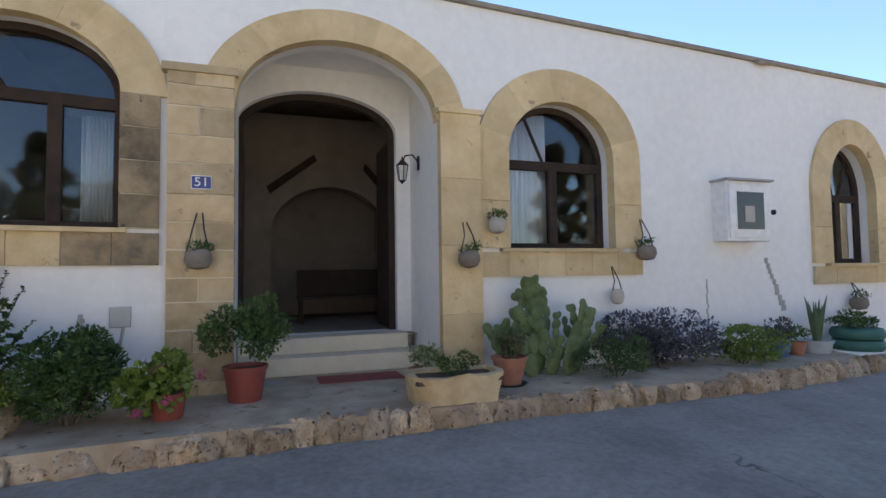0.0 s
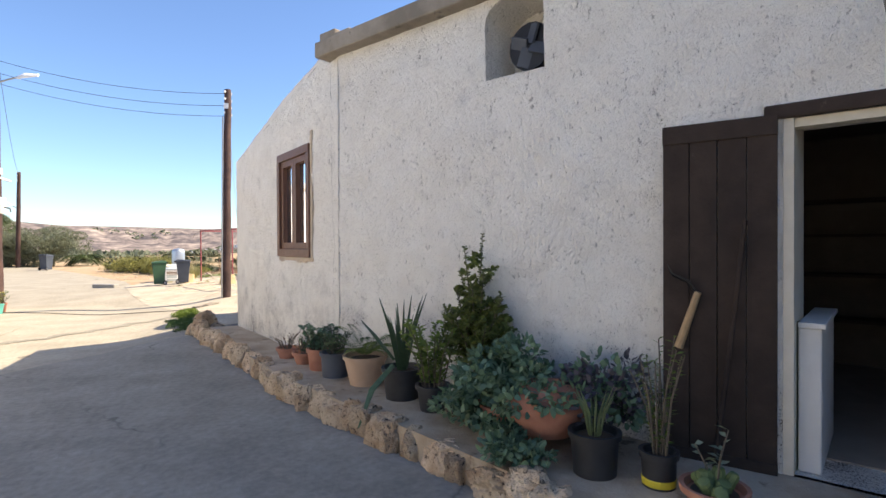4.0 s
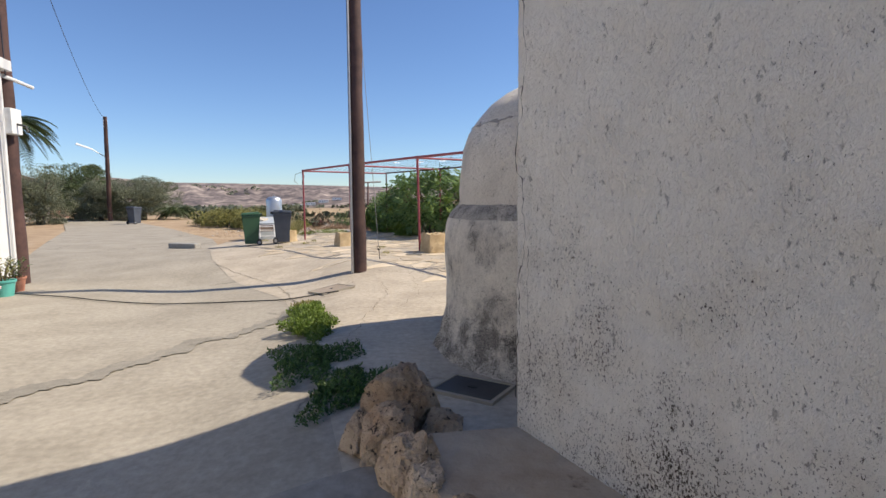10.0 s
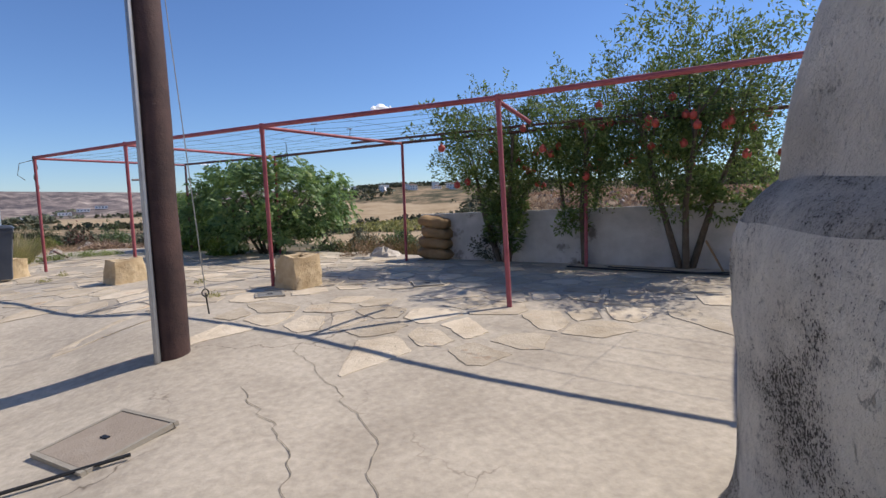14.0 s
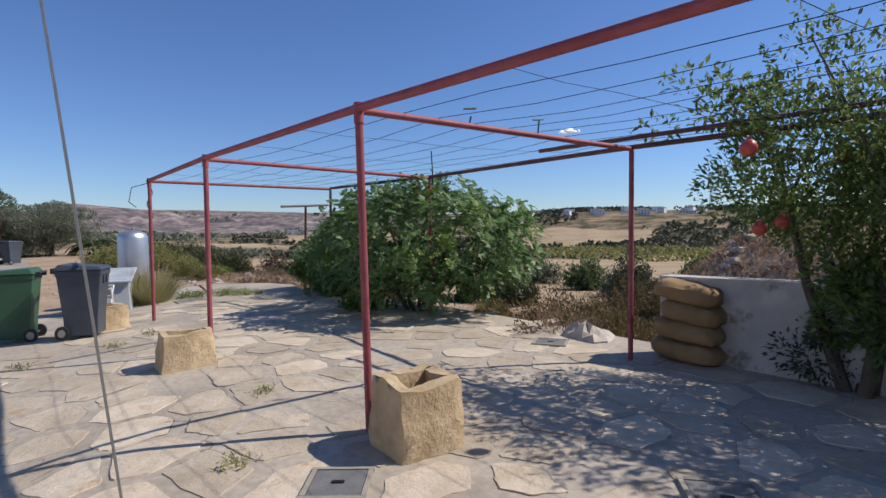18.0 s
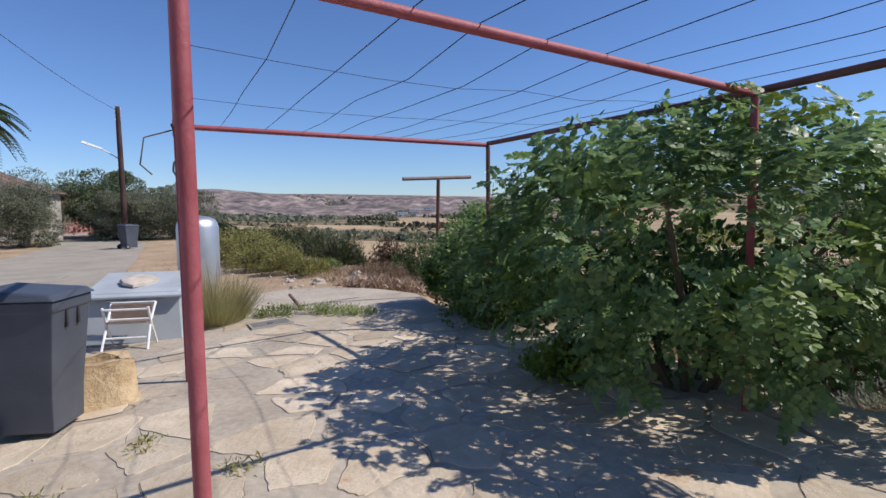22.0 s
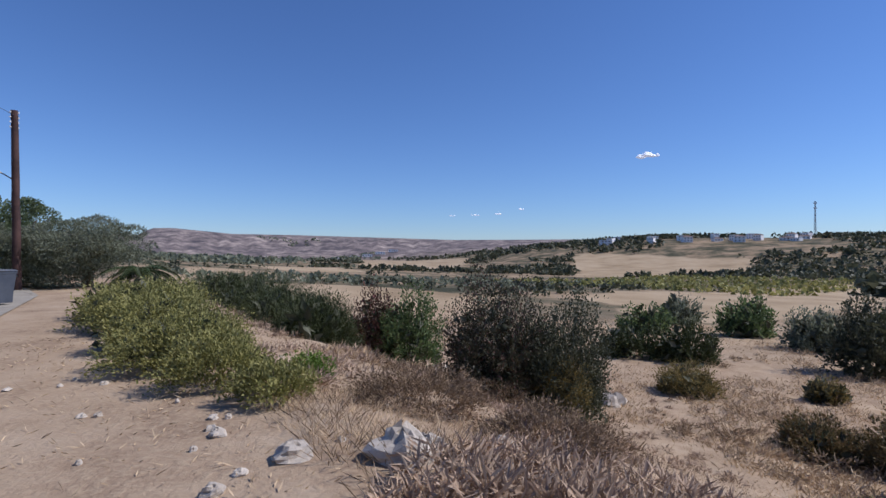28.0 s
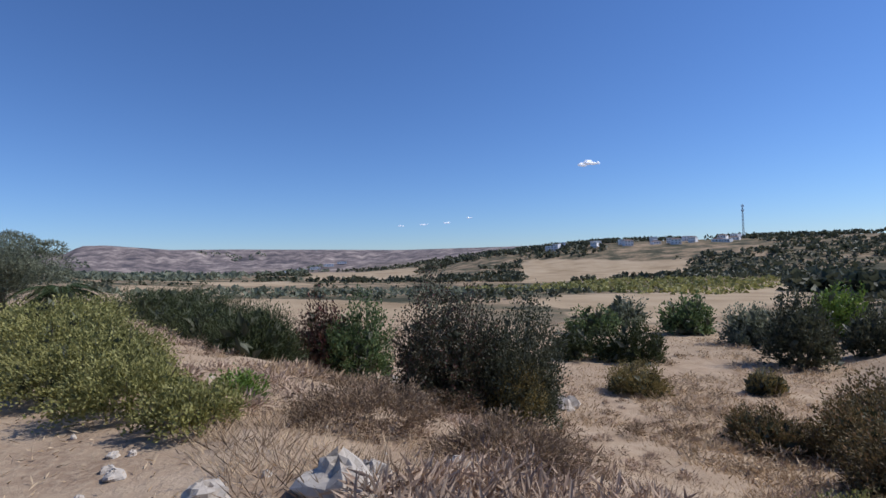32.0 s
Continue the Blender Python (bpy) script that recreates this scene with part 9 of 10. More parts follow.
    o.matrix_world = pose(x, y, float((zf or land)(x, y)) - 0.02, 0, 0, seed * 40)
    return tagged(o, label, "rock")


rock(-1.78, 26.3, 0.22, 0.17, "pale weathered rock on the edge of the bank", 1)
rock(-1.60, 26.55, 0.13, 0.11, "pale orange-stained rock on the bank", 2)
rock(-2.55, 26.4, 0.14, 0.10, "white stone lying in dry grass", 3)
rock(-1.0, 26.9, 0.14, 0.12, "pale stone among dry stalks", 4)
rock(-0.5, 25.6, 0.10, 0.10, "small pale stone on the bank", 5)
rock(-3.3, 27.0, 0.08, 0.05, "small white stone on the earth", 6)
rock(-2.9, 25.9, 0.07, 0.05, "small white stone on the earth", 7)
rock(3.45, 17.72, 0.30, 0.26, "large pale rough rock among dry weeds", 8)
rock(5.2, 41.6, 0.5, 0.4, "pale boulder beside a bush", 9)
rock(-1.0, 44.2, 0.4, 0.35, "pale boulder on the slope", 10)
for k in range(16):
    al = 14 + 14 * random.random()
    q = -1 + 5 * random.random()
    rock(-1.4 + 0.85 * al + 0.53 * q, 24.5 + 0.53 * al - 0.85 * q, 0.25 + 0.2 * random.random(), 0.2, "grey rubble lump on the mound", 20 + k)
for k in range(46):
    x, y = random.uniform(-6.5, -0.8), random.uniform(25.0, 31)
    if 0.87 * (x - 0.5) + 0.49 * (y - 23.2) < 0.6:
        rock(x, y, random.uniform(0.02, 0.05), 0.03, "small pale stone on the earth track", 60 + k, name="pebble")
# low concrete block at the road's edge
cb = Geo().box(-0.5, -0.12, 0, 0.5, 0.12, 0.16).ob("kerb_block", M_SLAB, bevel=0.03)
cb.matrix_world = pose(-5.35, 20.4, gz(-5.35, 20.4) - 0.02, 3, 0, -28)
tagged(cb, "broken grey kerb block at the roadside", "kerb")


# ---- pots and plants along the fronts ----
def pot_shell(g_par, r0, r1, h, mat, rim=0.02, name="pot", label=""):
    t = 0.012
    Geo().lathe([(r0, 0), (r1 - 0.006, h - rim * 1.6), (r1 + 0.008, h - rim * 1.6), (r1 + 0.010, h), (r1 - t, h), (r1 - t - 0.01, h - 0.03), (r1 - t - 0.012, h - 0.035)], 26).ob(name, mat, g_par, label, smooth=True)
    Geo().lathe([(r1 * 0.5, h - 0.05), (r1 - t - 0.004, h - 0.04), (r1 * 0.4, h - 0.025), (0.01, h - 0.02)], 16).ob("soil", M_SOIL, g_par)


def on_plinth(x, y, yaw=0):
    return pose(x, y, plinth_z(x, y), 0, 0, yaw)


def potted(name, x, y, r0, r1, h, mat, label, cat="potted plant", group="pots along the house fronts", z=None):
    t = thing(name, label, cat, on_plinth(x, y) if z is None else pose(x, y, z), group)
    pot_shell(t, r0, r1, h, mat)
    return t


def stalks(par, n, base_r, h, mat, leaf, wide, per, seed, spread=0.5, zb=0.0, stem_mat=None, droop=0.0, up=0.3):
    """Leafy stalks fanning out of a pot."""
    g = np.random.default_rng(seed)
    Ps, Ds = [], []
    for k in range(n):
        a = k * 2.399
        hh = h * g.uniform(0.65, 1.1)
        ex, ey = spread * h * math.cos(a) * g.uniform(0.2, 1), spread * h * math.sin(a) * g.uniform(0.2, 1)
        b = np.array([base_r * math.cos(a) * g.uniform(0.1, 1), base_r * math.sin(a) * g.uniform(0.1, 1), zb])
        t = np.linspace(0.12, 1, per)[:, None]
        C = b + np.concatenate([t * ex * t, t * ey * t, t * hh - droop * hh * t ** 2], 1)
        Ps.append(C)
        aa = g.uniform(0, 6.28, per)
        Ds.append(np.stack([np.cos(aa), np.sin(aa), np.full(per, up)], 1))
        Geo().tube([tuple(b), tuple(C[per // 2]), tuple(C[-1])], [0.006, 0.005, 0.003], 4, cap=False).ob("stem", stem_mat or M_BARK, par)
    P, D = np.concatenate(Ps), np.concatenate(Ds)
    N = np.tile(np.array([0, 0, 1.0]), (len(P), 1)) + g.normal(size=P.shape) * 0.4
    return leaf_mesh("foliage", P, D, N, leaf * g.uniform(0.6, 1.2, len(P)), leaf * wide, mat, par)


def sword_leaves(par, n, h, w, mat, seed, spread=0.25, zb=0.0):
    g = np.random.default_rng(seed)
    for k in range(n):
        a = k * 2.399
        hh = h * g.uniform(0.55, 1.1)
        e = Vector((spread * hh * math.cos(a), spread * hh * math.sin(a), hh))
        Geo().tube([(0.03 * math.cos(a), 0.03 * math.sin(a), zb), tuple(e * 0.5 + Vector((0, 0, zb + 0.05 * hh))), tuple(e + Vector((0, 0, zb)))], [w * 0.7, w, 0.003], 6, squash=0.25).ob("leaf", mat, par, smooth=True)


def columns(par, n, rad, h, r, mat, seed, zb, dome=True):
    """A clump of finger-like cactus stems."""
    g = np.random.default_rng(seed)

    def stem(p0, p1, rr):
        steps = ((0, 0.8), (0.14, 1.04), (0.28, 0.88), (0.42, 1.06), (0.56, 0.9), (0.7, 1.06), (0.84, 0.95), (0.94, 0.85), (0.985, 0.55), (1.0, 0.15))
        Geo().tube([Vector(p0).lerp(Vector(p1), f) for f, _ in steps], [rr * q for _, q in steps], 7).ob("stem", mat, par, smooth=True)
    for k in range(n):
        a, q = k * 2.399, math.sqrt((k + 0.5) / n)
        x, y = rad * q * math.cos(a), rad * q * math.sin(a)
        hh = h * (1 - 0.5 * q * q) * g.uniform(0.5, 1.18)
        rr = r * g.uniform(0.8, 1.2)
        e = (x * 1.3, y * 1.3, zb + hh)
        stem((x * 0.6, y * 0.6, zb), e, rr)
        if dome and k % 3 == 0 and h > 0.3:
            f = g.uniform(0.4, 0.7)
            b0 = Vector((x * 0.6, y * 0.6, zb)).lerp(Vector(e), f)
            aa = g.uniform(0, 6.28)
            stem(b0, b0 + Vector((0.05 * math.cos(aa), 0.05 * math.sin(aa), 0.10 + 0.06 * g.random())), rr * 0.8)


M_CACT = surf("cactus_skin", (0.06, 0.095, 0.035), (0.125, 0.175, 0.07), 18, 0.6, 0.5, 90, 3)
M_SANS = surf("snake_plant_leaf", (0.05, 0.09, 0.045), (0.10, 0.15, 0.075), 22, 0.5, 0.2, 60)


def branched(par, n, h, spread, mat, leaf, seed, zb=0.0, tiers=9):
    """Upright leaders with side branches in tiers, small round leaves set close along all of them."""
    g = np.random.default_rng(seed)
    P, D = [], []
    for k in range(n):
        a = k * 2.399
        q = math.sqrt((k + 0.4) / n)
        hh = h * (1.05 - 0.55 * q) * g.uniform(0.85, 1.1)
        tip = np.array([spread * q * math.cos(a), spread * q * math.sin(a), hh])
        t = np.linspace(0.05, 1, 60)[:, None]
        C = np.array([0, 0, zb]) + tip * np.concatenate([t ** 1.4, t ** 1.4, t], 1)
        P.append(C)
        D.append(np.tile(tip, (60, 1)))
        Geo().tube([tuple(C[0]), tuple(C[30]), tuple(C[-1])], [0.010, 0.007, 0.003], 5, cap=False).ob("stem", M_BARK, par)
        for j in range(tiers):
            f = 0.3 + 0.6 * j / tiers
            b = C[int(59 * f)]
            aa = g.uniform(0, 6.283)
            ln_ = h * 0.30 * (1.1 - f) * g.uniform(0.6, 1.2)
            e = np.array([math.cos(aa) * ln_, math.sin(aa) * ln_, ln_ * g.uniform(0.05, 0.5)])
            P.append(b + e * np.linspace(0.05, 1, 24)[:, None])
            D.append(np.tile(e, (24, 1)))
    P, D = np.concatenate(P), unit(np.concatenate(D))
    P, D = np.repeat(P, 2, 0), np.repeat(D, 2, 0)
    S = unit(np.cross(D, g.normal(size=P.shape)))
    return leaf_mesh("foliage", P, S + D * 0.6, g.normal(size=P.shape) * 0.4 + np.array([0, 0, 1.0]), leaf * g.uniform(0.6, 1.2, len(P)), leaf * 0.75, mat, par, oval=True)


# -- white house front --
p = potted("potted_shrub", 5.72, -5.36, 0.15, 0.20, 0.33, M_REDPLASTIC, "bushy green shrub in a round red-brown pot")
crown("foliage", L_POT, 2600, (0, 0, 0.66), (0.38, 0.38, 0.36), 0.055, 0.5, p, 16, 0.4, 0.8, 0.3)
p = potted("potted_geranium", 5.18, -4.86, 0.11, 0.15, 0.22, M_REDPLASTIC, "pink flowering geranium in a small pot")
crown("foliage", L_LIME, 1100, (-0.05, 0.05, 0.27), (0.36, 0.34, 0.26), 0.06, 0.9, p, 14, 0.4, 0.8, 0.02)
for dx, dy, dz in ((-0.28, 0.14, 0.12), (-0.3, -0.1, 0.2), (-0.12, 0.28, 0.3), (0.05, -0.25, 0.32), (-0.2, 0.02, 0.42)):
    crown("flower", L_FLOWER, 26, (dx, dy, dz), (0.035, 0.035, 0.03), 0.03, 0.8, p, 3, 0.6)
p = thing("round_bush", "clipped dark round bush behind the kerb", "bush", on_plinth(5.15, -4.12))
crown("crown", L_POT, 9000, (0, 0, 0.34), (0.42, 0.42, 0.40), 0.042, 0.55, p, 34, 0.30, 0.8, 0.0, inner=0.68)
# stone-sided bed with a tall spreading shrub
p = thing("stone_planter", "rough pale stone planter with a spiny shrub", "planter", on_plinth(4.86, -3.55))
Geo().lathe([(0.26, 0), (0.31, 0.1), (0.30, 0.22), (0.24, 0.22), (0.23, 0.15)], 18, (0, 0, 0), 0.28).ob("basin", M_RUBBLE, p, smooth=True)
branched(p, 15, 1.22, 0.62, L_POT, 0.030, 91, 0.15)
crown("foliage", L_LIME, 1500, (0, 0, 0.33), (0.44, 0.44, 0.26), 0.03, 0.6, p, 18, 0.36, 0.8, 0.06, oval=True)
crown("foliage", L_POT, 2600, (0, 0, 0.32), (0.38, 0.38, 0.24), 0.03, 0.6, p, 20, 0.36, 0.8, 0.06, oval=True)
# painted tyres with a big finger cactus
p = thing("tyre_planter", "stacked blue and white tyres holding a finger cactus", "planter", on_plinth(4.78, -2.98))
Geo().lathe([(0.22, 0.0), (0.30, 0.02), (0.335, 0.08), (0.335, 0.13), (0.30, 0.19), (0.23, 0.2)], 32).ob("tyre", M_TUBWHITE, p, "grey-white painted tyre", smooth=True)
Geo().lathe([(0.22, 0.19), (0.31, 0.20), (0.345, 0.26), (0.345, 0.30), (0.31, 0.36), (0.24, 0.38), (0.21, 0.36)], 32).ob("tyre", M_TUBBLUE, p, "blue painted tyre", smooth=True)
Geo().lathe([(0.1, 0.33), (0.23, 0.34), (0.05, 0.36)], 16).ob("soil", M_SOIL, p)
columns(p, 84, 0.27, 0.64, 0.031, M_CACT, 92, 0.33)
p = potted("potted_aeonium", 4.42, -2.25, 0.13, 0.17, 0.26, M_TUBWHITE, "dark purple aeonium in a white pot")
for k in range(7):
    a = k * 0.9
    e = (0.2 * math.cos(a), 0.2 * math.sin(a), 0.62 + 0.10 * math.sin(k * 2))
    Geo().tube([(0.02 * math.cos(a), 0.02 * math.sin(a), 0.22), (0.1 * math.cos(a), 0.1 * math.sin(a), 0.4), e], [0.016, 0.013, 0.010], 6).ob("stem", M_BARK, p)
    crown("rosette", L_PURPLE, 90, (e[0], e[1], e[2] + 0.03), (0.10, 0.10, 0.05), 0.07, 0.5, p, 4, 0.6, 0.5)
p = potted("potted_succulent", 4.55, -2.6, 0.12, 0.15, 0.18, M_TUBWHITE, "trailing green succulent in a white pot")
crown("foliage", L_SUCC, 420, (0, 0, 0.2), (0.2, 0.2, 0.12), 0.05, 0.5, p, 8, 0.4, 0.6, 0.03)
p = potted("potted_succulent", 4.25, -1.78, 0.09, 0.12, 0.17, M_TERRA, "pale grey-green succulent mound in a clay pot")
crown("foliage", L_PALE, 1000, (0, 0, 0.28), (0.25, 0.25, 0.19), 0.05, 0.7, p, 14, 0.38, 0.8, 0.05)
rock(4.12, -2.15, 0.10, 0.12, "rough pale stone beside the pots", 51, M_RUBBLE, plinth_z)

# stone trough, terracotta and prickly pear right of the porch
p = trough(5.38, -7.32, -80, 0.80, 0.46, 0.27, "long pale carved stone trough with a small plant", 21, 0.055, 0.18, "", -0.13)
Geo().box(-0.42, -0.22, 0.2, 0.42, 0.22, 0.235).ob("soil", M_SOIL, p)
Geo().box(-0.32, -0.15, 0.1, 0.32, 0.15, 0.2).ob("soil", M_SOIL, p)
crown("foliage", L_POT, 520, (0.05, 0, 0.32), (0.24, 0.13, 0.13), 0.04, 0.5, p, 8, 0.4, 0.7, 0.2)
p = potted("potted_plant", 6.2, -7.12, 0.12, 0.15, 0.16, M_TERRA, "cream-edged leafy plant in a low pot")
crown("foliage", L_VARIEG, 600, (0, 0, 0.25), (0.21, 0.21, 0.15), 0.05, 0.6, p, 10, 0.4, 0.8, 0.08)
p = potted("potted_plant", 5.92, -8.02, 0.12, 0.19, 0.30, M_TERRA, "bushy green plant in a terracotta pot and saucer")
Geo().lathe([(0.15, 0), (0.19, 0.02), (0.185, 0.02), (0.14, 0.008)], 20).ob("saucer", M_BLACKPLASTIC, p)
stalks(p, 22, 0.12, 0.34, L_POT, 0.07, 0.4, 16, 94, 0.5, 0.27)
# prickly pear
p = thing("prickly_pear", "tall prickly pear cactus against the white wall", "cactus", on_plinth(6.33, -8.62))
g_ = np.random.default_rng(95)


def pad(par, base, d, size, depth):
    d = Vector(d).normalized()
    side = d.cross(Vector((0.985, 0.17, 0.15))).normalized()
    nrm = d.cross(side).normalized()
    g = Geo()
    prof = [(0.25, 0.0), (0.75, 0.2), (1.0, 0.5), (0.95, 0.75), (0.6, 0.95), (0.1, 1.0)]
    n = 10
    for r, t in prof:
        for k in range(n):
            a = 2 * math.pi * k / n
            g.v.append(tuple(Vector(base) + d * t * size + side * math.cos(a) * r * size * 0.36 + nrm * math.sin(a) * r * size * 0.09))
    for i in range(len(prof) - 1):
        for k in range(n):
            a, b = i * n + k, i * n + (k + 1) % n
            g.f.append((a, b, b + n, a + n))
    g.f += [tuple(range(n - 1, -1, -1)), tuple(range((len(prof) - 1) * n, len(prof) * n))]
    g.ob("pad", M_CACT, par, smooth=True)
    if depth > 0:
        for j in range(2 if depth > 1 else g_.integers(1, 3)):
            off = side * (0.3 * size * (1 if j == 0 else -1) * g_.uniform(0.3, 1)) + d * size * 0.9
            nd = d + side * g_.uniform(-0.7, 0.7) + nrm * g_.uniform(-0.25, 0.25) + Vector((0, 0, 0.25))
            pad(par, Vector(base) + off, nd, size * g_.uniform(0.68, 0.92), depth - 1)


for k, (u, lean, size, deep) in enumerate(((-0.34, -0.35, 0.20, 3), (-0.2, -0.1, 0.22, 4), (-0.05, 0.1, 0.22, 4), (0.12, 0.0, 0.24, 5), (0.22, 0.25, 0.22, 3), (0.34, 0.45, 0.19, 3), (0.02, -0.5, 0.18, 2))):
    pad(p, (0.10 * math.cos(k * 2.4), u, 0.0), (0.15 * math.cos(k * 1.7), lean, 1.0), size * 1.25, deep)
def shoots(par, n, r, h):
    for k in range(n):
        a = k * 2.4
        limbs([((0.05 * math.cos(a), 0.05 * math.sin(a), 0), (r * math.cos(a), r * math.sin(a), h))], 0.012, 0.004, par, "stem", n=5)


for q in list(bpy.data.objects):
    if q.name.startswith("round_bush"):
        shoots(q, 5, 0.25, 0.4)
p = thing("shrub", "low dark green cushion shrub behind the kerb", "shrub", on_plinth(6.1, -9.35))
shoots(p, 4, 0.2, 0.3)
crown("crown", L_POT, 2200, (0, 0, 0.24), (0.36, 0.52, 0.28), 0.04, 0.5, p, 18, 0.34, 0.8, 0.0)
p = thing("shrub", "spreading purple-grey leaved shrub by the wall", "shrub", on_plinth(6.65, -10.2))
shoots(p, 4, 0.25, 0.4)
crown("crown", L_PURPLE, 4200, (0, 0, 0.33), (0.42, 0.95, 0.40), 0.06, 0.5, p, 28, 0.3, 0.8, 0.0)
p = thing("shrub", "bright yellow-green low shrub behind the kerb", "shrub", on_plinth(6.55, -11.3))
shoots(p, 4, 0.2, 0.25)
crown("crown", L_LIME, 2400, (0, 0, 0.2), (0.36, 0.75, 0.26), 0.05, 0.6, p, 20, 0.34, 0.8, 0.0)
p = potted("potted_plant", 6.98, -12.2, 0.11, 0.14, 0.2, M_BLUE, "green plant in a small blue pot")
crown("foliage", L_PURPLE, 700, (0, 0, 0.36), (0.24, 0.26, 0.2), 0.05, 0.5, p, 10, 0.4, 0.8, 0.15)
p = potted("potted_plant", 7.06, -12.55, 0.09, 0.12, 0.18, M_TERRA, "leafy plant in a small terracotta pot")
crown("foliage", L_POT, 500, (0, 0, 0.3), (0.2, 0.22, 0.16), 0.05, 0.5, p, 8, 0.4, 0.8, 0.15)
p = potted("potted_snake_plant", 7.18, -13.0, 0.16, 0.2, 0.18, M_TUBWHITE, "snake plant standing in a white bowl")
sword_leaves(p, 12, 0.62, 0.03, M_SANS, 96, 0.22, 0.15)
p = thing("tyre_planter", "two green painted tyres planted with greenery", "planter", on_plinth(7.25, -13.75))
for z in (0.0, 0.17):
    Geo().lathe([(0.22, z), (0.31, z + 0.01), (0.34, z + 0.06), (0.34, z + 0.11), (0.31, z + 0.16), (0.23, z + 0.17)], 28).ob("tyre", M_TYREGREEN, p, smooth=True)
crown("foliage", L_POT, 1000, (0, 0, 0.42), (0.3, 0.34, 0.14), 0.05, 0.5, p, 12, 0.4, 0.8, 0.33)

# -- cottage front, from the door outwards --
p = potted("potted_cacti", 3.42, -0.52, 0.10, 0.15, 0.12, M_TERRA, "scalloped clay bowl of small cacti")
columns(p, 9, 0.09, 0.13, 0.032, M_CACT, 97, 0.09)
stalks(p, 3, 0.03, 0.28, L_PALE, 0.06, 0.5, 9, 98, 0.3, 0.08)
p = potted("potted_plant", 3.34, -0.22, 0.085, 0.095, 0.19, M_BLACKPLASTIC, "wispy plant in a paint-splashed black tin")
Geo().lathe([(0.087, 0.012), (0.0895, 0.045), (0.087, 0.05)], 20).ob("paint_splash", plain("yellow_paint_drip", (0.55, 0.45, 0.04), 0.5), p)
stalks(p, 12, 0.05, 0.6, L_LIME, 0.045, 0.3, 24, 99, 0.25, 0.15)
p = potted("potted_sansevieria", 3.10, 0.02, 0.12, 0.14, 0.24, M_BLACKPLASTIC, "pale spiky succulent in a black plastic pot")
sword_leaves(p, 16, 0.28, 0.02, surf("pale_spiky_leaf", (0.2, 0.24, 0.1), (0.3, 0.34, 0.16), 12, 0.5, 0.1, 60), 100, 0.45, 0.2)
p = thing("purple_plant", "broad dark purple-green leaves against the wall", "plant", on_plinth(3.35, 0.28))
crown("foliage", L_PURPLE, 800, (0, 0, 0.34), (0.32, 0.3, 0.27), 0.06, 0.6, p, 22, 0.3, 0.8, 0.05, oval=True)
crown("foliage", L_SUCC, 500, (0, 0, 0.34), (0.32, 0.3, 0.28), 0.06, 0.6, p, 16, 0.3, 0.8, 0.05, oval=True)
p = potted("potted_succulent", 2.92, 0.72, 0.15, 0.24, 0.22, M_TERRA, "big blue-green succulent spilling from a clay jar")
Geo().lathe([(0.16, 0.02), (0.24, 0.1), (0.26, 0.2), (0.2, 0.3), (0.17, 0.32)], 22, (0.1, -0.28, 0.08), 0.05).ob("jar", M_TERRA, p, "tilted terracotta jar", smooth=True)
crown("foliage", L_SUCC, 2300, (0, -0.05, 0.38), (0.40, 0.55, 0.24), 0.062, 0.62, p, 34, 0.26, 0.8, 0.1, oval=True)
crown("foliage", L_SUCC, 1500, (-0.22, 0.2, 0.18), (0.3, 0.48, 0.22), 0.055, 0.62, p, 26, 0.28, 0.8, 0.02, oval=True)
crown("foliage", L_SUCC, 700, (-0.2, -0.4, 0.08), (0.22, 0.25, 0.10), 0.055, 0.62, p, 12, 0.36, 0.8, 0.02, oval=True)
p = potted("potted_jade_tree", 2.85, 1.28, 0.13, 0.16, 0.24, M_BLACKPLASTIC, "tall yellow-green leafy shrub in a black pot")
branched(p, 16, 1.12, 0.34, leafy("jade_leaf", (0.10, 0.13, 0.03), (0.21, 0.24, 0.065), 0.45, 0.25), 0.032, 101, 0.2, 12)
p = potted("potted_plant", 2.52, 1.38, 0.10, 0.13, 0.2, M_BLACKPLASTIC, "bright lime leafy plant in a black pot")
stalks(p, 18, 0.08, 0.55, L_LIME, 0.055, 0.6, 44, 102, 0.45, 0.16, up=0.4)
p = potted("potted_snake_plant", 2.36, 1.78, 0.14, 0.17, 0.26, M_BLACKPLASTIC, "tall snake plant in a black pot")
sword_leaves(p, 20, 0.62, 0.026, M_SANS, 103, 0.32, 0.22)
for e in (((-0.1, -0.1, 0.3), (-0.3, -0.25, 0.15), (-0.42, -0.36, -0.1)), ((-0.05, 0.1, 0.3), (-0.2, 0.2, 0.5), (-0.3, 0.32, 0.62))):
    Geo().tube(e, [0.02, 0.024, 0.006], 6, squash=0.3).ob("leaf", M_SANS, p, smooth=True)
p = potted("potted_fern", 2.12, 2.32, 0.14, 0.20, 0.27, M_BUFFPLASTIC, "sword fern arching from a buff ribbed pot")
g2 = np.random.default_rng(104)
for k in range(22):
    a = k * 2.399
    t = np.linspace(0.1, 1, 22)
    ln_ = g2.uniform(0.35, 0.62)
    lift = g2.uniform(0.5, 1.1)
    C = np.stack([np.cos(a) * ln_ * t * 0.8, np.sin(a) * ln_ * t * 0.8, 0.25 + ln_ * (lift * t - 0.55 * t ** 2)], 1)
    sd = np.array([-math.sin(a), math.cos(a), 0.1])
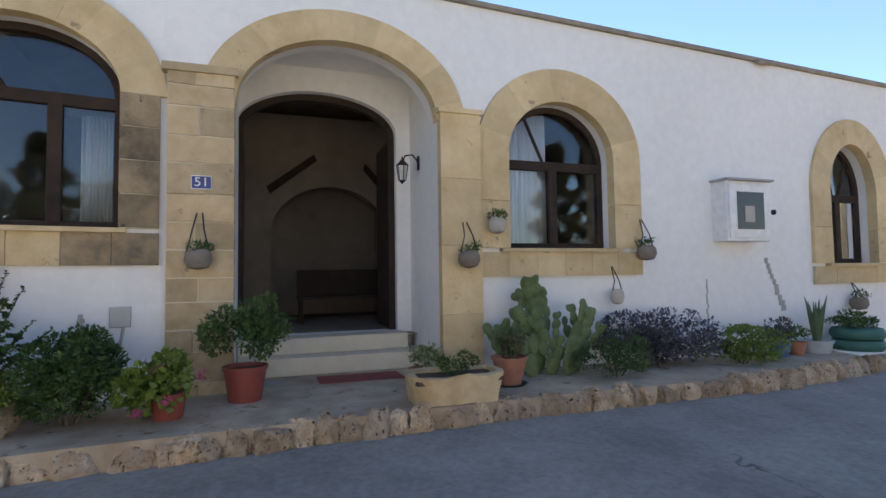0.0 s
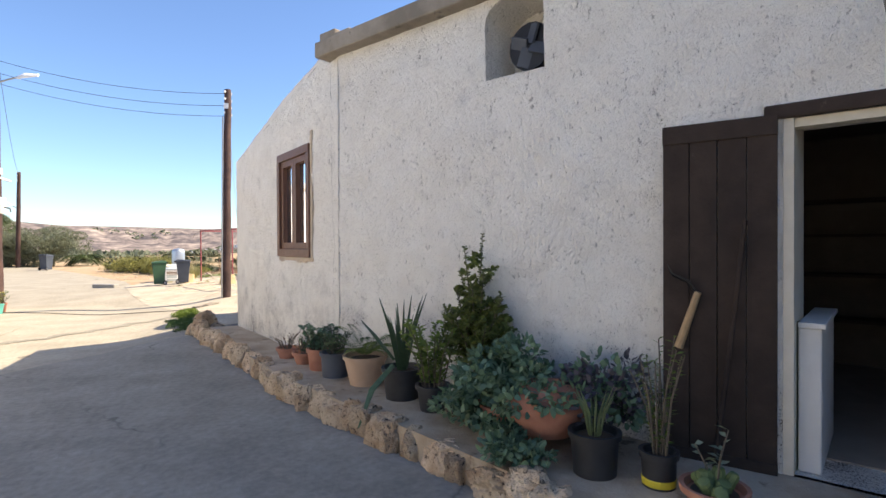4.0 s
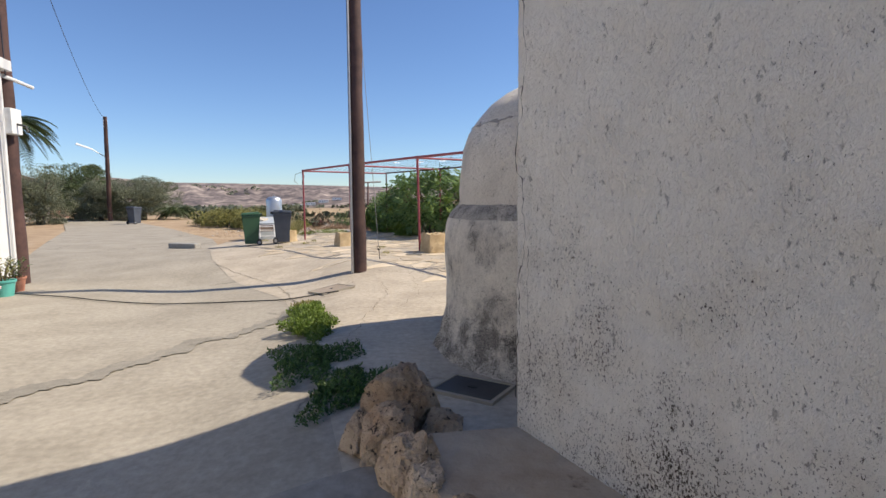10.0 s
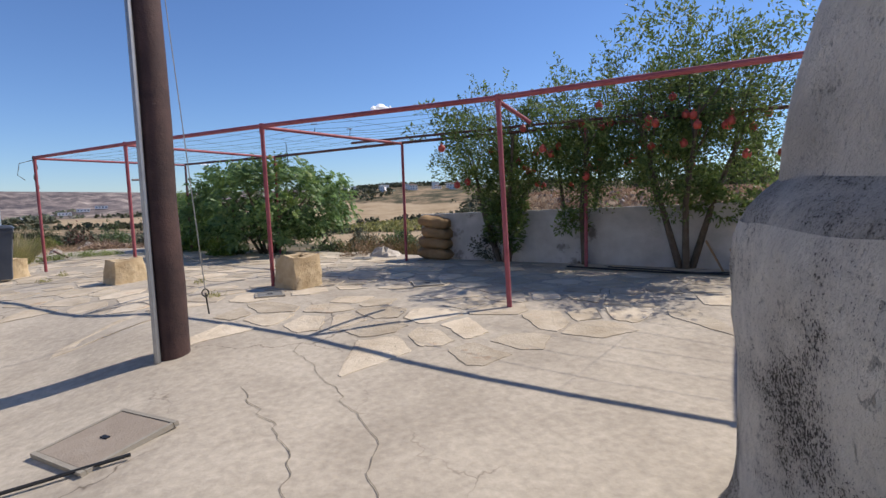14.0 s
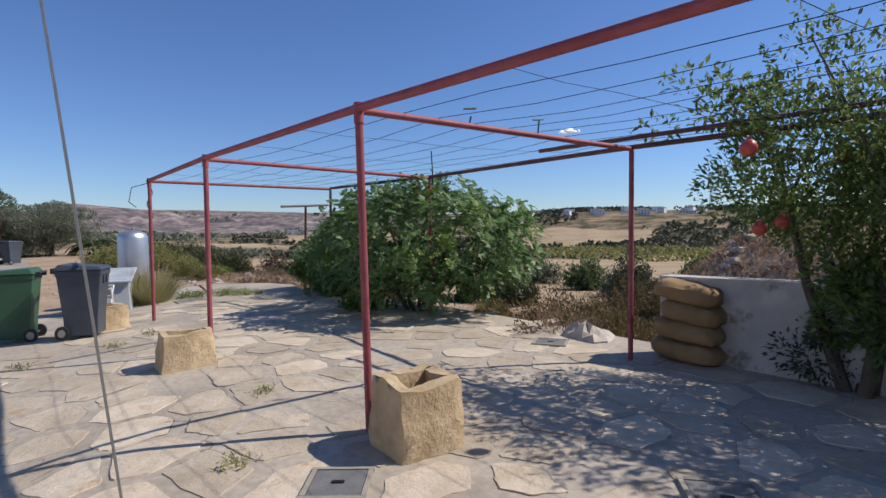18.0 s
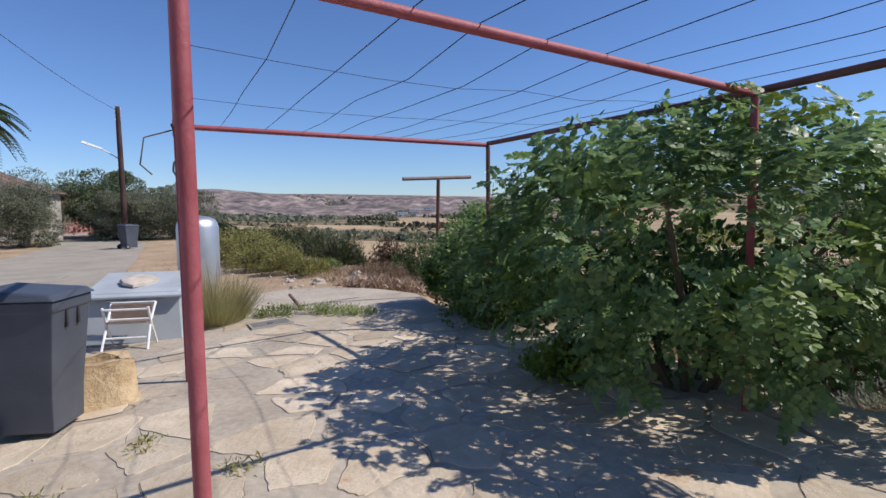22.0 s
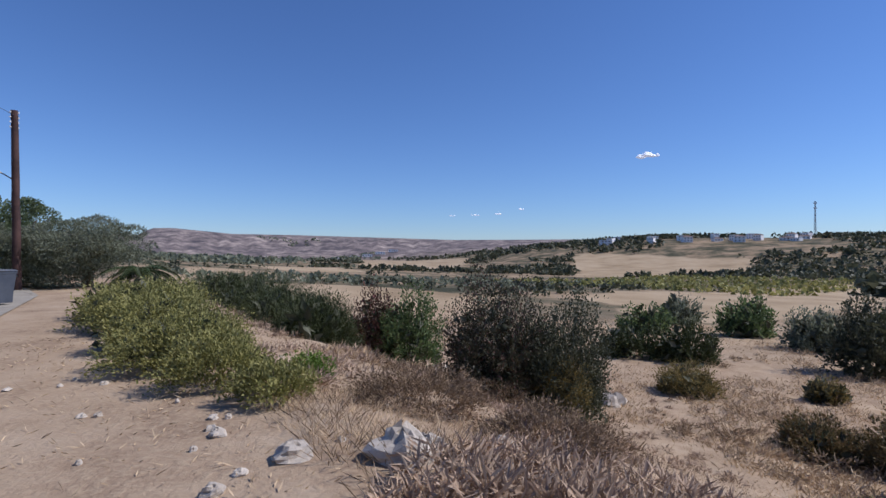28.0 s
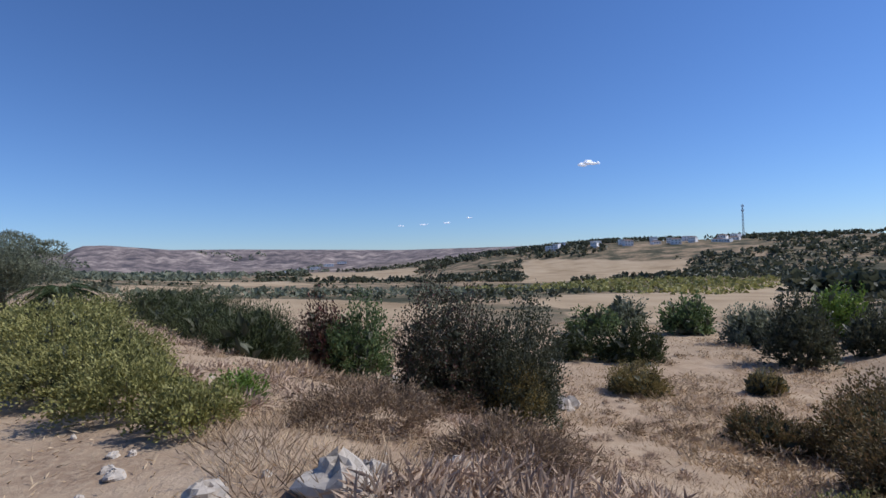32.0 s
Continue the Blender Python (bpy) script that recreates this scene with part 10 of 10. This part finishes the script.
    leaf_mesh("frond", np.concatenate([C, C]), np.concatenate([np.tile(sd, (22, 1)), np.tile(-sd, (22, 1))]), np.tile(np.array([0, 0, 1.0]), (44, 1)), np.concatenate([0.06 * np.sin(np.pi * (0.15 + 0.8 * t))] * 2), 0.018, L_LIME if k % 3 else L_POT, p)
p = potted("potted_plant", 1.88, 2.70, 0.13, 0.15, 0.24, M_GREYPLASTIC, "grey-leaved plant in a dark grey pot")
stalks(p, 20, 0.1, 0.24, L_CACTUS, 0.045, 0.5, 16, 105, 0.5, 0.2)
p = potted("potted_plant", 1.76, 3.04, 0.12, 0.145, 0.22, M_TERRA, "small-leaved plant in a red clay pot")
stalks(p, 24, 0.11, 0.25, L_SUCC, 0.062, 0.55, 26, 106, 0.6, 0.18)
p = potted("potted_plant", 1.60, 3.38, 0.09, 0.13, 0.13, M_TERRA, "little tuft in a wide clay pot")
stalks(p, 12, 0.08, 0.16, L_POT, 0.04, 0.3, 10, 107, 0.7, 0.12)
p = potted("potted_plant", 1.64, 3.84, 0.08, 0.10, 0.11, M_TERRA, "low green tuft in a small clay pot by the wall")
stalks(p, 12, 0.06, 0.12, L_CACTUS, 0.035, 0.4, 12, 109, 0.8, 0.09)
p = potted("potted_plant", 1.42, 3.77, 0.09, 0.125, 0.12, M_TERRA, "dry twiggy plant in a shallow clay pot")
stalks(p, 14, 0.08, 0.18, L_BROWN, 0.03, 0.3, 8, 108, 0.8, 0.1)
# flat slab before the cottage door
sl = Geo().box(-0.24, -0.2, 0, 0.24, 0.2, 0.035).ob("doorstep_slab", M_SLAB, bevel=0.01)
sl.matrix_world = pose(3.86, -1.05, 0.2, 0, 0, 25)
tagged(sl, "square grey slab lying before the cottage door", "slab")
mt = Geo().box(1.55, -0.42, 0.19, 2.5, -0.0, 0.205, FF2).ob("doormat", M_MAT)
tagged(mt, "dull red doormat on the porch floor", "doormat")
sp_ = Geo().box(0.72, -0.3, 0.19, 1.2, -0.1, 0.21, FF2).ob("paving_offcut", M_SLAB, bevel=0.004)
tagged(sp_, "thin grey offcut slab on the porch floor", "slab")

# pots along the white house across the road
for k, (u, v, r, h, mt_, lb) in enumerate(((2.45, 0.35, 0.17, 0.24, M_TERRA, "terracotta pot at the white house wall"), (2.95, 0.3, 0.15, 0.26, plain("green_pot_paint", (0.06, 0.22, 0.10), 0.5), "green pot with a spiky plant"), (3.35, 0.32, 0.16, 0.24, M_BLUE, "dark blue pot with a leafy plant"),
                                         (4.2, 0.3, 0.15, 0.22, bpy.data.materials["green_pot_paint"], "green pot with dry leaves"), (4.9, 0.3, 0.24, 0.24, plain("pale_pink_pot", (0.55, 0.43, 0.42), 0.6), "wide pale pink pot"), (5.6, 0.3, 0.16, 0.26, M_TEAL, "turquoise pot with a green plant"), (6.1, 0.25, 0.15, 0.24, M_TERRA, "clay pot at the foot of the pole"))):
    q = FH @ Vector((u, v, 0))
    p = potted("potted_plant", q.x, q.y, r * 0.75, r, h, mt_, lb, group="pots at the white house", z=gz(q.x, q.y) - 0.01)
    if k % 3 == 1:
        sword_leaves(p, 9, 0.7, 0.02, M_SANS, 110 + k, 0.12, h - 0.03)
    else:
        stalks(p, 12, r * 0.5, 0.34, (L_POT, L_LIME, L_YELLOW)[k % 3], 0.07, 0.4, 12, 120 + k, 0.5, h - 0.03)
q = FH @ Vector((1.05, 0.4, 0))
p = potted("potted_plant", q.x, q.y, 0.11, 0.15, 0.24, M_TERRA, "leafy plant on the red-tiled doorstep", group="pots at the white house", z=0.2)
stalks(p, 12, 0.08, 0.34, L_PURPLE, 0.06, 0.5, 14, 131, 0.5, 0.2)


# ---- wall-hung things ----
def wall_basket(F, u, z0, z1, label, mat, plant=True, y=0.12, r=0.13, seed=0):
    """A pot slung on two straps from a nail."""
    b = thing("hanging_planter", label, "planter", F @ pose(u, y, z0), "planters hung on the white house")
    h = z1 - z0
    Geo().lathe([(0.03, 0.0), (r * 0.75, 0.02), (r, 0.09), (r * 0.92, 0.16), (r * 0.62, 0.20), (r * 0.5, 0.20)], 18).ob("pot", mat, b, smooth=True)
    for s in (-1, 1):
        Geo().tube([(s * r * 0.85, 0, 0.14), (s * r * 0.4, 0.0, h * 0.55), (0, -y + 0.01, h)], 0.008, 5).ob("strap", M_BLACKPLASTIC, b)
    if plant:
        crown("foliage", L_POT, 130, (0, 0.02, 0.22), (r * 1.2, r, 0.09), 0.045, 0.5, b, 6, 0.4, 0.6)
    return b


M_GREYPOT = surf("grey_clay", (0.16, 0.13, 0.105), (0.25, 0.21, 0.17), 9, 0.85, 0.3, 60)
M_PALEPOT = surf("pale_clay", (0.36, 0.33, 0.29), (0.46, 0.43, 0.38), 9, 0.85, 0.3, 60)
wall_basket(FF1, 0.12, 1.48, 2.20, "dark net planter hung beside the arched window", M_GREYPOT, True, 0.16)
wall_basket(FF2, 0.36, 1.45, 2.18, "clay planter with trailing leaves on the stone pillar", M_GREYPOT, True, 0.22)
wall_basket(FF2, 3.22, 1.44, 2.12, "round clay planter hung on the ochre pillar", M_GREYPOT, True, 0.24)
wall_basket(FF2, 3.63, 1.85, 2.22, "pale little planter by the arched window", M_PALEPOT, True, 0.14, 0.11)
wall_basket(FF2, 5.80, 1.52, 2.15, "round dark planter hung on the ochre surround", M_GREYPOT, True, 0.15)
wall_basket(FF2, 5.32, 0.95, 1.50, "small grey pot hung under the window sill", M_PALEPOT, False, 0.14, 0.09)
wall_basket(FF2, 9.86, 0.72, 1.2, "dark planter hung below the narrow window", M_GREYPOT, True, 0.14, 0.13)
wall_basket(FF2, 11.0, 1.1, 1.75, "round dark planter beside the narrow window", M_GREYPOT, True, 0.14, 0.13)
rs = thing("red_hanger", "red plastic straps hung below the window sill", "strap", FF1 @ pose(1.14, 0.1, 1.10))
for dx in (-0.055, -0.018, 0.02, 0.06):
    Geo().tube([(dx, 0.04, 0.0), (dx * 0.3, 0.0, 0.52)], 0.011, 5, squash=0.4).ob("strap", M_REDROPE, rs)
Geo().lathe([(0.05, -0.1), (0.09, -0.03), (0.085, 0.0)], 14, (0, 0.05, 0)).ob("pot", M_BLACKPLASTIC, rs)


def plate(F, u, z, w, h, text, name):
    p = thing(name, "blue enamel house number plate reading " + text, "number plate", F @ pose(u, 0.0, z))
    y = 0.03 if text == "33" else 0.125
    Geo().box(-w / 2, y - 0.004, -h / 2, w / 2, y + 0.006, h / 2).ob("plate", M_PLATE, p, bevel=0.002)
    f = Geo()
    for a, b, c, d in ((-1, -1, 1, -0.88), (-1, 0.88, 1, 1), (-1, -0.88, -0.94, 0.88), (0.94, -0.88, 1, 0.88)):
        f.box(a * w / 2, y + 0.006, b * h / 2, c * w / 2, y + 0.008, d * h / 2)
    f.ob("border", M_LETTER, p)
    cu = bpy.data.curves.new("digits", "FONT")
    cu.body, cu.size, cu.align_x, cu.align_y, cu.extrude = text, h * 0.92, "CENTER", "CENTER", 0.0015
    tmp = bpy.data.objects.new("digits_curve", cu)
    scene.collection.objects.link(tmp)
    bpy.context.view_layer.update()
    me = bpy.data.meshes.new_from_object(tmp.evaluated_get(bpy.context.evaluated_depsgraph_get()))
    bpy.data.objects.remove(tmp)
    me.materials.append(M_LETTER)
    d = new("digits", me)
    d.parent = p
    d.matrix_basis = pose(0, y + 0.009, 0, 90, 0, 180) @ Matrix.Diagonal((-1.1, 1, 1, 1))
    return p


plate(FB, 5.735, 1.975, 0.19, 0.125, "33", "number_plate")
plate(FF2, 0.375, 2.33, 0.19, 0.14, "51", "number_plate")


M_LAMPGREY = surf("weathered_grey_iron", (0.16, 0.15, 0.135), (0.27, 0.255, 0.23), 12, 0.7, 0.3, 60)


def lantern(F, u, y, z, label, M_BODY=M_BLACKMETAL):
    l = thing("wall_lantern", label, "lantern", F @ pose(u, y, z), "wall lanterns")
    Geo().tube([(0, -0.12, 0.12), (0, -0.04, 0.22), (0, 0.06, 0.20), (0, 0.10, 0.10)], 0.011, 7).ob("arm", M_BODY, l)
    Geo().box(-0.03, -0.125, 0.02, 0.03, -0.11, 0.2).ob("back_plate", M_BODY, l)
    Geo().lathe([(0.02, 0.145), (0.085, 0.075), (0.09, 0.06), (0.03, 0.06)], 6, (0, 0.10, 0)).ob("cap", M_BODY, l)
    Geo().lathe([(0.012, 0.145), (0.012, 0.17), (0.004, 0.19)], 8, (0, 0.10, 0)).ob("finial", M_BODY, l)
    Geo().lathe([(0.045, -0.13), (0.075, 0.06)], 6, (0, 0.10, 0)).ob("glass", plain("frosted_lantern_glass", (0.5, 0.5, 0.47), 0.3), l)
    for k in range(6):
        a = k * math.pi / 3
        Geo().tube([(0.047 * math.cos(a), 0.10 + 0.047 * math.sin(a), -0.13), (0.078 * math.cos(a), 0.10 + 0.078 * math.sin(a), 0.06)], 0.006, 5).ob("bar", M_BODY, l)
    Geo().lathe([(0.01, -0.175), (0.03, -0.15), (0.05, -0.13), (0.02, -0.13)], 6, (0, 0.10, 0)).ob("base", M_BODY, l)
    return l


lantern(FB, 4.42, 0.13, 2.64, "weathered grey iron lantern over the cottage door", M_LAMPGREY)
ln2 = lantern(FF2, 2.8, -0.75, 2.75, "black iron lantern on the white porch wall")
ln2.matrix_world = FF2 @ pose(2.80, -0.8, 2.75, 0, 0, 90)

# drainpipe stub on the cottage, spout on the roof joint
dp = thing("drainpipe", "short grey drainpipe hung from the cottage eaves", "pipe", FB @ pose(5.12, 0.07, 2.97))
Geo().tube([(0.02, 0.06, 0.0), (0, 0.03, 0.05), (0, 0.02, 0.36), (0, 0.12, 0.5), (0.02, 0.12, 1.5)], 0.04, 12).ob("pipe", M_SHEET, dp, smooth=True)
Geo().tube([(0.0, -0.01, 0.52), (0.0, 0.0, 0.60)], 0.05, 12).ob("collar", M_SHEET, dp, smooth=True)
rj = thing("roof_pipe", "dark pipe along the white house roof edge", "pipe", FF2 @ pose(8.16, 0.07, 4.5))
Geo().tube([(-0.15, 0.0, 0.02), (0.12, 0.0, 0.015), (0.16, 0.0, 0.05)], 0.035, 8).ob("pipe", M_COPING, rj)
Geo().lathe([(0.05, -0.03), (0.06, 0.0), (0.05, 0.03)], 10, (0, 0.0, 0.02)).ob("joint", M_COPING, rj)

# electricity meter box and small covers
eb = thing("meter_cabinet", "white metal meter cabinet with a dark glass window", "cabinet", FF2 @ pose(7.1, 0, 1.78))
Geo().box(0, 0, 0, 0.80, 0.26, 0.86).ob("body", M_WHITEMETAL, eb, bevel=0.01)
Geo().box(-0.04, 0, 0.86, 0.84, 0.32, 0.89).ob("hood", surf("grey_hood", (0.3, 0.3, 0.29), (0.38, 0.38, 0.37), 6, 0.6, 0.2, 60), eb, bevel=0.004)
dr = Geo().box(0.03, 0.262, 0.05, 0.77, 0.275, 0.82).ob("door", M_WHITEMETAL, eb, bevel=0.005)
Geo().box(0.17, 0.277, 0.17, 0.67, 0.283, 0.70).ob("pane", plain("smoked_pane", (0.05, 0.045, 0.04), 0.15), dr)
Geo().box(0.30, 0.285, 0.27, 0.48, 0.292, 0.5).ob("meter_face", M_PALEPOT, dr)
Geo().tube([(0.83, 0.28, 0.42), (0.86, 0.29, 0.42)], 0.04, 8).ob("latch", M_BLACKMETAL, eb)
mc = thing("wall_cover", "small grey cover plate and conduit under the window", "cover", FF1 @ pose(2.12, 0.0, 0.9))
Geo().box(-0.09, 0, 0, 0.09, 0.03, 0.2).ob("plate", surf("grey_cover", (0.42, 0.41, 0.38), (0.5, 0.49, 0.46), 8, 0.7, 0.2, 60), mc, bevel=0.006)
Geo().tube([(0.03, 0.02, 0.0), (0.0, 0.03, -0.2), (-0.05, 0.03, -0.5)], 0.014, 6).ob("conduit", M_PALEPOT, mc)
# exposed cement scars on the white wall
M_SCAR = surf("cement_scar", (0.33, 0.31, 0.28), (0.45, 0.43, 0.39), 10, 0.95, 0.6, 60)
for F, u, z, w, h, sd in ((FF1, 1.8, 0.62, 0.10, 0.42, 1), (FF2, 6.95, 0.55, 0.05, 0.7, 2), (FF2, 8.1, 0.75, 0.16, 0.8, 3)):
    g = Geo()
    for k in range(10):
        uu = u + (0.35 * k / 10 * (sd == 3)) + 0.03 * noise.noise((k * 0.9, sd, 0))
        ww = w * (0.4 + 0.6 * abs(noise.noise((k * 0.7, sd + 4, 0))))
        zz = z + h * (1 - k / 10)
        g.box(uu - ww / 2, -0.01, zz - h / 10, uu + ww / 2, 0.006, zz, F)
    struct(g.ob("patch_trim", M_SCAR), "rough cement scar in the white render", "trim")
# green valve wheel and black pipe left of the planter
vt = thing("garden_tap", "black tap and hose end between the planters", "tap", on_plinth(4.98, -3.25))
Geo().tube([(0.2, 0, 0.25), (0.05, 0, 0.27), (0.0, 0, 0.3)], 0.02, 7).ob("pipe", M_BLACKPLASTIC, vt)
Geo().tube([(0.05, 0.03, 0.27), (0.04, 0.1, 0.2), (0.05, 0.12, 0.0)], 0.022, 7).ob("hose", M_BLACKPLASTIC, vt)
# ---- kerb stones ----
def stone_mesh(seed, n=11):
    """A broken field stone: a block split along a few planes, pitted and chipped."""
    rr = random.Random(seed * 7 + 1)
    planes = []
    for k in range(9):
        v = Vector((rr.uniform(-1, 1), rr.uniform(-1, 1), rr.uniform(-0.5, 1))).normalized()
        planes.append((v, rr.uniform(0.78, 1.12)))
    g = Geo()
    idx = {}

    def vid(x, y, z):
        k = (round(x, 3), round(y, 3), round(z, 3))
        if k not in idx:
            idx[k] = len(g.v)
            p = Vector((x, y, z))
            q = p / max(1.0, (abs(x) ** 12 + abs(y) ** 12 + abs(z) ** 12) ** (1 / 12.0))
            q += noise.noise_vector(p * 1.3 + Vector((seed * 3.7, 0, 0))) * 0.16
            for v, d in planes:
                over = q.dot(v) - d
                if over > 0:
                    q -= v * over * 0.92
            pit = abs(noise.noise(p * 3.1 + Vector((0, seed, 3)))) + 0.55 * abs(noise.noise(p * 6.7 + Vector((seed, 0, 5))))
            q *= 1.06 - 0.42 * max(0.0, 0.40 - pit) - 0.05 * noise.noise(p * 11 + Vector((seed, 2, 5)))
            q += noise.noise_vector(p * 5.5 + Vector((0, seed, 8))) * 0.05
            g.v.append(tuple(q * 0.5))
        return idx[k]
    for ax in range(3):
        for s in (-1, 1):
            for i in range(n):
                for j in range(n):
                    c = []
                    for di, dj in ((0, 0), (1, 0), (1, 1), (0, 1)):
                        q = [0, 0, 0]
                        q[ax] = s
                        q[(ax + 1) % 3] = -1 + 2 * (i + di) / n
                        q[(ax + 2) % 3] = -1 + 2 * (j + dj) / n
                        c.append(vid(*q))
                    g.f.append(tuple(c) if s > 0 else tuple(reversed(c)))
    me = bpy.data.meshes.new("kerb_stone")
    me.from_pydata(g.v, [], g.f)
    me.materials.append(M_RUBBLE)
    me.polygons.foreach_set("use_smooth", [True] * len(me.polygons))
    me.set_sharp_from_angle(angle=radians(28))
    me.update()
    return me


STONES = [stone_mesh(k) for k in range(12)]
rs_ = random.Random(17)


def kerb(ys, root, hmin, hmax):
    pts = [(road_right(y) + 0.085, y) for y in np.linspace(ys[0], ys[1], 400)]
    acc, nxt = 0.0, 0.0
    for a, b in zip(pts[:-1], pts[1:]):
        acc += math.hypot(b[0] - a[0], b[1] - a[1])
        if acc >= nxt:
            w = rs_.choice((0.12, 0.17, 0.2, 0.24, 0.28, 0.34))
            h = rs_.uniform(hmin, hmax)
            ang = math.degrees(math.atan2(b[1] - a[1], b[0] - a[0]))
            o = new("stone", rs_.choice(STONES))
            o.parent = root
            z = h * 0.5 - 0.05
            o.matrix_basis = pose(a[0] + rs_.uniform(-0.03, 0.03), a[1], z, rs_.uniform(-6, 10), rs_.uniform(-9, 9), ang + rs_.uniform(-14, 14) + rs_.choice((0, 180))) @ Matrix.Diagonal((w * rs_.uniform(0.98, 1.12), rs_.uniform(0.19, 0.25), h + 0.1, 1))
            nxt = acc + w


k1 = struct(new("kerb_white_house"), "row of rough ochre kerb stones before the white house", "kerb")
kerb((-13.3, -3.9), k1, 0.16, 0.24)
k2 = struct(new("kerb_cottage"), "row of rough ochre kerb stones along the cottage", "kerb")
kerb((-0.15, 6.75), k2, 0.165, 0.24)
for k, (x, y, w, h) in enumerate(((0.0, 6.92, 0.24, 0.27), (0.08, 7.12, 0.33, 0.40), (0.25, 6.95, 0.2, 0.2), (-0.13, 7.02, 0.17, 0.2), (0.3, 7.2, 0.2, 0.1), (-0.08, 7.3, 0.15, 0.11))):
    o = new("stone", STONES[(k * 2 + 1) % 9])
    o.parent = k2
    o.matrix_basis = pose(x, y, h * 0.45, 10 * k, 7, 40 * k) @ Matrix.Diagonal((w, w * 0.85, h, 1))


# ---- crazy paving ----
def voronoi_cells(seeds, reach):
    cells = []
    S = np.array(seeds)
    for i, s in enumerate(S):
        poly = [(s[0] - reach, s[1] - reach), (s[0] + reach, s[1] - reach), (s[0] + reach, s[1] + reach), (s[0] - reach, s[1] + reach)]
        d = np.hypot(*(S - s).T)
        for j in np.argsort(d)[1:26]:
            t = S[j]
            mx, my = (s + t) / 2
            nx, ny = t - s
            out = []
            for (x0, y0), (x1, y1) in zip(poly, poly[1:] + poly[:1]):
                a, b = (x0 - mx) * nx + (y0 - my) * ny, (x1 - mx) * nx + (y1 - my) * ny
                if a <= 0:
                    out.append((x0, y0))
                if (a < 0) != (b < 0) and a != b:
                    f = a / (a - b)
                    out.append((x0 + (x1 - x0) * f, y0 + (y1 - y0) * f))
            poly = out
            if len(poly) < 3:
                break
        cells.append(poly)
    return cells


def paving():
    root = struct(new("crazy_paving"), "pale irregular flagstones set in cement across the yard", "pavement")
    g = random.Random(23)
    U = Vector((0.515, -0.857))      # along the pergola, towards the cottage
    Vv = Vector((0.857, 0.515))
    O = Vector((-0.7, 18.3))
    seeds = []
    tries = 0
    while len(seeds) < 330 and tries < 24000:
        tries += 1
        u, v = g.uniform(-5.2, 9.6), g.uniform(-3.0, 3.9)
        p = O + U * u + Vv * v
        if not inside_yard(p.x, p.y):
            continue
        r = g.choice((0.30, 0.42, 0.52))
        if all((p.x - q[0]) ** 2 + (p.y - q[1]) ** 2 > r * r for q in seeds):
            seeds.append((p.x, p.y))
    n = 0
    seam = Geo()
    for s, poly in zip(seeds, voronoi_cells(seeds, 0.75)):
        if len(poly) < 3:
            continue
        c = Vector((sum(p[0] for p in poly) / len(poly), sum(p[1] for p in poly) / len(poly)))
        if not inside_yard(c.x, c.y):
            continue
        if g.random() < 0.16:
            continue
        shrink = g.uniform(0.70, 0.95)
        ring = []
        for (x0, y0), (x1, y1) in zip(poly, poly[1:] + poly[:1]):
            for f in (0.06, 0.2, 0.35, 0.5, 0.65, 0.8, 0.94):
                q = Vector((x0 + (x1 - x0) * f, y0 + (y1 - y0) * f))
                q = c + (q - c) * shrink
                q += Vector((noise.noise((q.x * 5, q.y * 5, 1)), noise.noise((q.x * 5, q.y * 5, 7)))) * 0.03 + Vector((noise.noise((q.x * 19, q.y * 19, 1)), noise.noise((q.x * 19, q.y * 19, 7)))) * 0.016
                ring.append(q)
        if max((q - c).length for q in ring) > 0.72:
            continue
        m = len(ring)
        z = gz(c.x, c.y) + g.uniform(0.003, 0.008)
        geo = Geo()
        low = [(q.x, q.y, gz(q.x, q.y) - 0.01) for q in ring]
        top = [(*(c + (q - c) * 0.985), gz(q.x, q.y) + 0.002 + g.uniform(-0.0008, 0.001)) for q in ring]
        geo.add(low + top, [(i, (i + 1) % m, m + (i + 1) % m, m + i) for i in range(m)] + [tuple(range(m, 2 * m))])
        geo.ob("flagstone", M_FLAG, root)
        o0 = len(seam.v)
        for i, q in enumerate(ring):
            e = (q - c).normalized() * max(0.0, -0.001 + 0.013 * noise.noise((q.x * 2.5 + 9, q.y * 2.5, 3)))
            seam.v += [(*(q - e * 0.3), gz(q.x, q.y) + 0.0012), (*(q + e), gz(q.x, q.y) + 0.0012)]
        seam.f += [(o0 + 2 * i, o0 + 2 * i + 1, o0 + 2 * ((i + 1) % m) + 1, o0 + 2 * ((i + 1) % m)) for i in range(m)]
        n += 1
    tagged(seam.ob("joint", bpy.data.materials["dark_joint"], root, "dark open edges round the flagstones"), kind="stuff")
    return n


def inside_yard(x, y):
    ys = [r[0] for r in PLAZA]
    if y < 11.3 or y > 23.0:
        return False
    xl, xr = np.interp(y, ys, [r[1] for r in PLAZA]), np.interp(y, ys, [r[2] for r in PLAZA])
    edge = -0.55 + 0.5 * math.sin(y * 1.7) * 0.35
    left = np.interp(y, [11.3, 14, 17, 20, 23], [1.6, -0.2, -2.4, -2.9, -2.6])
    return left + edge * 0.4 < x < xr - 0.12 and not (abs(x + 2.08) < 0.3 and abs(y - 22.5) < 0.25)


paving()
